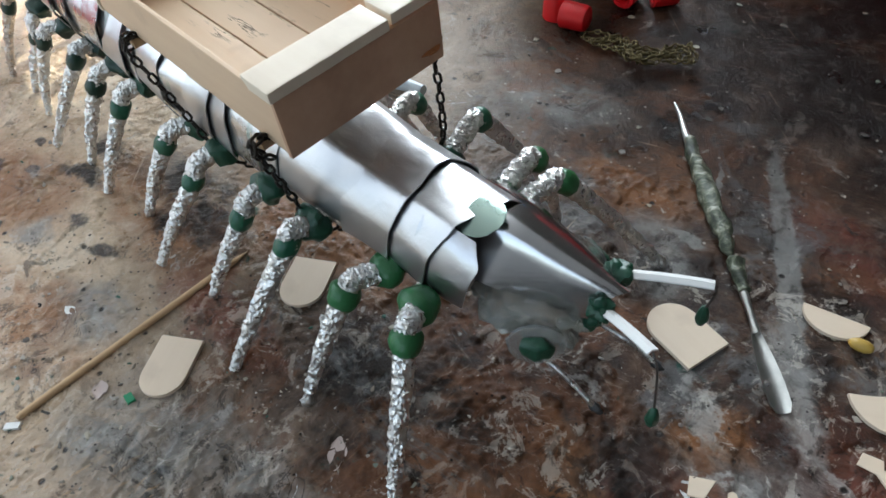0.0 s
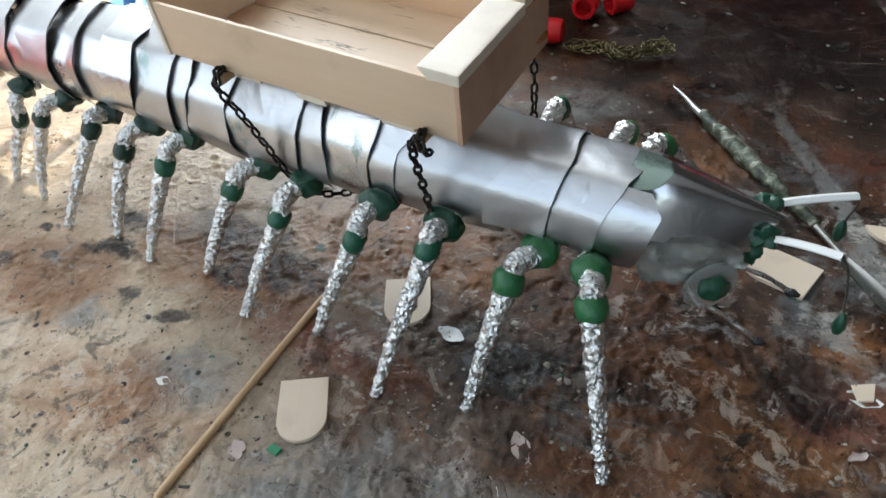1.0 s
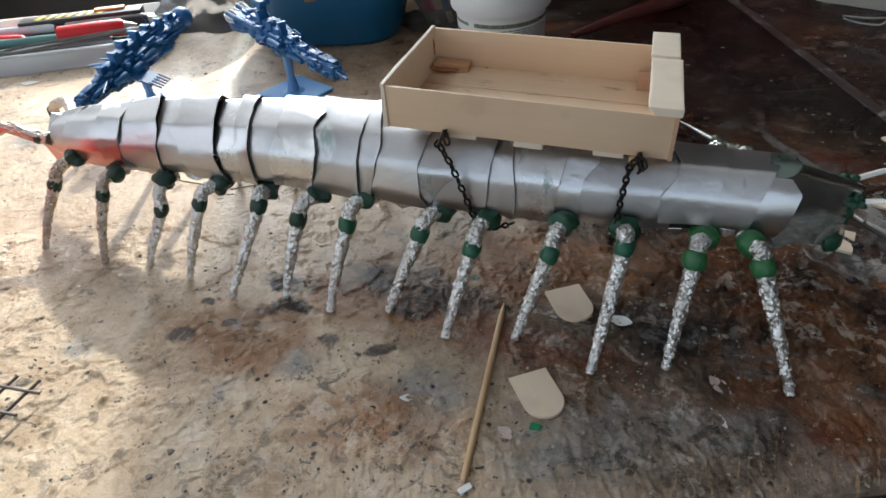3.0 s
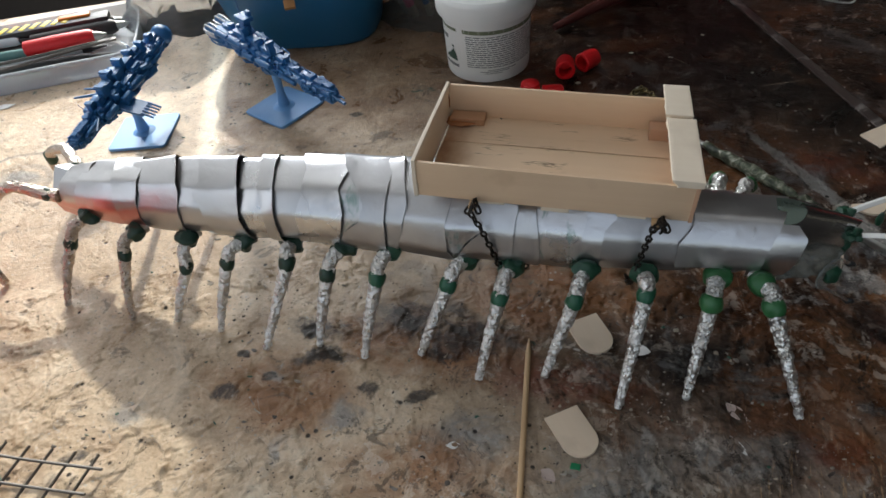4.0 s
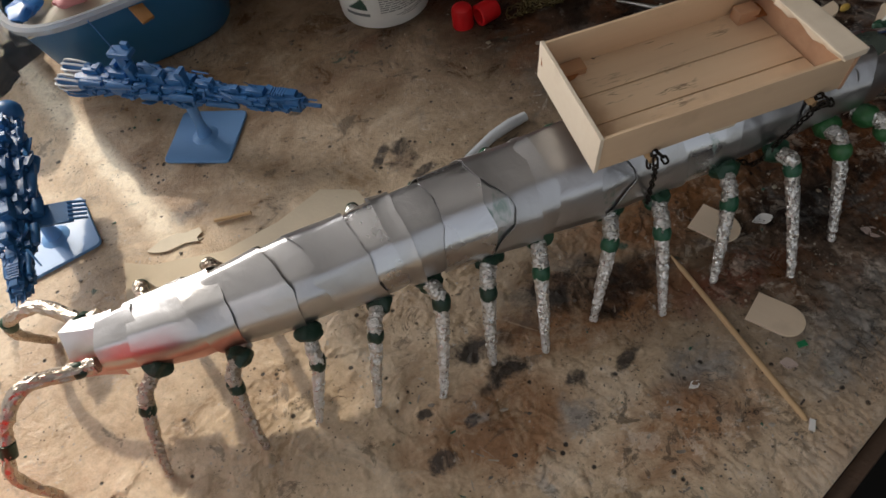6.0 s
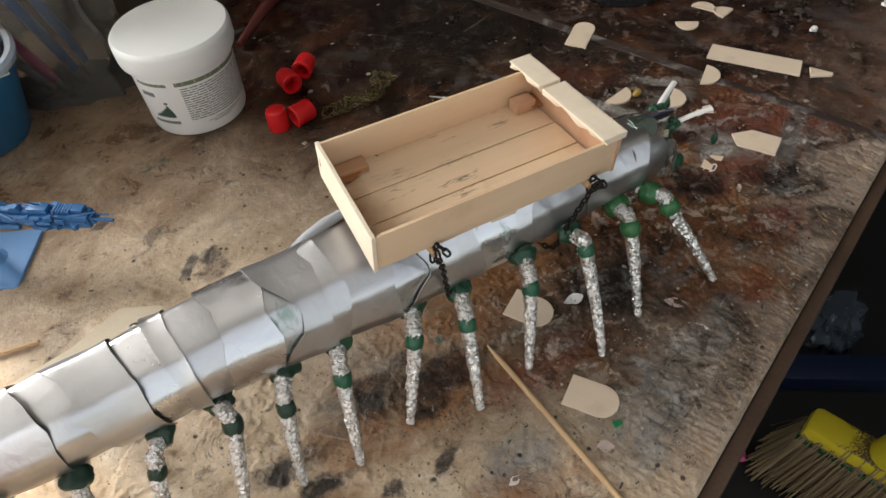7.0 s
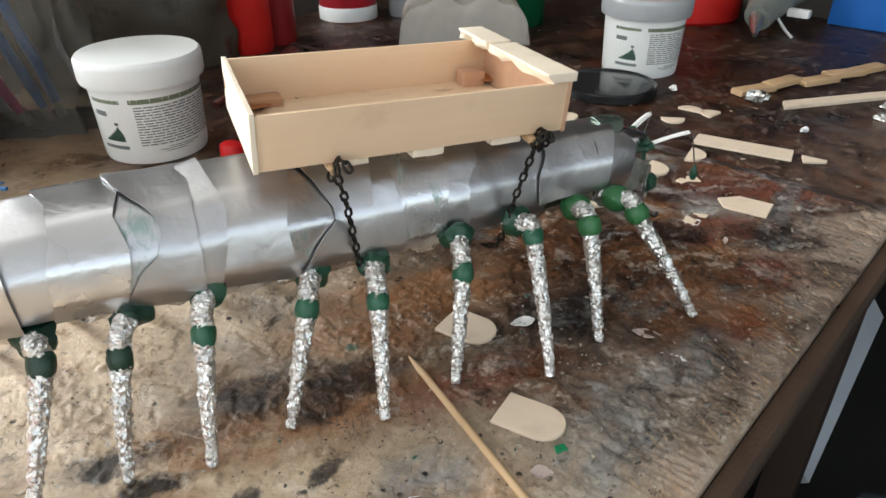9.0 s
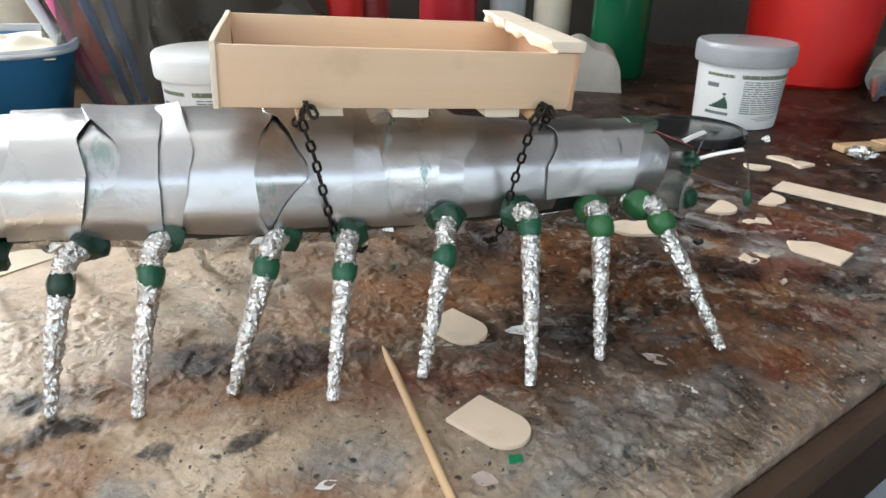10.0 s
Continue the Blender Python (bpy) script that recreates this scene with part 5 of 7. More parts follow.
for k in range(5):
    box(bm, 1.9 + 3.6 * k, 0.4 * math.sin(k * 2.1), 0.35 + 0.1 * (k % 2), 4.0, 1.3, 0.5, 0.1, rz=8 * math.sin(k * 1.7))
solid("broken_batten", bm, M_SKEWER, 36.9, 32.9, 0, 3, "rough broken strip of tan wood lying on the bench", "wood strip")
solid("bead", blob(bmesh.new(), (0, 0, 0.24), (0.45, 0.24, 0.24), 0.15), plain("yellow_bead", (0.50, 0.33, 0.07), 0.4), 19.4, 24.25, 0, 20, "small oval mustard-yellow bead", "bead")
bm = bmesh.new()
sweep(bm, [(0, 0, 0.14), (0.5, 0, 0.15), (1.0, 0, 0.15), (5, 0, 0.15), (9.7, 0, 0.15), (10.2, 0, 0.15), (10.35, 0, 0.15)], [0.03, 0.10, 0.145, 0.15, 0.15, 0.14, 0.07], 10)
solid("bamboo_stick", bm, M_SKEWER, 0.0, 10.05, 0, -81.0, "thin pointed bamboo stick lying on the bench", "stick")
solid("splinter", prism(bmesh.new(), [(-0.25, -0.1), (0.3, -0.14), (0.35, 0.1), (-0.2, 0.16)], 0.0, 0.12), M_STRIP, 1.75, -0.45, 0, 60, "small white scrap at the end of the stick", "scrap")
offcut("green_scrap", [(0, 0), (0.45, -0.08), (0.5, 0.22), (0.08, 0.28)], 3.3, 3.15, 10, "small bright green plastic scrap", 0.12, plain("green_plastic_scrap", (0.01, 0.22, 0.09), 0.35), "")

# ---- carving tool with a lump-covered grip ----
tool = thing("carving_tool", 6.0, 31.0, 0, -40.0, "steel carving tool with a grip crusted in grey-green putty", "tool")
blade = [(0, 0, 0.45), (1.0, 0.05, 0.42), (2.4, 0, 0.40), (3.6, 0, 0.42)]
part("point", sweep(bmesh.new(), curve_points(blade, 5), [0.05 + 0.012 * i for i in range(16)], 10), M_STEEL, tool, "tapered steel point")
pts = [Vector((3.0 + 0.35 * i, 0, 0.45)) for i in range(27)]
part("grip", sweep(bmesh.new(), pts, [0.17 + 0.24 * math.sin(math.pi * min(1, (i + 1) / 22)) ** 0.7 if i < 22 else 0.30 - 0.03 * (i - 22) for i in range(27)], 18, 0.17, 1.9, 2.0), M_PUTTY, tool, "mottled grey-green crusted grip")
part("neck", sweep(bmesh.new(), [(12.2, 0, 0.4), (13.2, 0, 0.33), (14.0, 0, 0.25)], [0.17, 0.13, 0.16], 10), M_STEEL, tool, "thin steel neck")
bm = bmesh.new()
rows = []
for i in range(10):
    s = i / 9
    w = 0.12 + 0.26 * math.sin(math.pi * min(1.0, 0.06 + s * 0.62)) if s < 0.92 else 0.24
    rows.append([(Vector((13.9 + 3.2 * s, w * k, 0.25 - 0.08 * s - 0.10 * (1 - k * k))), UP) for k in (-1, -0.5, 0, 0.5, 1)])
part("spoon", sheet(bm, rows, 0.05), M_STEEL, tool, "small steel spoon end")

# ---- jars ----


def arc_strip(bm, r, a0, a1, z0, z1, slope=0.0):
    n = max(2, int(abs(a1 - a0) / 4))
    low, top = [], []
    for i in range(n + 1):
        a = radians(a0 + (a1 - a0) * i / n)
        low.append(bm.verts.new(((r + slope * z0) * math.cos(a), (r + slope * z0) * math.sin(a), z0)))
        top.append(bm.verts.new(((r + slope * z1) * math.cos(a), (r + slope * z1) * math.sin(a), z1)))
    for i in range(n):
        bm.faces.new((low[i], low[i + 1], top[i + 1], top[i]))
    return bm


def screw_jar(x, y, rz, lid_mat, body_mat, label, seed):
    """A squat plastic jar with a printed label and a screw lid."""
    jar = thing("plastic_jar", x, y, 0, rz, label, "jar", "white jars")
    b0, sl = 3.42, 0.035
    part("body", lathe(bmesh.new(), [(0, 0.05), (3.2, 0.0), (3.38, 0.08), (3.44, 0.3), (3.62, 4.9), (3.62, 5.2), (3.5, 5.3), (0, 5.3)], 56), body_mat, jar)
    lid = [(0, 6.95), (3.55, 6.97), (3.9, 6.93), (4.05, 6.75), (4.08, 6.5), (4.06, 5.5), (4.0, 5.25), (3.75, 5.2), (3.6, 5.25)]
    part("lid", lathe(bmesh.new(), lid, 64), lid_mat, jar)
    wrap = part("label", arc_strip(bmesh.new(), b0 + 0.018, -185, 120, 0.75, 4.75, sl), M_LABEL, jar, "printed paper label")
    part("header_band", arc_strip(bmesh.new(), b0 + 0.028, -112, 40, 4.28, 4.6, sl), M_BAND, wrap, "olive header band")
    part("header_band", arc_strip(bmesh.new(), b0 + 0.028, -160, -121, 4.3, 4.55, sl), M_BAND, wrap, "olive header band")
    rr = random.Random(seed)
    bm = bmesh.new()
    for k in range(15):
        z = 4.0 - k * 0.185
        end = rr.uniform(0, 18) if k % 4 else rr.uniform(-20, 5)
        a = -108.0
        while a < end:
            w = rr.uniform(4, 13)
            arc_strip(bm, b0 + 0.028, a, min(a + w, end + 1), z, z + rr.uniform(0.075, 0.095), sl)
            a += w + 1.5
    for k, (a, b) in enumerate(((-80, -40), (-90, -50), (-84, -60))):
        arc_strip(bm, b0 + 0.028, a, b, 1.15 - 0.14 * k, 1.2 - 0.14 * k, sl)
    tagged(part("small_print", bm, M_INK, wrap, "lines of small grey print"), kind="stuff")
    bm = bmesh.new()
    for k in range(8):
        s = k / 8
        arc_strip(bm, b0 + 0.03, -150 + 8 * math.sin(s * 2.2) + 16 * s, -124 - 12 * s ** 2, 1.7 + 1.3 * s, 1.7 + 1.3 * (s + 0.125), sl)
    part("emblem", bm, M_DARK_GREEN, wrap, "dark green pictorial emblem")
    part("small_print", arc_strip(bmesh.new(), b0 + 0.03, -158, -140, 3.4, 3.75, sl), M_INK, wrap, "short line of grey print")
    part("small_print", arc_strip(bmesh.new(), b0 + 0.03, -156, -122, 1.15, 1.4, sl), M_INK, wrap, "short line of grey print")
    return jar


screw_jar(-9.45, 38.9, 4, M_WHITE_PLASTIC, M_WHITE_PLASTIC, "white plastic jar with screw lid and closely printed label", 3)
screw_jar(33.8, 42.8, -8, M_GREY_LID, M_WHITE_PLASTIC, "white plastic jar with cloudy grey lid and printed label", 4)
disc = thing("black_lid", 27.6, 38.3, 0, 0, "large glossy black plastic lid lying flat on the bench", "lid")
part("top", lathe(bmesh.new(), [(0, 0.7), (3.6, 0.7), (3.75, 0.66), (3.8, 0.6)], 64), M_BLACK, disc, "glossy black top")
part("rim", lathe(bmesh.new(), [(3.8, 0.6), (4.05, 0.78), (4.15, 0.7), (4.2, 0.1), (4.1, 0.0), (0, 0.0)], 64), M_BLACK, disc)

# ---- red rubber caps ----


def red_cap(x, y, z, rx, ry, rz):
    bm = bmesh.new()
    lathe(bm, [(0, 1.65), (0.48, 1.63), (0.68, 1.52), (0.75, 1.3), (0.79, 0.05), (0.75, 0.0), (0.55, 0.0), (0.53, 0.06), (0.53, 1.15), (0, 1.2)], 28, 0.03, x)
    ob = new("rubber_cap", mesh_of("rubber_cap", bm, M_RED))
    ob.matrix_basis = at_cm(x, y, z, rx, ry, rz)
    return tagged(ob, "small hollow red rubber cap lying on the bench", "cap", "red caps")


red_cap(-4.75, 33.6, 0.0, 0, 0, 0)
red_cap(-3.7, 33.1, 0.79, 0, 90, 18)
red_cap(-2.6, 37.0, 0.79, -90, 0, 10)
red_cap(-1.5, 38.4, 0.79, -90, 0, -35)

# ---- loose brass chain ----
rng = random.Random(8)
heap = []
for i in range(120):
    s = i / 119
    a = Vector((-1.0, 33.0, 0.25)).lerp(Vector((2.4, 33.0, 0.3)), min(1, s * 1.7)) if s < 0.6 else Vector((2.4, 33.0, 0.4)).lerp(Vector((4.2, 35.0, 0.3)), (s - 0.6) / 0.4)
    turn = i * 0.72
    heap.append(a + Vector((0.75 * math.cos(turn) + rng.uniform(-0.15, 0.15), 0.62 * math.sin(turn * 1.13) + rng.uniform(-0.15, 0.15), 0.12 + 0.35 * rng.random() * (0.5 + s))))
chain(heap, LINK_BRASS, 0.32, "loose heap of aged brass chain on the bench", "")
# ---- blue spaceship models on stands ----


def brick(bm, sx, sy, sz, m):
    """A plain small block, quick to add to a large mesh."""
    v = [bm.verts.new(m @ Vector((sx * a / 2, sy * b / 2, sz * c / 2))) for c in (-1, 1) for a, b in ((-1, -1), (1, -1), (1, 1), (-1, 1))]
    for f in ((3, 2, 1, 0), (4, 5, 6, 7), (0, 1, 5, 4), (1, 2, 6, 5), (2, 3, 7, 6), (3, 0, 4, 7)):
        bm.faces.new([v[i] for i in f])


def spaceship(base, turn, nose, tail, shape, seed, label, winged=False):
    """A long model ship of stepped hull blocks, pods, fins, masts and guns, on a square stand. shape: (part of the length from the tail, half width)."""
    rr = random.Random(seed)
    bx, by = base
    ship = thing("model_spaceship", bx, by, 0, 0, label, "model ship", "blue model ships")
    o = Vector((bx, by, 0))
    nose, tail = Vector(nose) - o, Vector(tail) - o
    length = (nose - tail).length
    xx = (nose - tail).normalized()
    yy = UP.cross(xx).normalized()
    zz = xx.cross(yy)
    m = Matrix.Translation(tail) @ Matrix((xx, yy, zz)).transposed().to_4x4()

    def half(s):
        return float(np.interp(s, [p[0] for p in shape], [p[1] for p in shape]))

    def at(s, y, z, turn_x=0.0, turn_z=0.0):
        return m @ Matrix.Translation((length * s, y, z)) @ Matrix.Rotation(turn_x, 4, "X") @ Matrix.Rotation(turn_z, 4, "Z")

    def rod(bm, q, ln, r0, r1, segs=8):
        lathe(bm2 := bmesh.new(), [(0, 0), (r0, 0), (r0, ln * 0.1), (r1, ln * 0.9), (r1 * 0.8, ln), (0, ln)], segs)
        bm2.transform(q @ Matrix.Rotation(radians(90), 4, "Y"))
        me = bpy.data.meshes.new("rod")
        bm2.to_mesh(me)
        bm2.free()
        bm.from_mesh(me)
        bpy.data.meshes.remove(me)

    bm = bmesh.new()
    prism(bm, [(-2.35, -1.95), (-2.25, -2.2), (-2.0, -2.3), (1.95, -2.4), (2.2, -2.3), (2.3, -2.05), (2.4, 2.0), (2.3, 2.25), (2.05, 2.35), (-1.95, 2.4), (-2.2, 2.3), (-2.3, 2.05)], 0.0, 0.24, 0.05)
    bmesh.ops.rotate(bm, cent=(0, 0, 0), matrix=Matrix.Rotation(radians(turn), 3, "Z"), verts=bm.verts[:])
    stand = part("stand_base", bm, M_BLUE_PALE, ship, "flat square pale blue stand base")
    hull_mid = m @ Vector((length * 0.48, 0, 0))
    bm = bmesh.new()
    sweep(bm, [(0, 0, 0.2), (0, 0, 0.45), (hull_mid.x * 0.25, hull_mid.y * 0.25, 1.6), (hull_mid.x * 0.6, hull_mid.y * 0.6, hull_mid.z - 0.3)], [1.0, 0.5, 0.3, 0.42], 12)
    part("stem", bm, M_BLUE_PALE, stand, "clear blue stem")
    # hull in stepped sections with gaps between
    cuts = [0.04, 0.17, 0.30, 0.42, 0.53, 0.63, 0.73, 0.84, 0.96]
    for s0, s1 in zip(cuts, cuts[1:]):
        bm = bmesh.new()
        mid, w, ln = (s0 + s1) / 2, half((s0 + s1) / 2), length * (s1 - s0)
        box(bm, 0, 0, 0, ln * 0.92, w * rr.uniform(1.1, 1.4), w * rr.uniform(0.9, 1.2), w * 0.16, m=at(mid, 0, 0))
        box(bm, 0, 0, 0, ln * 1.1, w * 0.6, w * 0.75, 0.05, m=at(mid, 0, 0))
        box(bm, 0, 0, 0, ln * rr.uniform(0.5, 0.7), w * rr.uniform(0.5, 0.8), w * 0.6, w * 0.1, m=at(mid, w * rr.uniform(-0.15, 0.15), w * 0.65))
        box(bm, 0, 0, 0, ln * 0.7, w * 0.5, w * 0.5, w * 0.08, m=at(mid, 0, -w * 0.65))
        part("hull_section", bm, M_BLUE, ship, sharp=30)
    # pods along the sides and sloping armour fins
    for k in range(12):
        s = 0.08 + 0.065 * k
        w = half(s)
        sgn = 1 if k % 2 else -1
        bm = bmesh.new()
        rod(bm, at(s, sgn * w * rr.uniform(0.65, 0.9), w * rr.uniform(-0.4, 0.5)), length * rr.uniform(0.06, 0.13), w * rr.uniform(0.18, 0.3), w * rr.uniform(0.12, 0.25), 10)
        part("pod", bm, M_BLUE, ship)
    for k in range(14):
        s = rr.uniform(0.1, 0.85)
        w = half(s)
        sgn = rr.choice((-1, 1))
        bm = bmesh.new()
        box(bm, 0, 0, 0, rr.uniform(0.5, 1.2), w * rr.uniform(0.3, 0.7), 0.09, 0.02, m=at(s, sgn * w * rr.uniform(0.6, 0.95), w * rr.uniform(-0.5, 0.6), sgn * rr.uniform(0.2, 1.2), rr.uniform(-0.6, 0.6)))
        part("fin", bm, M_BLUE, ship, smooth=False)
    for k in range(7):
        s = 0.12 + 0.1 * k + rr.uniform(-0.02, 0.02)
        w = half(s)
        q = at(s, rr.uniform(-0.3, 0.3) * w, w * 0.7)
        bm = bmesh.new()
        h = rr.uniform(0.4, 0.9) * w
        box(bm, 0, 0, h * 0.3, rr.uniform(0.4, 0.8), w * 0.45, h, 0.05, m=q)
        box(bm, 0.08, 0, h * 0.8, 0.3, w * 0.6, h * 0.3, 0.03, m=q)
        part("tower", bm, M_BLUE, ship, smooth=False)
    for k in range(8):
        s = rr.uniform(0.15, 0.9)
        w = half(s)
        bm = bmesh.new()
        rod(bm, at(s, rr.choice((-1, 1)) * w * rr.uniform(0.3, 0.9), w * rr.uniform(0.3, 0.9), 0, rr.uniform(-0.5, 0.5)), rr.uniform(0.8, 1.6), 0.07, 0.05, 6)
        part("gun_barrel", bm, M_BLUE, ship)
    for k in range(5):
        s = rr.uniform(0.25, 0.85)
        w = half(s)
        bm = bmesh.new()
        side = rr.choice((-1, 1)) * rr.uniform(0.6, 1.3)
        rod(bm, at(s, w * 0.4 * side, w * 0.5) @ Matrix.Rotation(radians(-90), 4, "Y") @ Matrix.Rotation(-side * 0.5, 4, "Z"), rr.uniform(1.2, 1.9), 0.035, 0.02, 6)
        part("mast", bm, M_BLUE, ship)
    # small plating blocks
    bm = bmesh.new()
    for _ in range(520):
        s = rr.uniform(0.05, 0.95)
        w = half(s)
        a = rr.uniform(0, 2 * math.pi)
        r = w * rr.uniform(0.55, 0.92)
        q = at(s, r * math.cos(a), r * 0.85 * math.sin(a), rr.choice((0, 0, a)), rr.choice((0, 0, 0.4, -0.4)))
        brick(bm, rr.choice((0.15, 0.3, 0.5, 0.9)) * rr.uniform(0.7, 1.2), rr.uniform(0.08, 0.32), rr.uniform(0.08, 0.30), m=q)
    tagged(part("hull_detail", bm, M_BLUE, ship, "small plating blocks", smooth=False), kind="stuff")
    w = half(0.05)
    if winged:
        bm = bmesh.new()
        blob(bm, m @ Vector((0.1, 0, 0.1)), (0.85, 0.85, 0.85), 0.08, 2.0, 2, 3)
        part("engine", bm, M_BLUE, ship, "domed engine at the stern")
        wing = part("wing", box(bmesh.new(), 0, 0, 0, 1.5, 2.2, 0.16, 0.04, m=at(0.60, 1.7, -0.5, -0.25)), M_BLUE, ship, "side wing with finger-like guns", smooth=False)
        for j in range(5):
            part("finger", box(bmesh.new(), 0.3 * j - 0.6, 0, 0, 0.12, 1.0, 0.14, 0.02, m=at(0.60, 3.0, -0.8, -0.4)), M_BLUE, wing, smooth=False)
        for j in range(4):
            part("spar", box(bmesh.new(), 0, 0, 0, 0.1, 2.0, 0.08, 0.0, m=at(0.52 + 0.08 * (j // 2), -1.9, 0.1 * j, 0, 0.12 * j)), M_BLUE, ship, smooth=False)
    else:
        for y, z, mt in ((-0.62, 0.05, M_GREY_PRIMED), (0.42, 0.40, M_GREY_PRIMED), (-0.35, -0.75, M_BLUE)):
            q = m @ Matrix.Translation((0.2, y, z)) @ Matrix.Rotation(radians(90), 4, "Y")
            bm = bmesh.new()
            lathe(bm, [(0, -0.75), (0.24, -0.75), (0.36, -0.62), (0.30, -0.5), (0.30, 0.9), (0.40, 1.0), (0.34, 1.3), (0, 1.4)], 14)
            bmesh.ops.transform(bm, matrix=q, verts=bm.verts[:])
            engine = part("engine", bm, M_BLUE, ship, "ribbed engine tube")
            for j in range(7):
                a = 2 * math.pi * j / 7
                rib = curve_points([(0.2 * math.cos(a), 0.2 * math.sin(a), -0.85), (0.44 * math.cos(a), 0.44 * math.sin(a), -0.6), (0.46 * math.cos(a), 0.46 * math.sin(a), 0.2), (0.36 * math.cos(a), 0.36 * math.sin(a), 0.95)], 4)
                bm = sweep(bmesh.new(), rib, 0.075, 6)
                bmesh.ops.transform(bm, matrix=q, verts=bm.verts[:])
                part("claw", bm, mt, engine, "pale curved claw" if mt is M_GREY_PRIMED else "")
        q = at(0.27, 0.3, 1.3)
        bm = bmesh.new()
        box(bm, 0, 0, 0.0, 0.7, 0.6, 1.6, 0.08, m=q)
        box(bm, 0.1, 0, 0.9, 1.5, 0.9, 0.35, 0.08, m=q)
        box(bm, 0.4, 0.3, 1.2, 0.5, 0.3, 0.5, 0.05, m=q)
        tower = part("bridge_tower", bm, M_BLUE, ship, "tall bridge tower", smooth=False)
        part("mast", sweep(bmesh.new(), [q @ Vector((-0.2, 0, 0.8)), q @ Vector((-0.7, 0.1, 1.9)), q @ Vector((-1.1, 0.15, 3.0))], 0.04, 6), M_BLUE, tower)
    prow = part("prow", box(bmesh.new(), 0.2, 0, 0, 1.5, 0.2, 0.2, 0.04, m=at(0.97, 0, -0.1)), M_BLUE, ship, "thin ram at the prow", smooth=False)
    part("tine", box(bmesh.new(), 0.2, 0.22, 0.1, 0.9, 0.09, 0.09, 0.02, m=at(0.97, 0, 0)), M_BLUE, prow, smooth=False)
    part("tine", box(bmesh.new(), 0.2, -0.2, 0.15, 0.8, 0.09, 0.09, 0.02, m=at(0.97, 0, 0)), M_BLUE, prow, smooth=False)
    w = half(0.88)
    for j in range(6):
        part("louvre", box(bmesh.new(), 0.17 * j - 0.4, 0, 0, 0.09, w * 0.9, 0.2, 0.02, m=at(0.87, 0, w * 0.85)), M_BLUE, prow, smooth=False)
    return ship


spaceship((-34.3, 24.1), 19, (-33.6, 16.6, 3.7), (-34.6, 30.4, 5.3), ((0.0, 0.85), (0.12, 0.8), (0.25, 1.25), (0.55, 1.45), (0.68, 1.15), (0.8, 0.75), (0.93, 0.6), (1.0, 0.3)), 1, "dark blue model spaceship, densely detailed, on a square blue stand", True)
spaceship((-24.3, 29.4), -20, (-16.3, 24.6, 4.4), (-31.0, 33.0, 4.9), ((0.0, 0.7), (0.15, 0.95), (0.3, 1.2), (0.5, 1.15), (0.62, 0.75), (0.7, 0.6), (0.8, 0.8), (0.92, 0.75), (1.0, 0.25)), 2, "bright blue model spaceship with grey engines on a square blue stand")

# ---- red cup ----
cup = thing("red_cup", -35.7, -1.5, 0, 0, "large rounded red plastic cup standing at the bench's edge", "cup")
part("wall", lathe(bmesh.new(), [(0, 0.0), (4.1, 0.0), (4.5, 0.15), (5.0, 0.7), (5.35, 1.7), (5.5, 3.2), (5.42, 5.0), (5.2, 6.8), (4.95, 8.4), (4.84, 9.7), (4.7, 9.75), (4.85, 8.2), (5.25, 4.5), (5.1, 1.8), (4.4, 0.6), (0, 0.5)], 64), M_CUP, cup)
part("rim", lathe(bmesh.new(), [(4.84, 9.5), (5.05, 9.75), (5.06, 9.95), (5.0, 10.1), (4.85, 10.12), (4.7, 9.98), (4.69, 9.6)], 64), M_CUP, cup, "rounded rim")

# ---- wire mesh offcut ----
mesh_piece = thing("wire_mesh", -27.4, -3.6, 0, 7.0, "offcut of welded square wire mesh, lifted off the bench", "wire mesh")


def wire_height(x, y):
    return 0.75 + 0.5 * math.exp(-((x - 0.5) / 3.0) ** 2) - 0.035 * y * y * 0.2


for k in range(9):
    x = -1.3 + 1.27 * k
    top = 2.3 if k == 1 else 0.55
    pts = [(x + 0.12 * (y - 0.0) * 0.9, y, wire_height(x, y)) for y in [top - 0.7 * i for i in range(12)]]
    part("wire", sweep(bmesh.new(), pts, 0.075, 7), M_WIRE, mesh_piece)
for k in range(6):
    y = 1.5 - 0.95 * k if k < 2 else -0.2 - 1.27 * (k - 2)
    x0, x1 = (-1.0, 0.9) if k < 2 else (-2.0, 9.6)
    pts = [(x0 + (x1 - x0) * i / 10 + 0.12 * y, y, wire_height(x0 + (x1 - x0) * i / 10, y) + 0.1) for i in range(11)]
    part("wire", sweep(bmesh.new(), pts, 0.075, 7), M_WIRE, mesh_piece)

# ---- pen tray at the bench's end ----
tray = thing("pen_tray", -57.8, 23.6, 0, 31.0, "long milky plastic tray heaped with pens, knives and tools", "tray")
bm = bmesh.new()
box(bm, 9.5, 6.0, 0.1, 19.5, 12.0, 0.18, 0.05)
part("tray_floor", bm, M_TRAY, tray)
for x, y, sx, sy in ((9.5, 0.1, 19.7, 0.22), (9.5, 11.9, 19.7, 0.22), (-0.2, 6, 0.22, 11.6), (19.2, 6, 0.22, 11.6)):
    part("tray_wall", box(bmesh.new(), x, y, 0.95, sx, sy, 1.7, 0.08), M_TRAY, tray)
bm = bmesh.new()
sweep(bm, [(-0.3, 0.0, 1.75), (6, 0.0, 1.78), (19.4, 0.0, 1.75)], 0.2, 10)
part("tray_lip", bm, M_TRAY, tray)


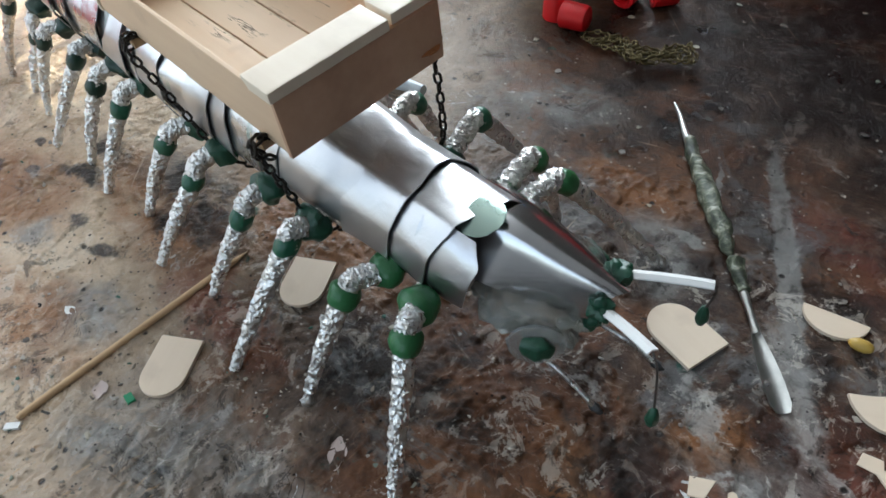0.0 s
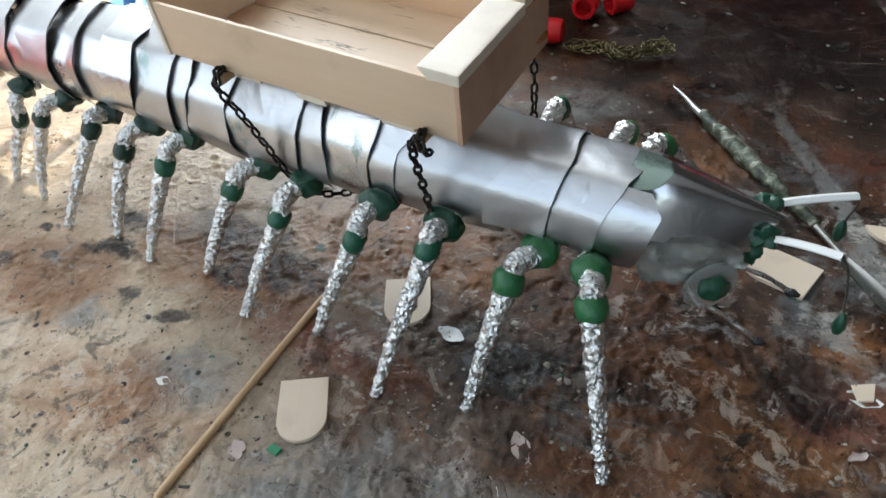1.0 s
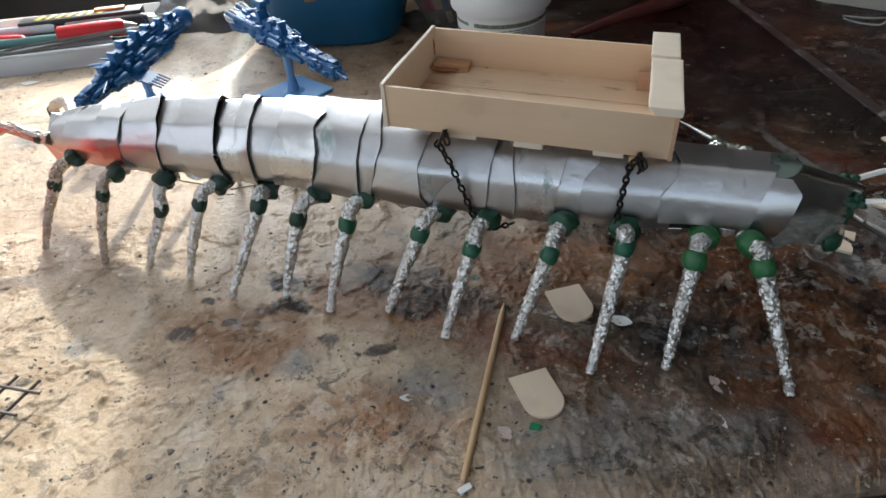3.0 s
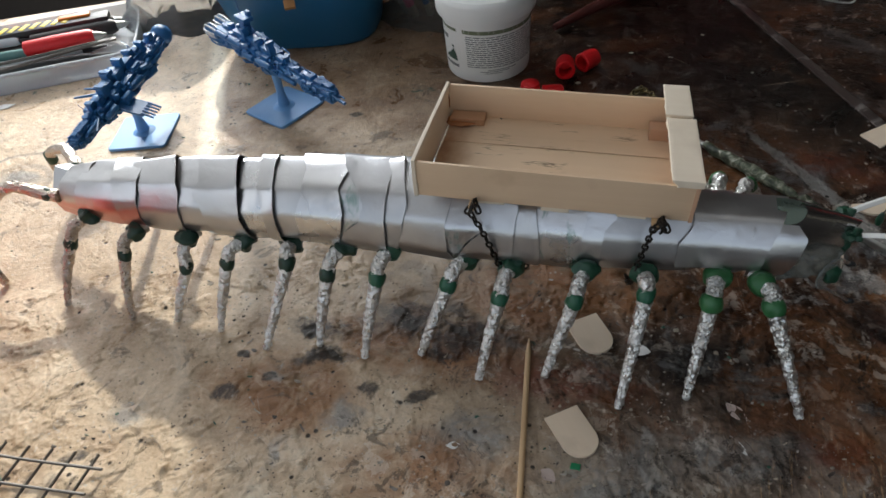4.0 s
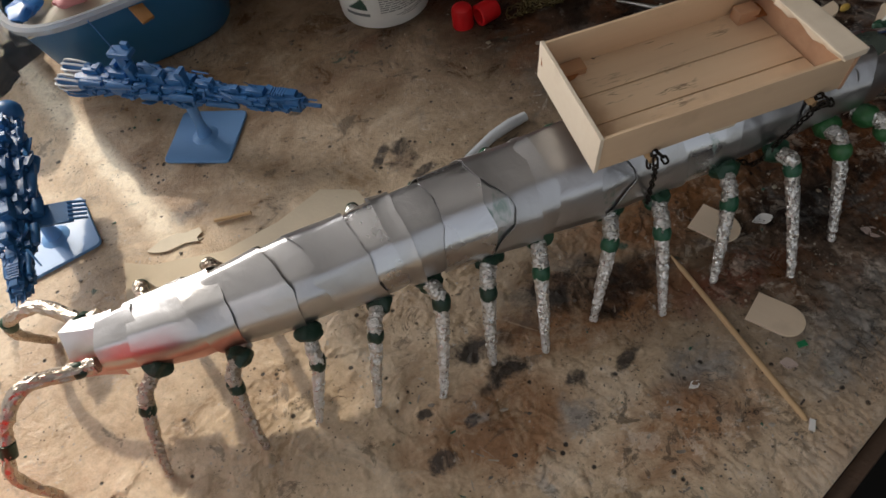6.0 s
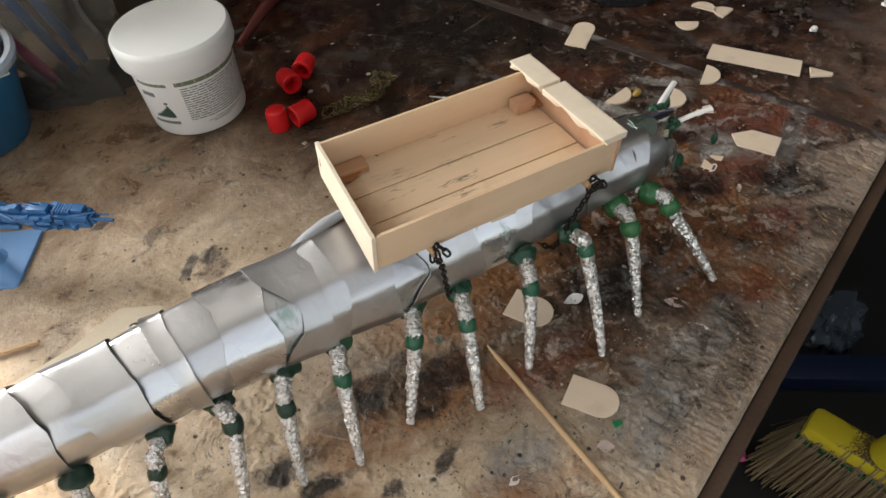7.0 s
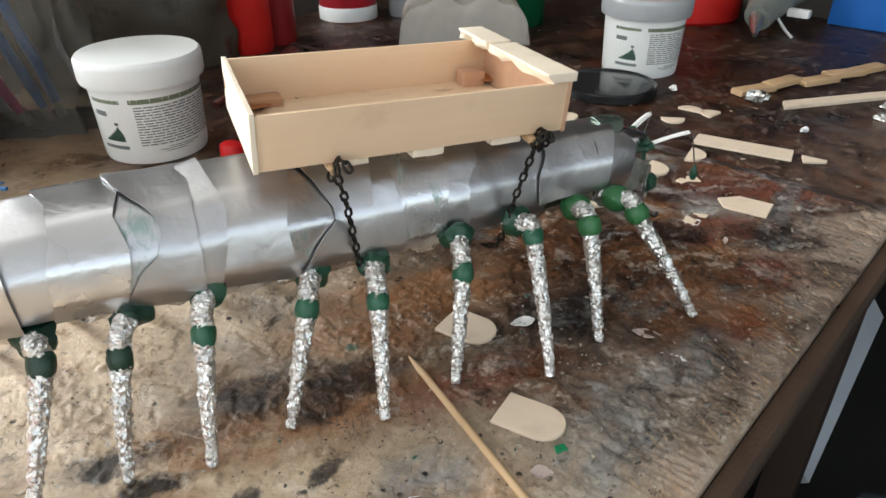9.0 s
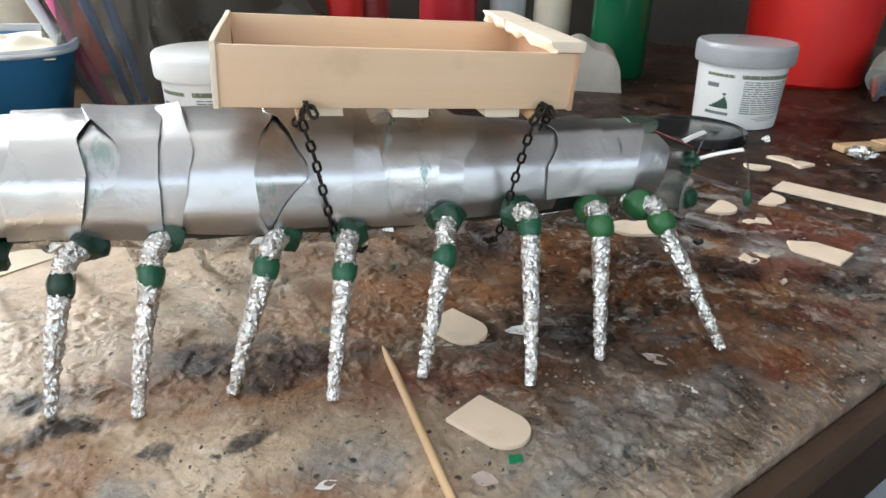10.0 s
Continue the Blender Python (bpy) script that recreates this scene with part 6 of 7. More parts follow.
def handle_tool(name, x, y, z, rz, length, r, mat, label, tip=True):
    """A pen or knife: a rounded barrel, a collar and a tip."""
    ob = thing(name, x, y, z, rz, label, "pen" if "pen" in name else "knife", "tray tools")
    part("barrel", sweep(bmesh.new(), [(0, 0, 0), (0.15, 0, 0), (length * 0.4, 0, 0), (length * 0.8, 0, 0), (length * 0.85, 0, 0)], [r * 0.6, r, r * 1.05, r, r * 0.7], 14), mat, ob)
    if tip:
        part("tip", sweep(bmesh.new(), [(length * 0.85, 0, 0), (length * 0.93, 0, 0), (length, 0, 0)], [r * 0.6, r * 0.4, 0.05], 10), M_STEEL if "knife" in name else M_MATT_BLACK, ob, "steel tip" if "knife" in name else "dark tip")
    return ob


def on_tray(a, b):
    c, s = math.cos(radians(31)), math.sin(radians(31))
    return -57.8 + a * c - b * s, 23.6 + a * s + b * c


for a, b, z, rz, ln, r, mt, nm, lb in (
        (2.4, 1.5, 0.75, 30, 10.5, 0.42, M_TEAL_PALE, "pen", "slim pale teal pen"), (1.2, 3.0, 0.9, 29, 16, 0.5, M_MATT_BLACK, "pen", "black pen"),
        (1.0, 4.2, 0.8, 33, 15, 0.45, M_GREY_PRIMED, "pen", "grey pen"), (2.0, 5.3, 1.5, 27, 13.5, 0.42, M_TEAL, "pen", "thin grey-green pen"),
        (9.0, 4.3, 2.0, 33, 7.5, 0.75, M_RED, "craft_knife", "red-handled craft knife"), (0.6, 6.6, 1.5, 16, 6.0, 0.6, M_RED, "craft_knife", "stubby red-handled knife"),
        (1.5, 6.9, 0.9, 30, 15, 0.6, M_MATT_BLACK, "craft_knife", "black-handled knife"), (9.0, 6.8, 1.6, 33, 9.5, 0.7, M_MATT_BLACK, "craft_knife", "black-handled knife"),
        (0.4, 7.6, 1.9, 26, 9, 0.42, M_GREY_PRIMED, "pen", "grey pen with a cyan end"), (3.0, 8.8, 0.9, 31, 14, 0.5, M_STEEL, "pen", "metal pen"),
        (0.0, 10.2, 1.0, 30, 13, 0.5, M_RED, "pen", "red pen"), (8.0, 9.8, 1.2, 28, 10, 0.6, M_MATT_BLACK, "craft_knife", "black-handled knife")):
    x, y = on_tray(a, b)
    ob = handle_tool(nm, x, y, z, rz, ln, r, mt, lb + " lying in the plastic tray")
    if "cyan" in lb:
        part("end_cap", sweep(bmesh.new(), [(-1.6, 0, 0), (-1.2, 0, 0), (0.4, 0, 0)], [0.12, 0.4, 0.46], 12), M_CYAN, ob, "pointed cyan end cap")
x, y = on_tray(4.4, 1.3)
tongs = thing("tweezers", x, y, 1.9, 34, "long dark steel tweezers lying across the plastic tray", "tweezers", "tray tools")
for sgn in (-1, 1):
    pts = curve_points([(0, 0.1 * sgn, 0), (2.0, 0.75 * sgn, 0.05), (5.5, 0.55 * sgn, 0.2), (9.5, 0.28 * sgn, 0.4), (13.0, 0.12 * sgn, 0.55)], 5)
    part("arm", sweep(bmesh.new(), pts, 0.16, 8, flat=0.7), M_WIRE, tongs)
part("weld", box(bmesh.new(), 12.6, 0, 0.53, 1.6, 0.5, 0.22, 0.06), M_WIRE, tongs, "joined end")
x, y = on_tray(5.0, 8.0)
cutter = thing("utility_knife", x, y, 2.2, 31, "black utility knife with yellow hazard stripes on the handle", "knife", "tray tools")
part("body", box(bmesh.new(), 5.5, 0, 0, 12, 1.7, 0.9, 0.2), M_MATT_BLACK, cutter)
for k in range(7):
    bm = bmesh.new()
    box(bm, 1.6 + 1.0 * k, 0, 0.47, 0.5, 1.3, 0.08, 0.03, rz=-25)
    part("stripe", bm, M_YELLOW, cutter, "raised yellow stripe")
part("slider", box(bmesh.new(), 8.3, 0.3, 0.55, 3.0, 0.8, 0.3, 0.1), M_ORANGE, cutter, "orange slider")

# ---- clear bag beside the tray and the blue tub ----


def crumpled(bm, w, d, h, amp, seed):
    """A standing bag: a closed skin with folds."""
    rows = []
    for j in range(15):
        z = h * j / 14
        row = []
        for i in range(40):
            a = 2 * math.pi * i / 40
            k = 1 + amp * noise.noise((2.4 * math.cos(a) + seed, 2.4 * math.sin(a), z * 0.35)) + amp * 0.6 * noise.noise((6 * math.cos(a), 6 * math.sin(a) + seed, z * 0.2))
            k *= 1 - 0.35 * (z / h) ** 3
            row.append(bm.verts.new((w * k * math.cos(a), d * k * math.sin(a), z)))
        rows.append(row)
    for a, b in zip(rows, rows[1:]):
        ring_faces(bm, a, b)
    bm.faces.new(rows[0][::-1])
    bm.faces.new(rows[-1])
    return bm


solid("plastic_bag", crumpled(bmesh.new(), 5.0, 4.0, 9.0, 0.35, 1.0), M_CLEAR, -42.5, 43.5, 0, 20, "crumpled clear plastic bag standing on the bench", "bag")
tub = thing("blue_tub", -28.3, 44.4, 0, 14, "rounded oblong deep-blue plastic tub full of clutter", "tub")


def oblong(bm, rings, closed=False, n=3.6, segs=72):
    """Rounded oblong rings of (half length, half depth, height), capped at both ends or closed into a hoop."""
    rows = []
    for a, b, z in rings:
        row = []
        for i in range(segs):
            w = 2 * math.pi * i / segs
            c, d = math.cos(w), math.sin(w)
            row.append(bm.verts.new((a * math.copysign(abs(c) ** (2 / n), c), b * math.copysign(abs(d) ** (2 / n), d), z)))
        rows.append(row)
    for p, q in zip(rows, rows[1:]):
        ring_faces(bm, p, q)
    if closed:
        ring_faces(bm, rows[-1], rows[0])
    else:
        bm.faces.new(rows[0][::-1])
        bm.faces.new(rows[-1])
    return bm


part("wall", oblong(bmesh.new(), [(5.9, 4.9, 0), (6.4, 5.4, 0.1), (6.7, 5.8, 0.6), (8.0, 7.7, 6.5), (7.8, 7.5, 6.5), (6.6, 5.6, 1.0)]), M_TUB, tub)
part("rim", oblong(bmesh.new(), [(8.02, 7.72, 6.3), (8.35, 8.05, 6.4), (8.4, 8.1, 6.75), (8.2, 7.9, 6.95), (7.85, 7.55, 6.9), (7.75, 7.45, 6.4)], True), M_TRAY, tub, "milky rim")
bm = bmesh.new()
rows = []
for j in range(21):
    row = []
    for i in range(25):
        x, y = -7.3 + 14.6 * i / 24, -7.0 + 14.0 * j / 20
        e = max(abs(x / 7.3), abs(y / 7.0)) ** 6
        row.append((Vector((x * (1 - 0.06 * e), y * (1 - 0.06 * e), 6.5 - 0.3 * e + 0.9 * noise.noise((x * 0.35, y * 0.35, 4.0)) * (1 - e))), UP))
    rows.append(row)
part("lining", sheet(bm, rows, 0.1), M_CREAM, tub, "crumpled pale sheet lying in the tub")
c, d = math.cos(radians(14)), math.sin(radians(14))
for name, x, y, z, size, mat, label in (("clay_lump", -3.0, -5.4, 7.1, (1.3, 0.9, 0.5), M_PINK_PALE, "pale pink lump of clay in the tub"), ("clay_lump", -4.6, -3.0, 7.0, (1.2, 1.0, 0.45), M_YELLOW, "yellow-green lump of clay in the tub"),
                                        ("paint_scrap", -6.2, -4.2, 6.9, (1.0, 1.3, 0.4), M_BLUE_STICK, "crumpled dark blue scrap in the tub"), ("paint_scrap", 1.6, -3.6, 7.0, (1.5, 1.2, 0.5), M_GREEN_DEEP, "crumpled green scrap in the tub")):
    solid(name, blob(bmesh.new(), (0, 0, 0), size, 0.6, 1.4, x, 3), mat, -28.3 + x * c - y * d, 44.4 + x * d + y * c, z, 14, label, "scrap", "clutter in the tub")
bm = bmesh.new()
p, q = Vector((-28.9, 41.8, 8.2)), Vector((-25.65, 36.1, 5.35))
box(bm, 0, 0, 0, (q - p).length, 0.95, 0.3, 0.08, m=Matrix.Translation((p + q) / 2) @ (q - p).to_track_quat("X", "Z").to_matrix().to_4x4())
tagged(new("flat_stick", mesh_of("flat_stick", bm, M_TAN_STICK)), "flat orange-brown wooden stick leaning over the tub's rim", "stick")

# ---- bag of brushes behind the jar ----
for k, (x, y, lean, mt, lb, ln) in enumerate([(-17.2, 47.0, -14, M_BLUE_STICK, "blue", 19), (-18.6, 46.4, -18, M_PINK, "pink", 15), (-16.4, 48.0, -10, M_BLUE_STICK, "blue", 17), (-19.6, 47.2, -22, M_GREY_PRIMED, "pale grey", 18)]):
    ob = new("paint_brush")
    ob.matrix_basis = at_cm(x, y, 0.6, 6, lean, 0)
    tagged(ob, f"{lb}-handled brush standing in a clear bag", "brush", "brushes in the bag")
    part("handle", sweep(bmesh.new(), [(0, 0, 0), (0, 0, 2), (0, 0, ln * 0.6), (0, 0, ln)], [0.28, 0.4, 0.42, 0.3], 12), mt, ob)
    part("ferrule", sweep(bmesh.new(), [(0, 0, -0.4), (0, 0, 1.4)], 0.33, 12), M_STEEL, ob, "steel ferrule")
solid("plastic_bag", crumpled(bmesh.new(), 5.2, 3.4, 17.0, 0.30, 6.0), M_SMOKY, -18.4, 47.5, 0, -20, "tall clear plastic bag holding coloured brushes", "bag")
bm = bmesh.new()
sweep(bm, curve_points([(-4.9, 44.9, 0.5), (-1.5, 49.0, 0.9), (1.5, 53.0, 0.9), (3.5, 57.0, 0.7)], 6), [0.3 + 0.035 * i for i in range(19)], 12)
ob = tagged(new("brush_handle", mesh_of("brush_handle", bm, plain("dark_red_wood", (0.09, 0.022, 0.018), 0.4))), "dark red wooden brush handle lying on the bench", "brush")

# ---- things along the back of the bench ----


def bottle(name, x, y, r, h, mat, label, cap=None, base=None, wrap=None):
    ob = thing(name, x, y, 0, 0, label, "bottle", "bottles at the back")
    part("body", lathe(bmesh.new(), [(0, 0), (r * 0.94, 0.0), (r, 0.3), (r, h * 0.78), (r * 0.8, h * 0.9), (r * 0.4, h * 0.95), (r * 0.4, h), (0, h)], 40), mat, ob)
    if wrap:
        part("label", lathe(bmesh.new(), [(r + 0.01, h * 0.22), (r + 0.05, h * 0.23), (r + 0.05, h * 0.62), (r + 0.01, h * 0.63)], 40), wrap, ob, "printed wrap label")
    if base:
        part("base_band", lathe(bmesh.new(), [(r + 0.02, 0.1), (r + 0.06, 0.2), (r + 0.06, 1.6), (r + 0.02, 1.7)], 40), base, ob, "pale base band")
    if cap:
        part("cap", lathe(bmesh.new(), [(0, h + 2.2), (r * 0.42, h + 2.2), (r * 0.45, h + 2.0), (r * 0.45, h - 0.4), (r * 0.41, h - 0.5)], 30), cap, ob)
    return ob


bottle("paint_bottle", 0.1, 63.4, 2.5, 18, M_CUP, "tall bright red paint bottle", M_MATT_BLACK)
bottle("paint_bottle", 3.4, 65.6, 2.0, 16, plain("deep_red_bottle", (0.20, 0.01, 0.012), 0.35), "dark red paint bottle", M_RED)
bottle("spray_can", 13.4, 74.5, 3.5, 22, plain("red_can_paint", (0.42, 0.02, 0.03), 0.3, vary=0.5, scale=25), "red spray can with a white base", M_WHITE_PLASTIC, M_WHITE_PLASTIC)
bottle("paint_bottle", 20.6, 73.5, 2.2, 18, M_GREY_LID, "greyish plastic paint bottle", M_WHITE_PLASTIC)
bottle("glass_bottle", 31.5, 64.5, 3.2, 22, M_BOTTLE_GREEN, "dark green glass bottle with a black cap", M_MATT_BLACK)
bottle("paint_bottle", 25.8, 72.0, 2.2, 17, plain("tan_bottle", (0.36, 0.18, 0.10), 0.4, vary=0.3), "tan plastic paint bottle", M_MATT_BLACK, wrap=M_CREAM)
bottle("paint_bottle", -24.0, 70.0, 3.0, 20, M_CUP, "red plastic paint bottle", M_WHITE_PLASTIC)
bottle("paint_bottle", -34.0, 72.0, 3.4, 20, M_CREAM, "cream plastic paint bottle", M_WHITE_PLASTIC)
sack = thing("brown_sack", -12.0, 59.5, 0, 6, "dark brown crumpled film sack with blue smears, standing on the bench", "bag")
part("skin", crumpled(bmesh.new(), 10.0, 3.2, 19.0, 0.16, 3.0), M_SACK, sack)
for x, z, w, h, seed in ((-2.0, 11.4, 0.55, 0.9, 1), (0.6, 12.2, 0.8, 0.7, 2), (3.0, 13.4, 0.9, 1.2, 3), (-5.2, 13.0, 0.6, 1.0, 4)):
    part("smear", blob(bmesh.new(), (x, -2.95 + 0.06 * abs(x), z), (w, 0.35, h), 0.6, 1.6, seed, 3), M_BLUE_STICK, sack, "blue paint smear")
red_bin = thing("red_bin", 52.5, 60.5, 0, 0, "tall red plastic bin standing at the back of the bench", "bin")
part("wall", lathe(bmesh.new(), [(0, 0.0), (6.0, 0.0), (6.4, 0.4), (7.6, 19.0), (7.35, 19.0), (6.2, 1.0), (0, 0.9)], 56), M_CUP, red_bin)
part("rim", lathe(bmesh.new(), [(7.6, 18.7), (7.95, 19.0), (7.9, 19.4), (7.4, 19.5), (7.3, 18.9)], 56), M_CUP, red_bin, "rolled rim")

carton = thing("pulp_carton", 23.0, 60.8, 0, -19, "grey moulded pulp carton lying upside down", "carton")
bm = bmesh.new()
rows = []
for j in range(25):
    row = []
    for i in range(41):
        u, v = i / 40, j / 24
        e = min(1, 7 * min(u, 1 - u, v * 1.2, (1 - v) * 1.2))
        z = 4.6 * (max(0.0, e) ** 0.45) - 0.9 * (0.5 - 0.5 * math.cos(2 * math.pi * u * 3)) * e
        row.append((Vector((14.0 * (u - 0.5), 8.5 * (v - 0.5), z + 0.2)), UP))
    rows.append(row)
part("shell", sheet(bm, rows, 0.2), M_CARD, carton)
gun = thing("glue_gun", 51.0, 46.5, 0, 26, "dusty grey-green glue gun lying on its side", "glue gun")
part("body", sweep(bmesh.new(), curve_points([(2.6, 1.2, 2.0), (5.0, 1.6, 2.6), (9.0, 1.9, 3.4), (14.0, 2.0, 4.4), (17.5, 2.0, 5.2)], 5), [1.5 + 0.085 * i for i in range(21)], 20, 0.12, 0.6, 3, flat=0.8), M_GUN, gun)
part("handle", sweep(bmesh.new(), curve_points([(11.5, 2.0, 3.2), (12.2, 4.5, 2.6), (12.8, 7.0, 2.2), (13.2, 9.6, 2.0)], 5), [1.7 + 0.02 * i for i in range(16)], 18, 0.1, 0.6, 5), M_GUN, gun)
part("stand_wire", sweep(bmesh.new(), curve_points([(6.5, 0.4, 1.6), (5.6, -1.0, 0.6), (4.6, -2.2, 0.15)], 6), 0.16, 8), M_STRIP, gun, "pale wire foot")
part("nozzle", sweep(bmesh.new(), [(3.0, 1.4, 2.2), (1.0, 0.6, 1.3), (-0.3, 0.0, 0.9)], [0.9, 0.5, 0.25], 14), M_STEEL, gun, "steel nozzle")
part("trigger", box(bmesh.new(), 8.2, -1.3, 2.0, 1.0, 2.4, 0.9, 0.2), M_STRIP, gun, "pale trigger")
solid("blue_box", box(bmesh.new(), 0, 0, 5, 9, 7, 10, 0.3), plain("blue_card", (0.015, 0.12, 0.42), 0.4), 70.6, 49.0, 0, 24, "small bright blue box on the bench", "box")
bag_clip = thing("spring_clip", 18.6, 53.8, 0, -20, "bent steel spring clip lying on the bench", "clip")
part("wire", sweep(bmesh.new(), curve_points([(-1.8, 0.4, 0.2), (0.2, 0.7, 0.25), (1.5, 0.7, 0.5), (1.7, 0.0, 0.5), (1.3, -0.4, 0.2), (-0.4, -0.5, 0.15), (-1.6, -0.1, 0.15)], 6), 0.09, 7), M_STEEL, bag_clip)
for k, (x, y, s, mt) in enumerate(((37.8, 31.4, 0.9, M_FOIL), (30.8, 36.6, 0.5, M_FOIL), (33.0, 36.3, 0.4, M_STRIP), (43.5, 24.2, 0.55, M_FOIL), (46.2, 26.0, 0.5, M_FOIL), (36.0, 24.5, 0.35, M_STRIP))):
    solid("foil_scrap", blob(bmesh.new(), (0, 0, s * 0.4), (s, s * 0.7, s * 0.5), 0.9, 2.5, k, 3), mt, x, y, 0, 40 * k, "crumpled scrap of silver foil", "scrap", "foil scraps")

# ---- papers and sticks behind the centipede ----
rr = random.Random(4)
edge = [(-30.0, 20.6), (-28.3, 19.8), (-24.0, 19.3), (-20.5, 20.3), (-17.6, 21.9), (-15.4, 21.0), (-15.0, 20.0), (-17.5, 17.6), (-20.5, 15.5), (-24.8, 15.4), (-29.8, 16.8)]
solid("sandpaper", prism(bmesh.new(), edge, 0.004, 0.07), M_PAPER, 0, 0, 0, 0, "torn cream sheet of fine sandpaper lying on the bench", "paper")
solid("card_scrap", prism(bmesh.new(), [(0, 0), (0.9, 0.55), (1.9, 0.75), (2.3, 0.6), (3.3, 0.7), (3.45, 0.3), (3.1, 0.0), (3.2, -0.35), (2.4, -0.2), (1.2, -0.45), (0.5, -0.3)], 0.08, 0.14), M_CREAM, -28.6, 20.9, 0, 0, "pale torn card scrap lying on sandpaper", "paper")
solid("short_stick", sweep(bmesh.new(), [(0, 0, 0.22), (1, 0, 0.2), (2.3, 0, 0.22)], 0.13, 8, 0.03, 3), M_SKEWER, -24.3, 21.7, 0, -5, "short brown stick offcut", "stick")
solid("paper_wedge", prism(bmesh.new(), [(0, 0), (1.4, 1.0), (2.6, 0.1)], 0.004, 0.08), M_STRIP, -42.6, 27.2, 0, -3, "small white paper wedge", "paper")
solid("paper_scrap", prism(bmesh.new(), [(-0.9, -0.1), (-0.2, 0.4), (0.9, 0.45), (0.5, -0.2), (-0.1, -0.45)], 0.004, 0.09), M_STRIP, -50.2, 25.5, 0, 10, "small white torn paper scrap", "paper")
solid("paper_tube", sweep(bmesh.new(), [(-8.3, 20.6, 0.35), (-6.3, 21.8, 0.4), (-4.9, 22.4, 0.4), (-3.8, 22.7, 0.4)], [0.28, 0.34, 0.36, 0.3], 12, 0.05, 2), M_GREY_PRIMED, 0, 0, 0, 0, "short grey rolled tube", "tube")

# ---- below the bench ----
broom = thing("broom", 58.0, 0.6, -75, -66, "yellow broom with straw-coloured bristles leaning under the bench", "broom")
bm = bmesh.new()
box(bm, 0, 0, 15.5, 30, 4.6, 3.0, 1.0)
for v in bm.verts:
    v.co.z += 3.0 * (1 - (v.co.x / 15) ** 2) - 1.5
part("head", bm, M_YELLOW, broom, "yellow plastic broom head")
bm = bmesh.new()
box(bm, 0, 0, 14.0, 30.2, 4.9, 0.7, 0.2)
for v in bm.verts:
    v.co.z += 3.0 * (1 - (v.co.x / 15) ** 2) - 1.5
part("rim_strip", bm, M_BOTTLE_GREEN, broom, "green strip above the bristles")
part("socket", sweep(bmesh.new(), [(-5.0, 0, 16.5), (-4.7, 0, 21), (-4.4, 0, 25)], [2.4, 2.0, 1.8], 18), M_YELLOW, broom, "yellow handle socket")
part("handle", sweep(bmesh.new(), [(-4.5, 0, 24), (-4.0, 6.0, 70), (-3.5, 11, 108)], 1.15, 16), plain("cream_handle", (0.62, 0.56, 0.40), 0.45), broom, "cream broom handle")
bm = bmesh.new()
rng = random.Random(12)
for k in range(2600):
    x, y = rng.uniform(-14.5, 14.5), rng.uniform(-2.0, 2.0)
    top = 15.0 + 1.5 * (1 - (x / 15) ** 2)
    sx, sy = x * 1.25 + rng.uniform(-1, 1), y * 2.2 + rng.uniform(-1.5, 1.5)
    w = rng.uniform(0.06, 0.11)
    a = [bm.verts.new((x + dx * w, y + dy * w, top)) for dx, dy in ((-1, -1), (1, -1), (0, 1))]
    b = [bm.verts.new((sx + dx * w * 0.7, sy + dy * w * 0.7, rng.uniform(0.1, 1.2))) for dx, dy in ((-1, -1), (1, -1), (0, 1))]
    ring_faces(bm, a, b)
tagged(part("bristles", bm, M_BRISTLE, broom, "straw-coloured bristles", smooth=False), kind="stuff")
# bag and box colours are darkened to stand in the bench's shade
solid("plastic_bag", crumpled(bmesh.new(), 5, 4, 9, 0.45, 9.0), plain("thin_blue_bag", (0.06, 0.08, 0.10), 0.25, Transmission_Weight=0.3), 76, 29, -75, 0, "crumpled pale bluish plastic bag on the floor", "bag")
solid("blue_crate", box(bmesh.new(), 0, 0, 2, 19, 5, 4, 0.8), plain("shaded_blue_plastic", (0.003, 0.012, 0.04), 0.4), 70, 22, -75, -28, "blue plastic box on the floor, darkened for the shade under the bench", "box")
bm = box(bmesh.new(), 0, 0, 22, 60, 1.6, 44, 0.2)
bmesh.ops.rotate(bm, cent=(0, 0, 0), matrix=Matrix.Rotation(radians(-38), 3, "X"), verts=bm.verts[:])
bmesh.ops.translate(bm, vec=(0, 0, 0.5), verts=bm.verts[:])
solid("pale_board", bm, M_BOARD_PALE, 104, 56, -75, 30, "pale blue-grey board leaning on the floor", "board")
marker = thing("marker_pen", 49.5, 20.5, -75, 55, "white marker pen with pink cap on the floor", "pen")
part("barrel", sweep(bmesh.new(), [(0, 0, 0.8), (7, 0, 0.8)], 0.7, 14), M_WHITE_PLASTIC, marker)
part("cap", sweep(bmesh.new(), [(-4.5, 0, 0.8), (-4.3, 0, 0.8), (0, 0, 0.8)], [0.5, 0.75, 0.78], 14), M_PINK, marker, "pink cap")

# ---- crusted paint skins, lumps and cuts on the worked part of the boards ----
def value_noise(px, py, seed):
    """Smooth value noise on arrays, one cell to a unit."""
    table = np.random.RandomState(seed).rand(256, 256)
    ix, iy = np.floor(px).astype(int), np.floor(py).astype(int)
    fx, fy = px - ix, py - iy
    fx, fy = fx * fx * (3 - 2 * fx), fy * fy * (3 - 2 * fy)
    a, b = table[ix & 255, iy & 255], table[(ix + 1) & 255, iy & 255]
    c, d = table[ix & 255, (iy + 1) & 255], table[(ix + 1) & 255, (iy + 1) & 255]
    return (a + (b - a) * fx) * (1 - fy) + (c + (d - c) * fx) * fy


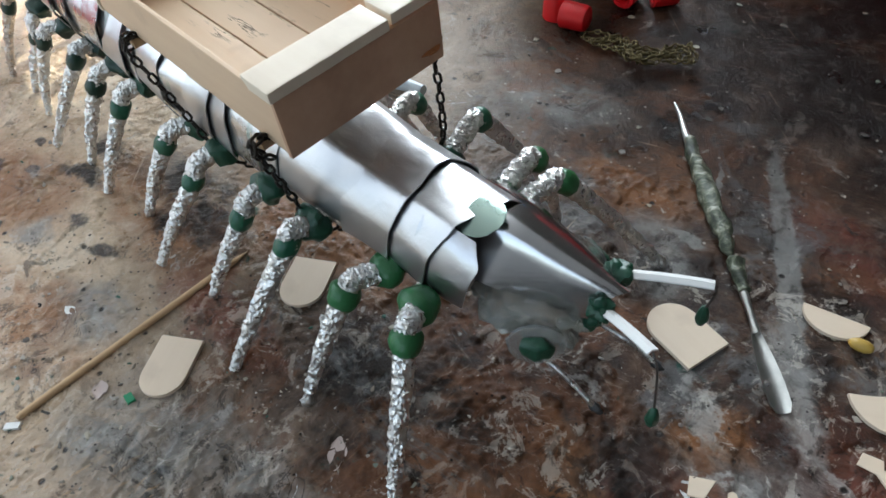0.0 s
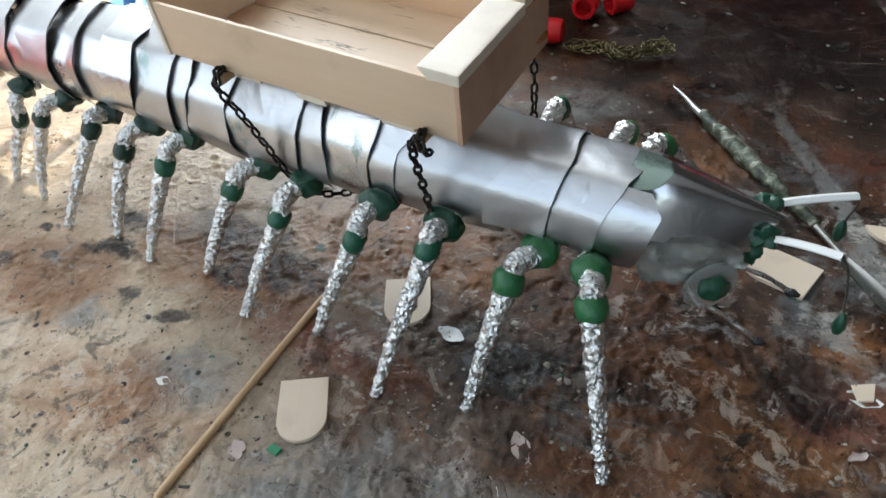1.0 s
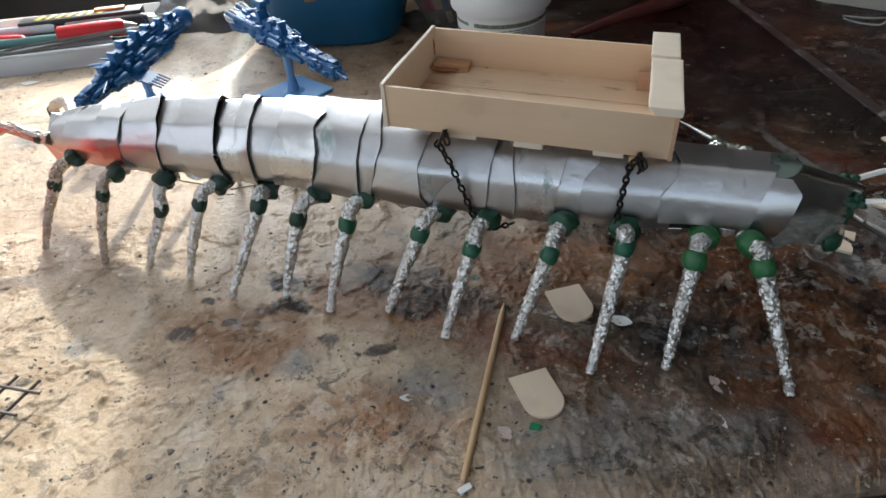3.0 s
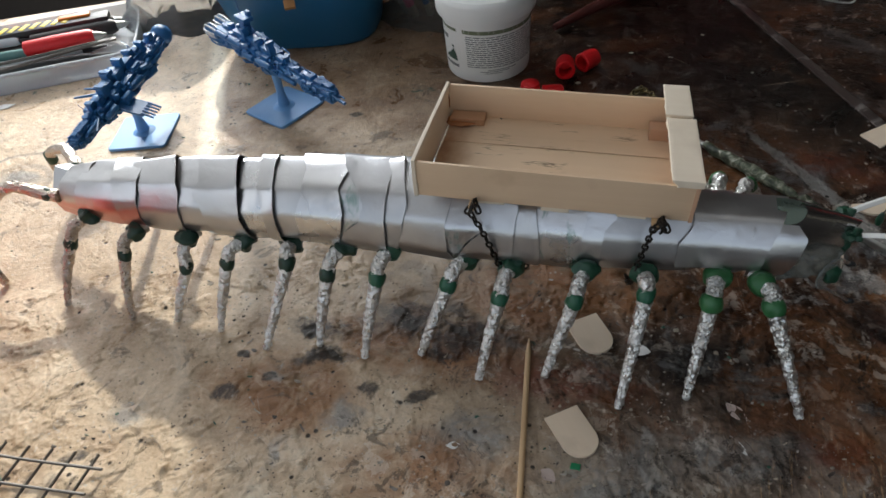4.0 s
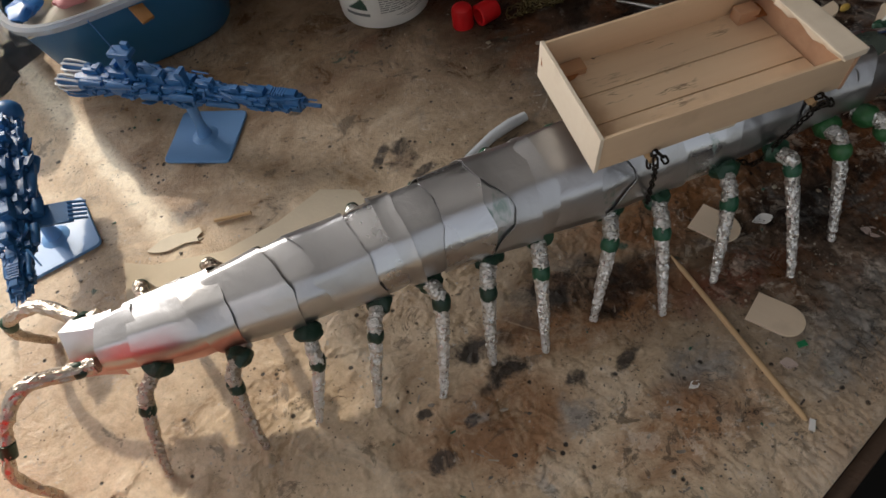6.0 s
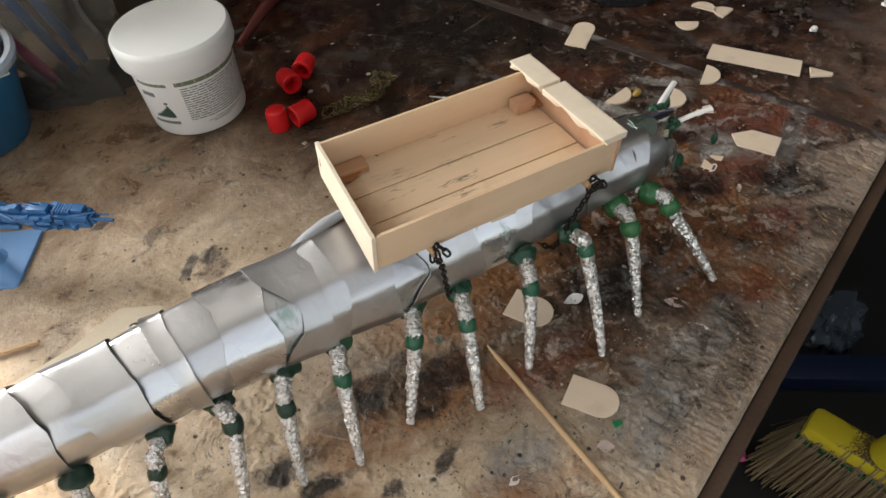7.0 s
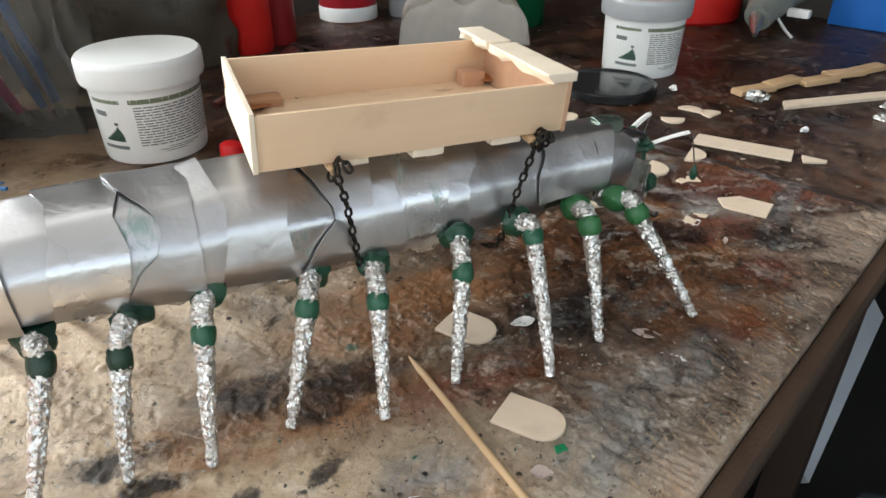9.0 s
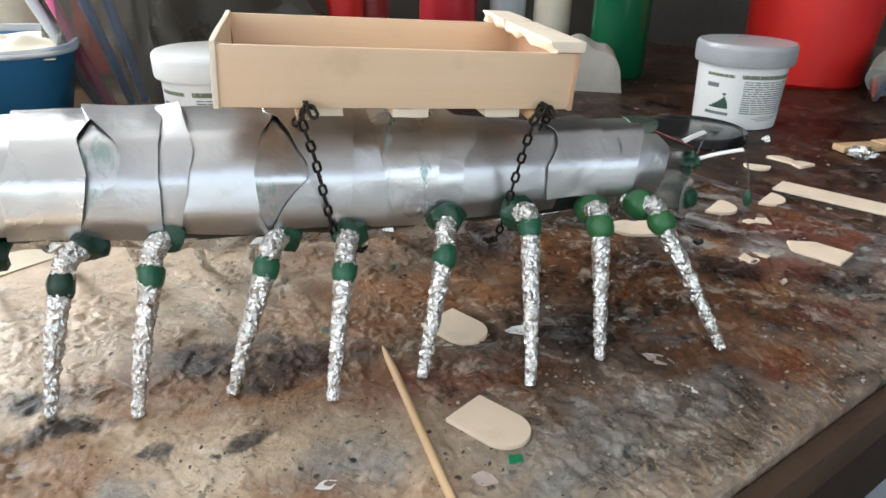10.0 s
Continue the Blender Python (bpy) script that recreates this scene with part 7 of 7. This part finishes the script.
def cloud_noise(px, py, size, octaves, seed):
    """Layered noise of a given largest size, 0 to 1."""
    out, gain, total = 0.0, 1.0, 0.0
    for k in range(octaves):
        out, total = out + gain * value_noise(px / size * 2 ** k + 17 * k, py / size * 2 ** k + 9 * k, seed + k), total + gain
        gain *= 0.55
    return out / total


def step(values, low, high):
    t = np.clip((values - low) / (high - low), 0, 1)
    return t * t * (3 - 2 * t)


gu, gv = np.meshgrid(np.arange(-42.0, 33.3, 0.085), np.arange(-3.05, 21.0, 0.085), indexing="ij")
wu, wv = gu + 0.9 * (cloud_noise(gu, gv, 2.2, 3, 60) - 0.5), gv + 0.9 * (cloud_noise(gu, gv, 2.2, 3, 70) - 0.5)
height = 0.07 * step(cloud_noise(wu, wv, 2.6, 6, 1), 0.53, 0.54) + 0.055 * step(cloud_noise(wu, wv, 1.2, 5, 11), 0.585, 0.60)
rough_patch = step(cloud_noise(gu, gv, 5.5, 4, 21), 0.50, 0.60) * np.interp(gu, (-32, -22, -8), (0.2, 0.5, 1.0))
height += rough_patch * 0.085 * (1 - np.abs(2 * cloud_noise(wu, wv, 0.55, 3, 31) - 1)) ** 6
height += 0.025 * (cloud_noise(gu, gv, 0.5, 3, 41) - 0.5) * (0.3 + rough_patch)
rs = np.random.RandomState(5)
for _ in range(420):
    cu, cv, size = rs.uniform(-40, 32), -3 + 23.5 * rs.rand() ** 1.4, rs.choice((0.10, 0.12, 0.15, 0.20, 0.32))
    i0, i1 = np.searchsorted(gu[:, 0], (cu - 2 * size, cu + 2 * size))
    j0, j1 = np.searchsorted(gv[0], (cv - 2 * size, cv + 2 * size))
    du, dv = gu[i0:i1, j0:j1] - cu, gv[i0:i1, j0:j1] - cv
    turn, flat = rs.uniform(0, 3.1), rs.uniform(0.4, 1.0)
    q = np.hypot(du * math.cos(turn) + dv * math.sin(turn), (dv * math.cos(turn) - du * math.sin(turn)) / flat) / size
    q = q * (0.7 + 0.6 * cloud_noise(du + cu, dv + cv, 0.3, 2, 51))
    height[i0:i1, j0:j1] += np.clip(1 - q * q, 0, 1) ** 0.7 * size * rs.uniform(0.2, 0.5)
for _ in range(150):
    # knife cuts that run in from the front edge
    cu, ln, lean = rs.uniform(-6, 33), rs.uniform(0.8, 4.5), rs.normal(0, 0.12)
    d = np.abs(gu - cu - lean * (gv + 3))
    height -= 0.05 * np.clip(1 - d / 0.09, 0, 1) * (gv < -3 + ln)
rim = step(gu, -42.0, -40.0) * (1 - step(gu, 32.6, 33.2)) * (1 - step(gv, 19.0, 20.8)) * step(gv, -3.05, -2.85)
# smooth where flat pieces lie
for ox, oy, rad in ((3.2, 5.1, 1.9), (3.2, 11.1, 1.8), (14.9, 20.1, 1.9), (23.7, 16.0, 1.9), (18.1, 24.6, 1.6), (21.0, 22.7, 1.7), (24.8, 23.6, 1.6), (19.4, 24.3, 0.8)):
    du, dv = gu - (U.x * ox + U.y * oy), gv - (V.x * ox + V.y * oy)
    height *= step(np.hypot(du, dv), rad * 0.85, rad * 1.1)
height = (height + 0.012) * rim - 0.006
nu, nv = gu.shape
flat_pts = np.stack([U.x * gu + V.x * gv, U.y * gu + V.y * gv, height], -1).reshape(-1, 3) * CM
ids = np.arange(nu * nv).reshape(nu, nv)
quads = np.stack([ids[:-1, :-1], ids[1:, :-1], ids[1:, 1:], ids[:-1, 1:]], -1).reshape(-1, 4)
me = bpy.data.meshes.new("paint_crust")
me.from_pydata(flat_pts.tolist(), [], quads.tolist())
me.materials.append(M_TABLE)
me.shade_smooth()
tagged(part("paint_crust", me, None, workbench, "crust of old paint skins and lumps"), kind="stuff")

# loose crumbs of paint and dirt
ball = bmesh.new()
bmesh.ops.create_icosphere(ball, subdivisions=1, radius=1.0)
ball_pts = np.array([v.co[:] for v in ball.verts])
ball_tris = np.array([[v.index for v in f.verts] for f in ball.faces])
ball.free()
rs = np.random.RandomState(9)
pts_all, tris_all = [], []
for k in range(2300):
    cu = rs.uniform(-42, 33)
    cv = -2.9 + 24 * rs.rand() ** 1.5
    if rs.rand() < 0.45:
        cu, cv = rs.normal(rs.choice((-4.0, 2.0, 9.0, 14.0, 20.0)), 3.0), abs(rs.normal(0, 5.0)) - 2.8
    size = 0.035 + 0.11 * rs.rand() ** 3.5
    p = ball_pts * rs.uniform(0.55, 1.25, (len(ball_pts), 1)) * size * np.array([1.0, rs.uniform(0.35, 0.9), rs.uniform(0.25, 0.55)])
    a = rs.uniform(0, 6.3)
    px, py = U.x * cu + V.x * cv, U.y * cu + V.y * cv
    p = np.stack([px + p[:, 0] * math.cos(a) - p[:, 1] * math.sin(a), py + p[:, 0] * math.sin(a) + p[:, 1] * math.cos(a), 0.03 + p[:, 2]], -1)
    pts_all.append(p * CM)
    tris_all.append(ball_tris + k * len(ball_pts))
me = bpy.data.meshes.new("paint_crumbs")
me.from_pydata(np.concatenate(pts_all).tolist(), [], np.concatenate(tris_all).tolist())
me.materials.append(M_FLAKE)
tagged(new("paint_crumbs", me), "loose crumbs of dried paint and dirt on the bench", "paint crumbs", kind="stuff")

# ---- discs for drilled holes, paint lumps and flakes on the boards ----
bm = bmesh.new()
rng = random.Random(21)
for _ in range(700):
    u, v = rng.uniform(-60, 60), -3 + 55 * rng.random() ** 1.5
    p = U * u + V * v
    s = rng.choice((0.04, 0.05, 0.06, 0.08, 0.11, 0.18)) * rng.uniform(0.7, 1.4)
    n = rng.randint(4, 6)
    a0 = rng.uniform(0, 6.3)
    st = rng.uniform(0.4, 1.0)
    h = rng.uniform(0.02, 0.07)
    ring = []
    for k in range(n):
        a = a0 + 2 * math.pi * k / n
        q = s * rng.uniform(0.6, 1.2)
        ring.append((p.x + q * math.cos(a), p.y + st * q * math.sin(a)))
    lo = [bm.verts.new((x, y, -0.01)) for x, y in ring]
    hi = [bm.verts.new((x + rng.uniform(-0.02, 0.02), y, h + rng.uniform(-0.015, 0.03))) for x, y in ring]
    ring_faces(bm, lo, hi)
    bm.faces.new(hi)
# crusted lumps of paint in patches
for cx, cy, spread, count in ((-0.6, 0.6, 2.5, 12), (6.4, 3.9, 3.0, 14), (8.4, 11.5, 2.2, 12), (17, 12.5, 4.0, 16), (-11.5, 4.5, 2.4, 10), (-21, 0.5, 4.0, 12), (4, 1.5, 2.0, 10)):
    for _ in range(count * 2):
        px, py = rng.gauss(cx, spread * 0.55), rng.gauss(cy, spread * 0.4)
        if V.x * px + V.y * py < -2.6:
            continue
        sz = rng.choice((0.04, 0.05, 0.07, 0.10, 0.16)) * rng.uniform(0.8, 1.3)
        blob(bm, (px, py, sz * 0.1), (sz, sz * rng.uniform(0.4, 1.0), sz * rng.uniform(0.25, 0.5)), 0.9, 3.0 / sz * 0.2, rng.uniform(0, 90), 1)
# curled skins of dried paint
for _ in range(190):
    x, y = rng.uniform(-22, 24), -2 + 19 * rng.random() ** 1.3
    if V.x * x + V.y * y < -2.6:
        continue
    a0, ln, wd, bend = rng.uniform(0, 6.3), rng.uniform(0.08, 0.28), rng.uniform(0.02, 0.08), rng.uniform(0.5, 2.2)
    c, s = math.cos(a0), math.sin(a0)
    rows = []
    for k in range(6):
        t = k / 5 - 0.5
        px, pz = ln * math.sin(bend * t) / bend * 2, 0.03 + ln * (1 - math.cos(bend * t)) / bend * rng.uniform(1.0, 1.4)
        row = []
        for sgn in (-1, 1):
            w = wd * (1 - 1.2 * t * t) * sgn * rng.uniform(0.7, 1.2)
            row.append((Vector((x + c * px - s * w, y + s * px + c * w, pz)), UP))
        rows.append(row)
    sheet(bm, rows, 0.03)
ob = tagged(new("paint_flakes", mesh_of("paint_flakes", bm, M_FLAKE, False)), "scattered dried paint flakes and dust on the bench", "paint flakes", kind="stuff")
# larger torn skins of paint that lie singly
for k, (x, y, w, d, mat) in enumerate(((5.7, 10.6, 0.62, 0.34, M_STRIP), (10.4, 7.9, 0.34, 0.62, M_SKIN), (15.6, 9.1, 0.66, 0.26, M_STRIP), (10.4, 6.1, 0.6, 0.22, M_STRIP), (18.9, 15.6, 0.55, 0.36, M_STRIP),
                                       (19.3, 13.4, 0.4, 0.2, M_SKIN), (17.2, 8.8, 0.7, 0.3, M_CARD), (2.4, 2.6, 0.4, 0.3, M_SKIN), (-2.2, 3.0, 0.34, 0.2, M_STRIP), (7.6, 4.2, 0.3, 0.42, M_SKIN))):
    rows = []
    for j in range(6):
        row = []
        for i in range(9):
            a, b = i / 4 - 1, j / 2.5 - 1
            edge = 1 - 0.45 * b * b + 0.30 * noise.noise((a * 1.7, b * 1.7, k * 3.1))
            row.append((Vector((w * a * edge, d * b * (1 - 0.4 * a * a), 0.05 + 0.16 * w * (a * a * 0.5 + 0.5 * b * b) + 0.05 * noise.noise((a, b, k)))), UP))
        rows.append(row)
    solid("paint_skin", sheet(bmesh.new(), rows, 0.03), mat, x, y, 0, 47 * k, "curled torn skin of dried pale paint", "paint skin", "paint skins on the bench")
# flat near-black discs stand for the shade inside drilled holes
for k, (x, y, r) in enumerate([(7.07, 7.14, 0.13), (1.53, 4.93, 0.12), (-3.45, 2.03, 0.13), (16.0, 13.4, 0.13), (18.0, 12.1, 0.12), (-7.4, 5.5, 0.16), (-7.8, 4.2, 0.15), (-0.4, 5.2, 0.1), (11.5, 9.4, 0.11), (9.4, 13.4, 0.12), (13.2, 10.6, 0.1), (-2.7, 0.6, 0.12), (-0.2, 0.9, 0.1)]):
    bm = bmesh.new()
    lathe(bm, [(r * 1.15, 0.004), (r, 0.01), (r * 0.9, 0.006), (0, 0.005)], 12, r * 0.25, k)
    part("drill_hole_disc", bm, M_HOLE, workbench, "dark disc standing for the shade in a small drilled hole", at=at_cm(x, y, 0))
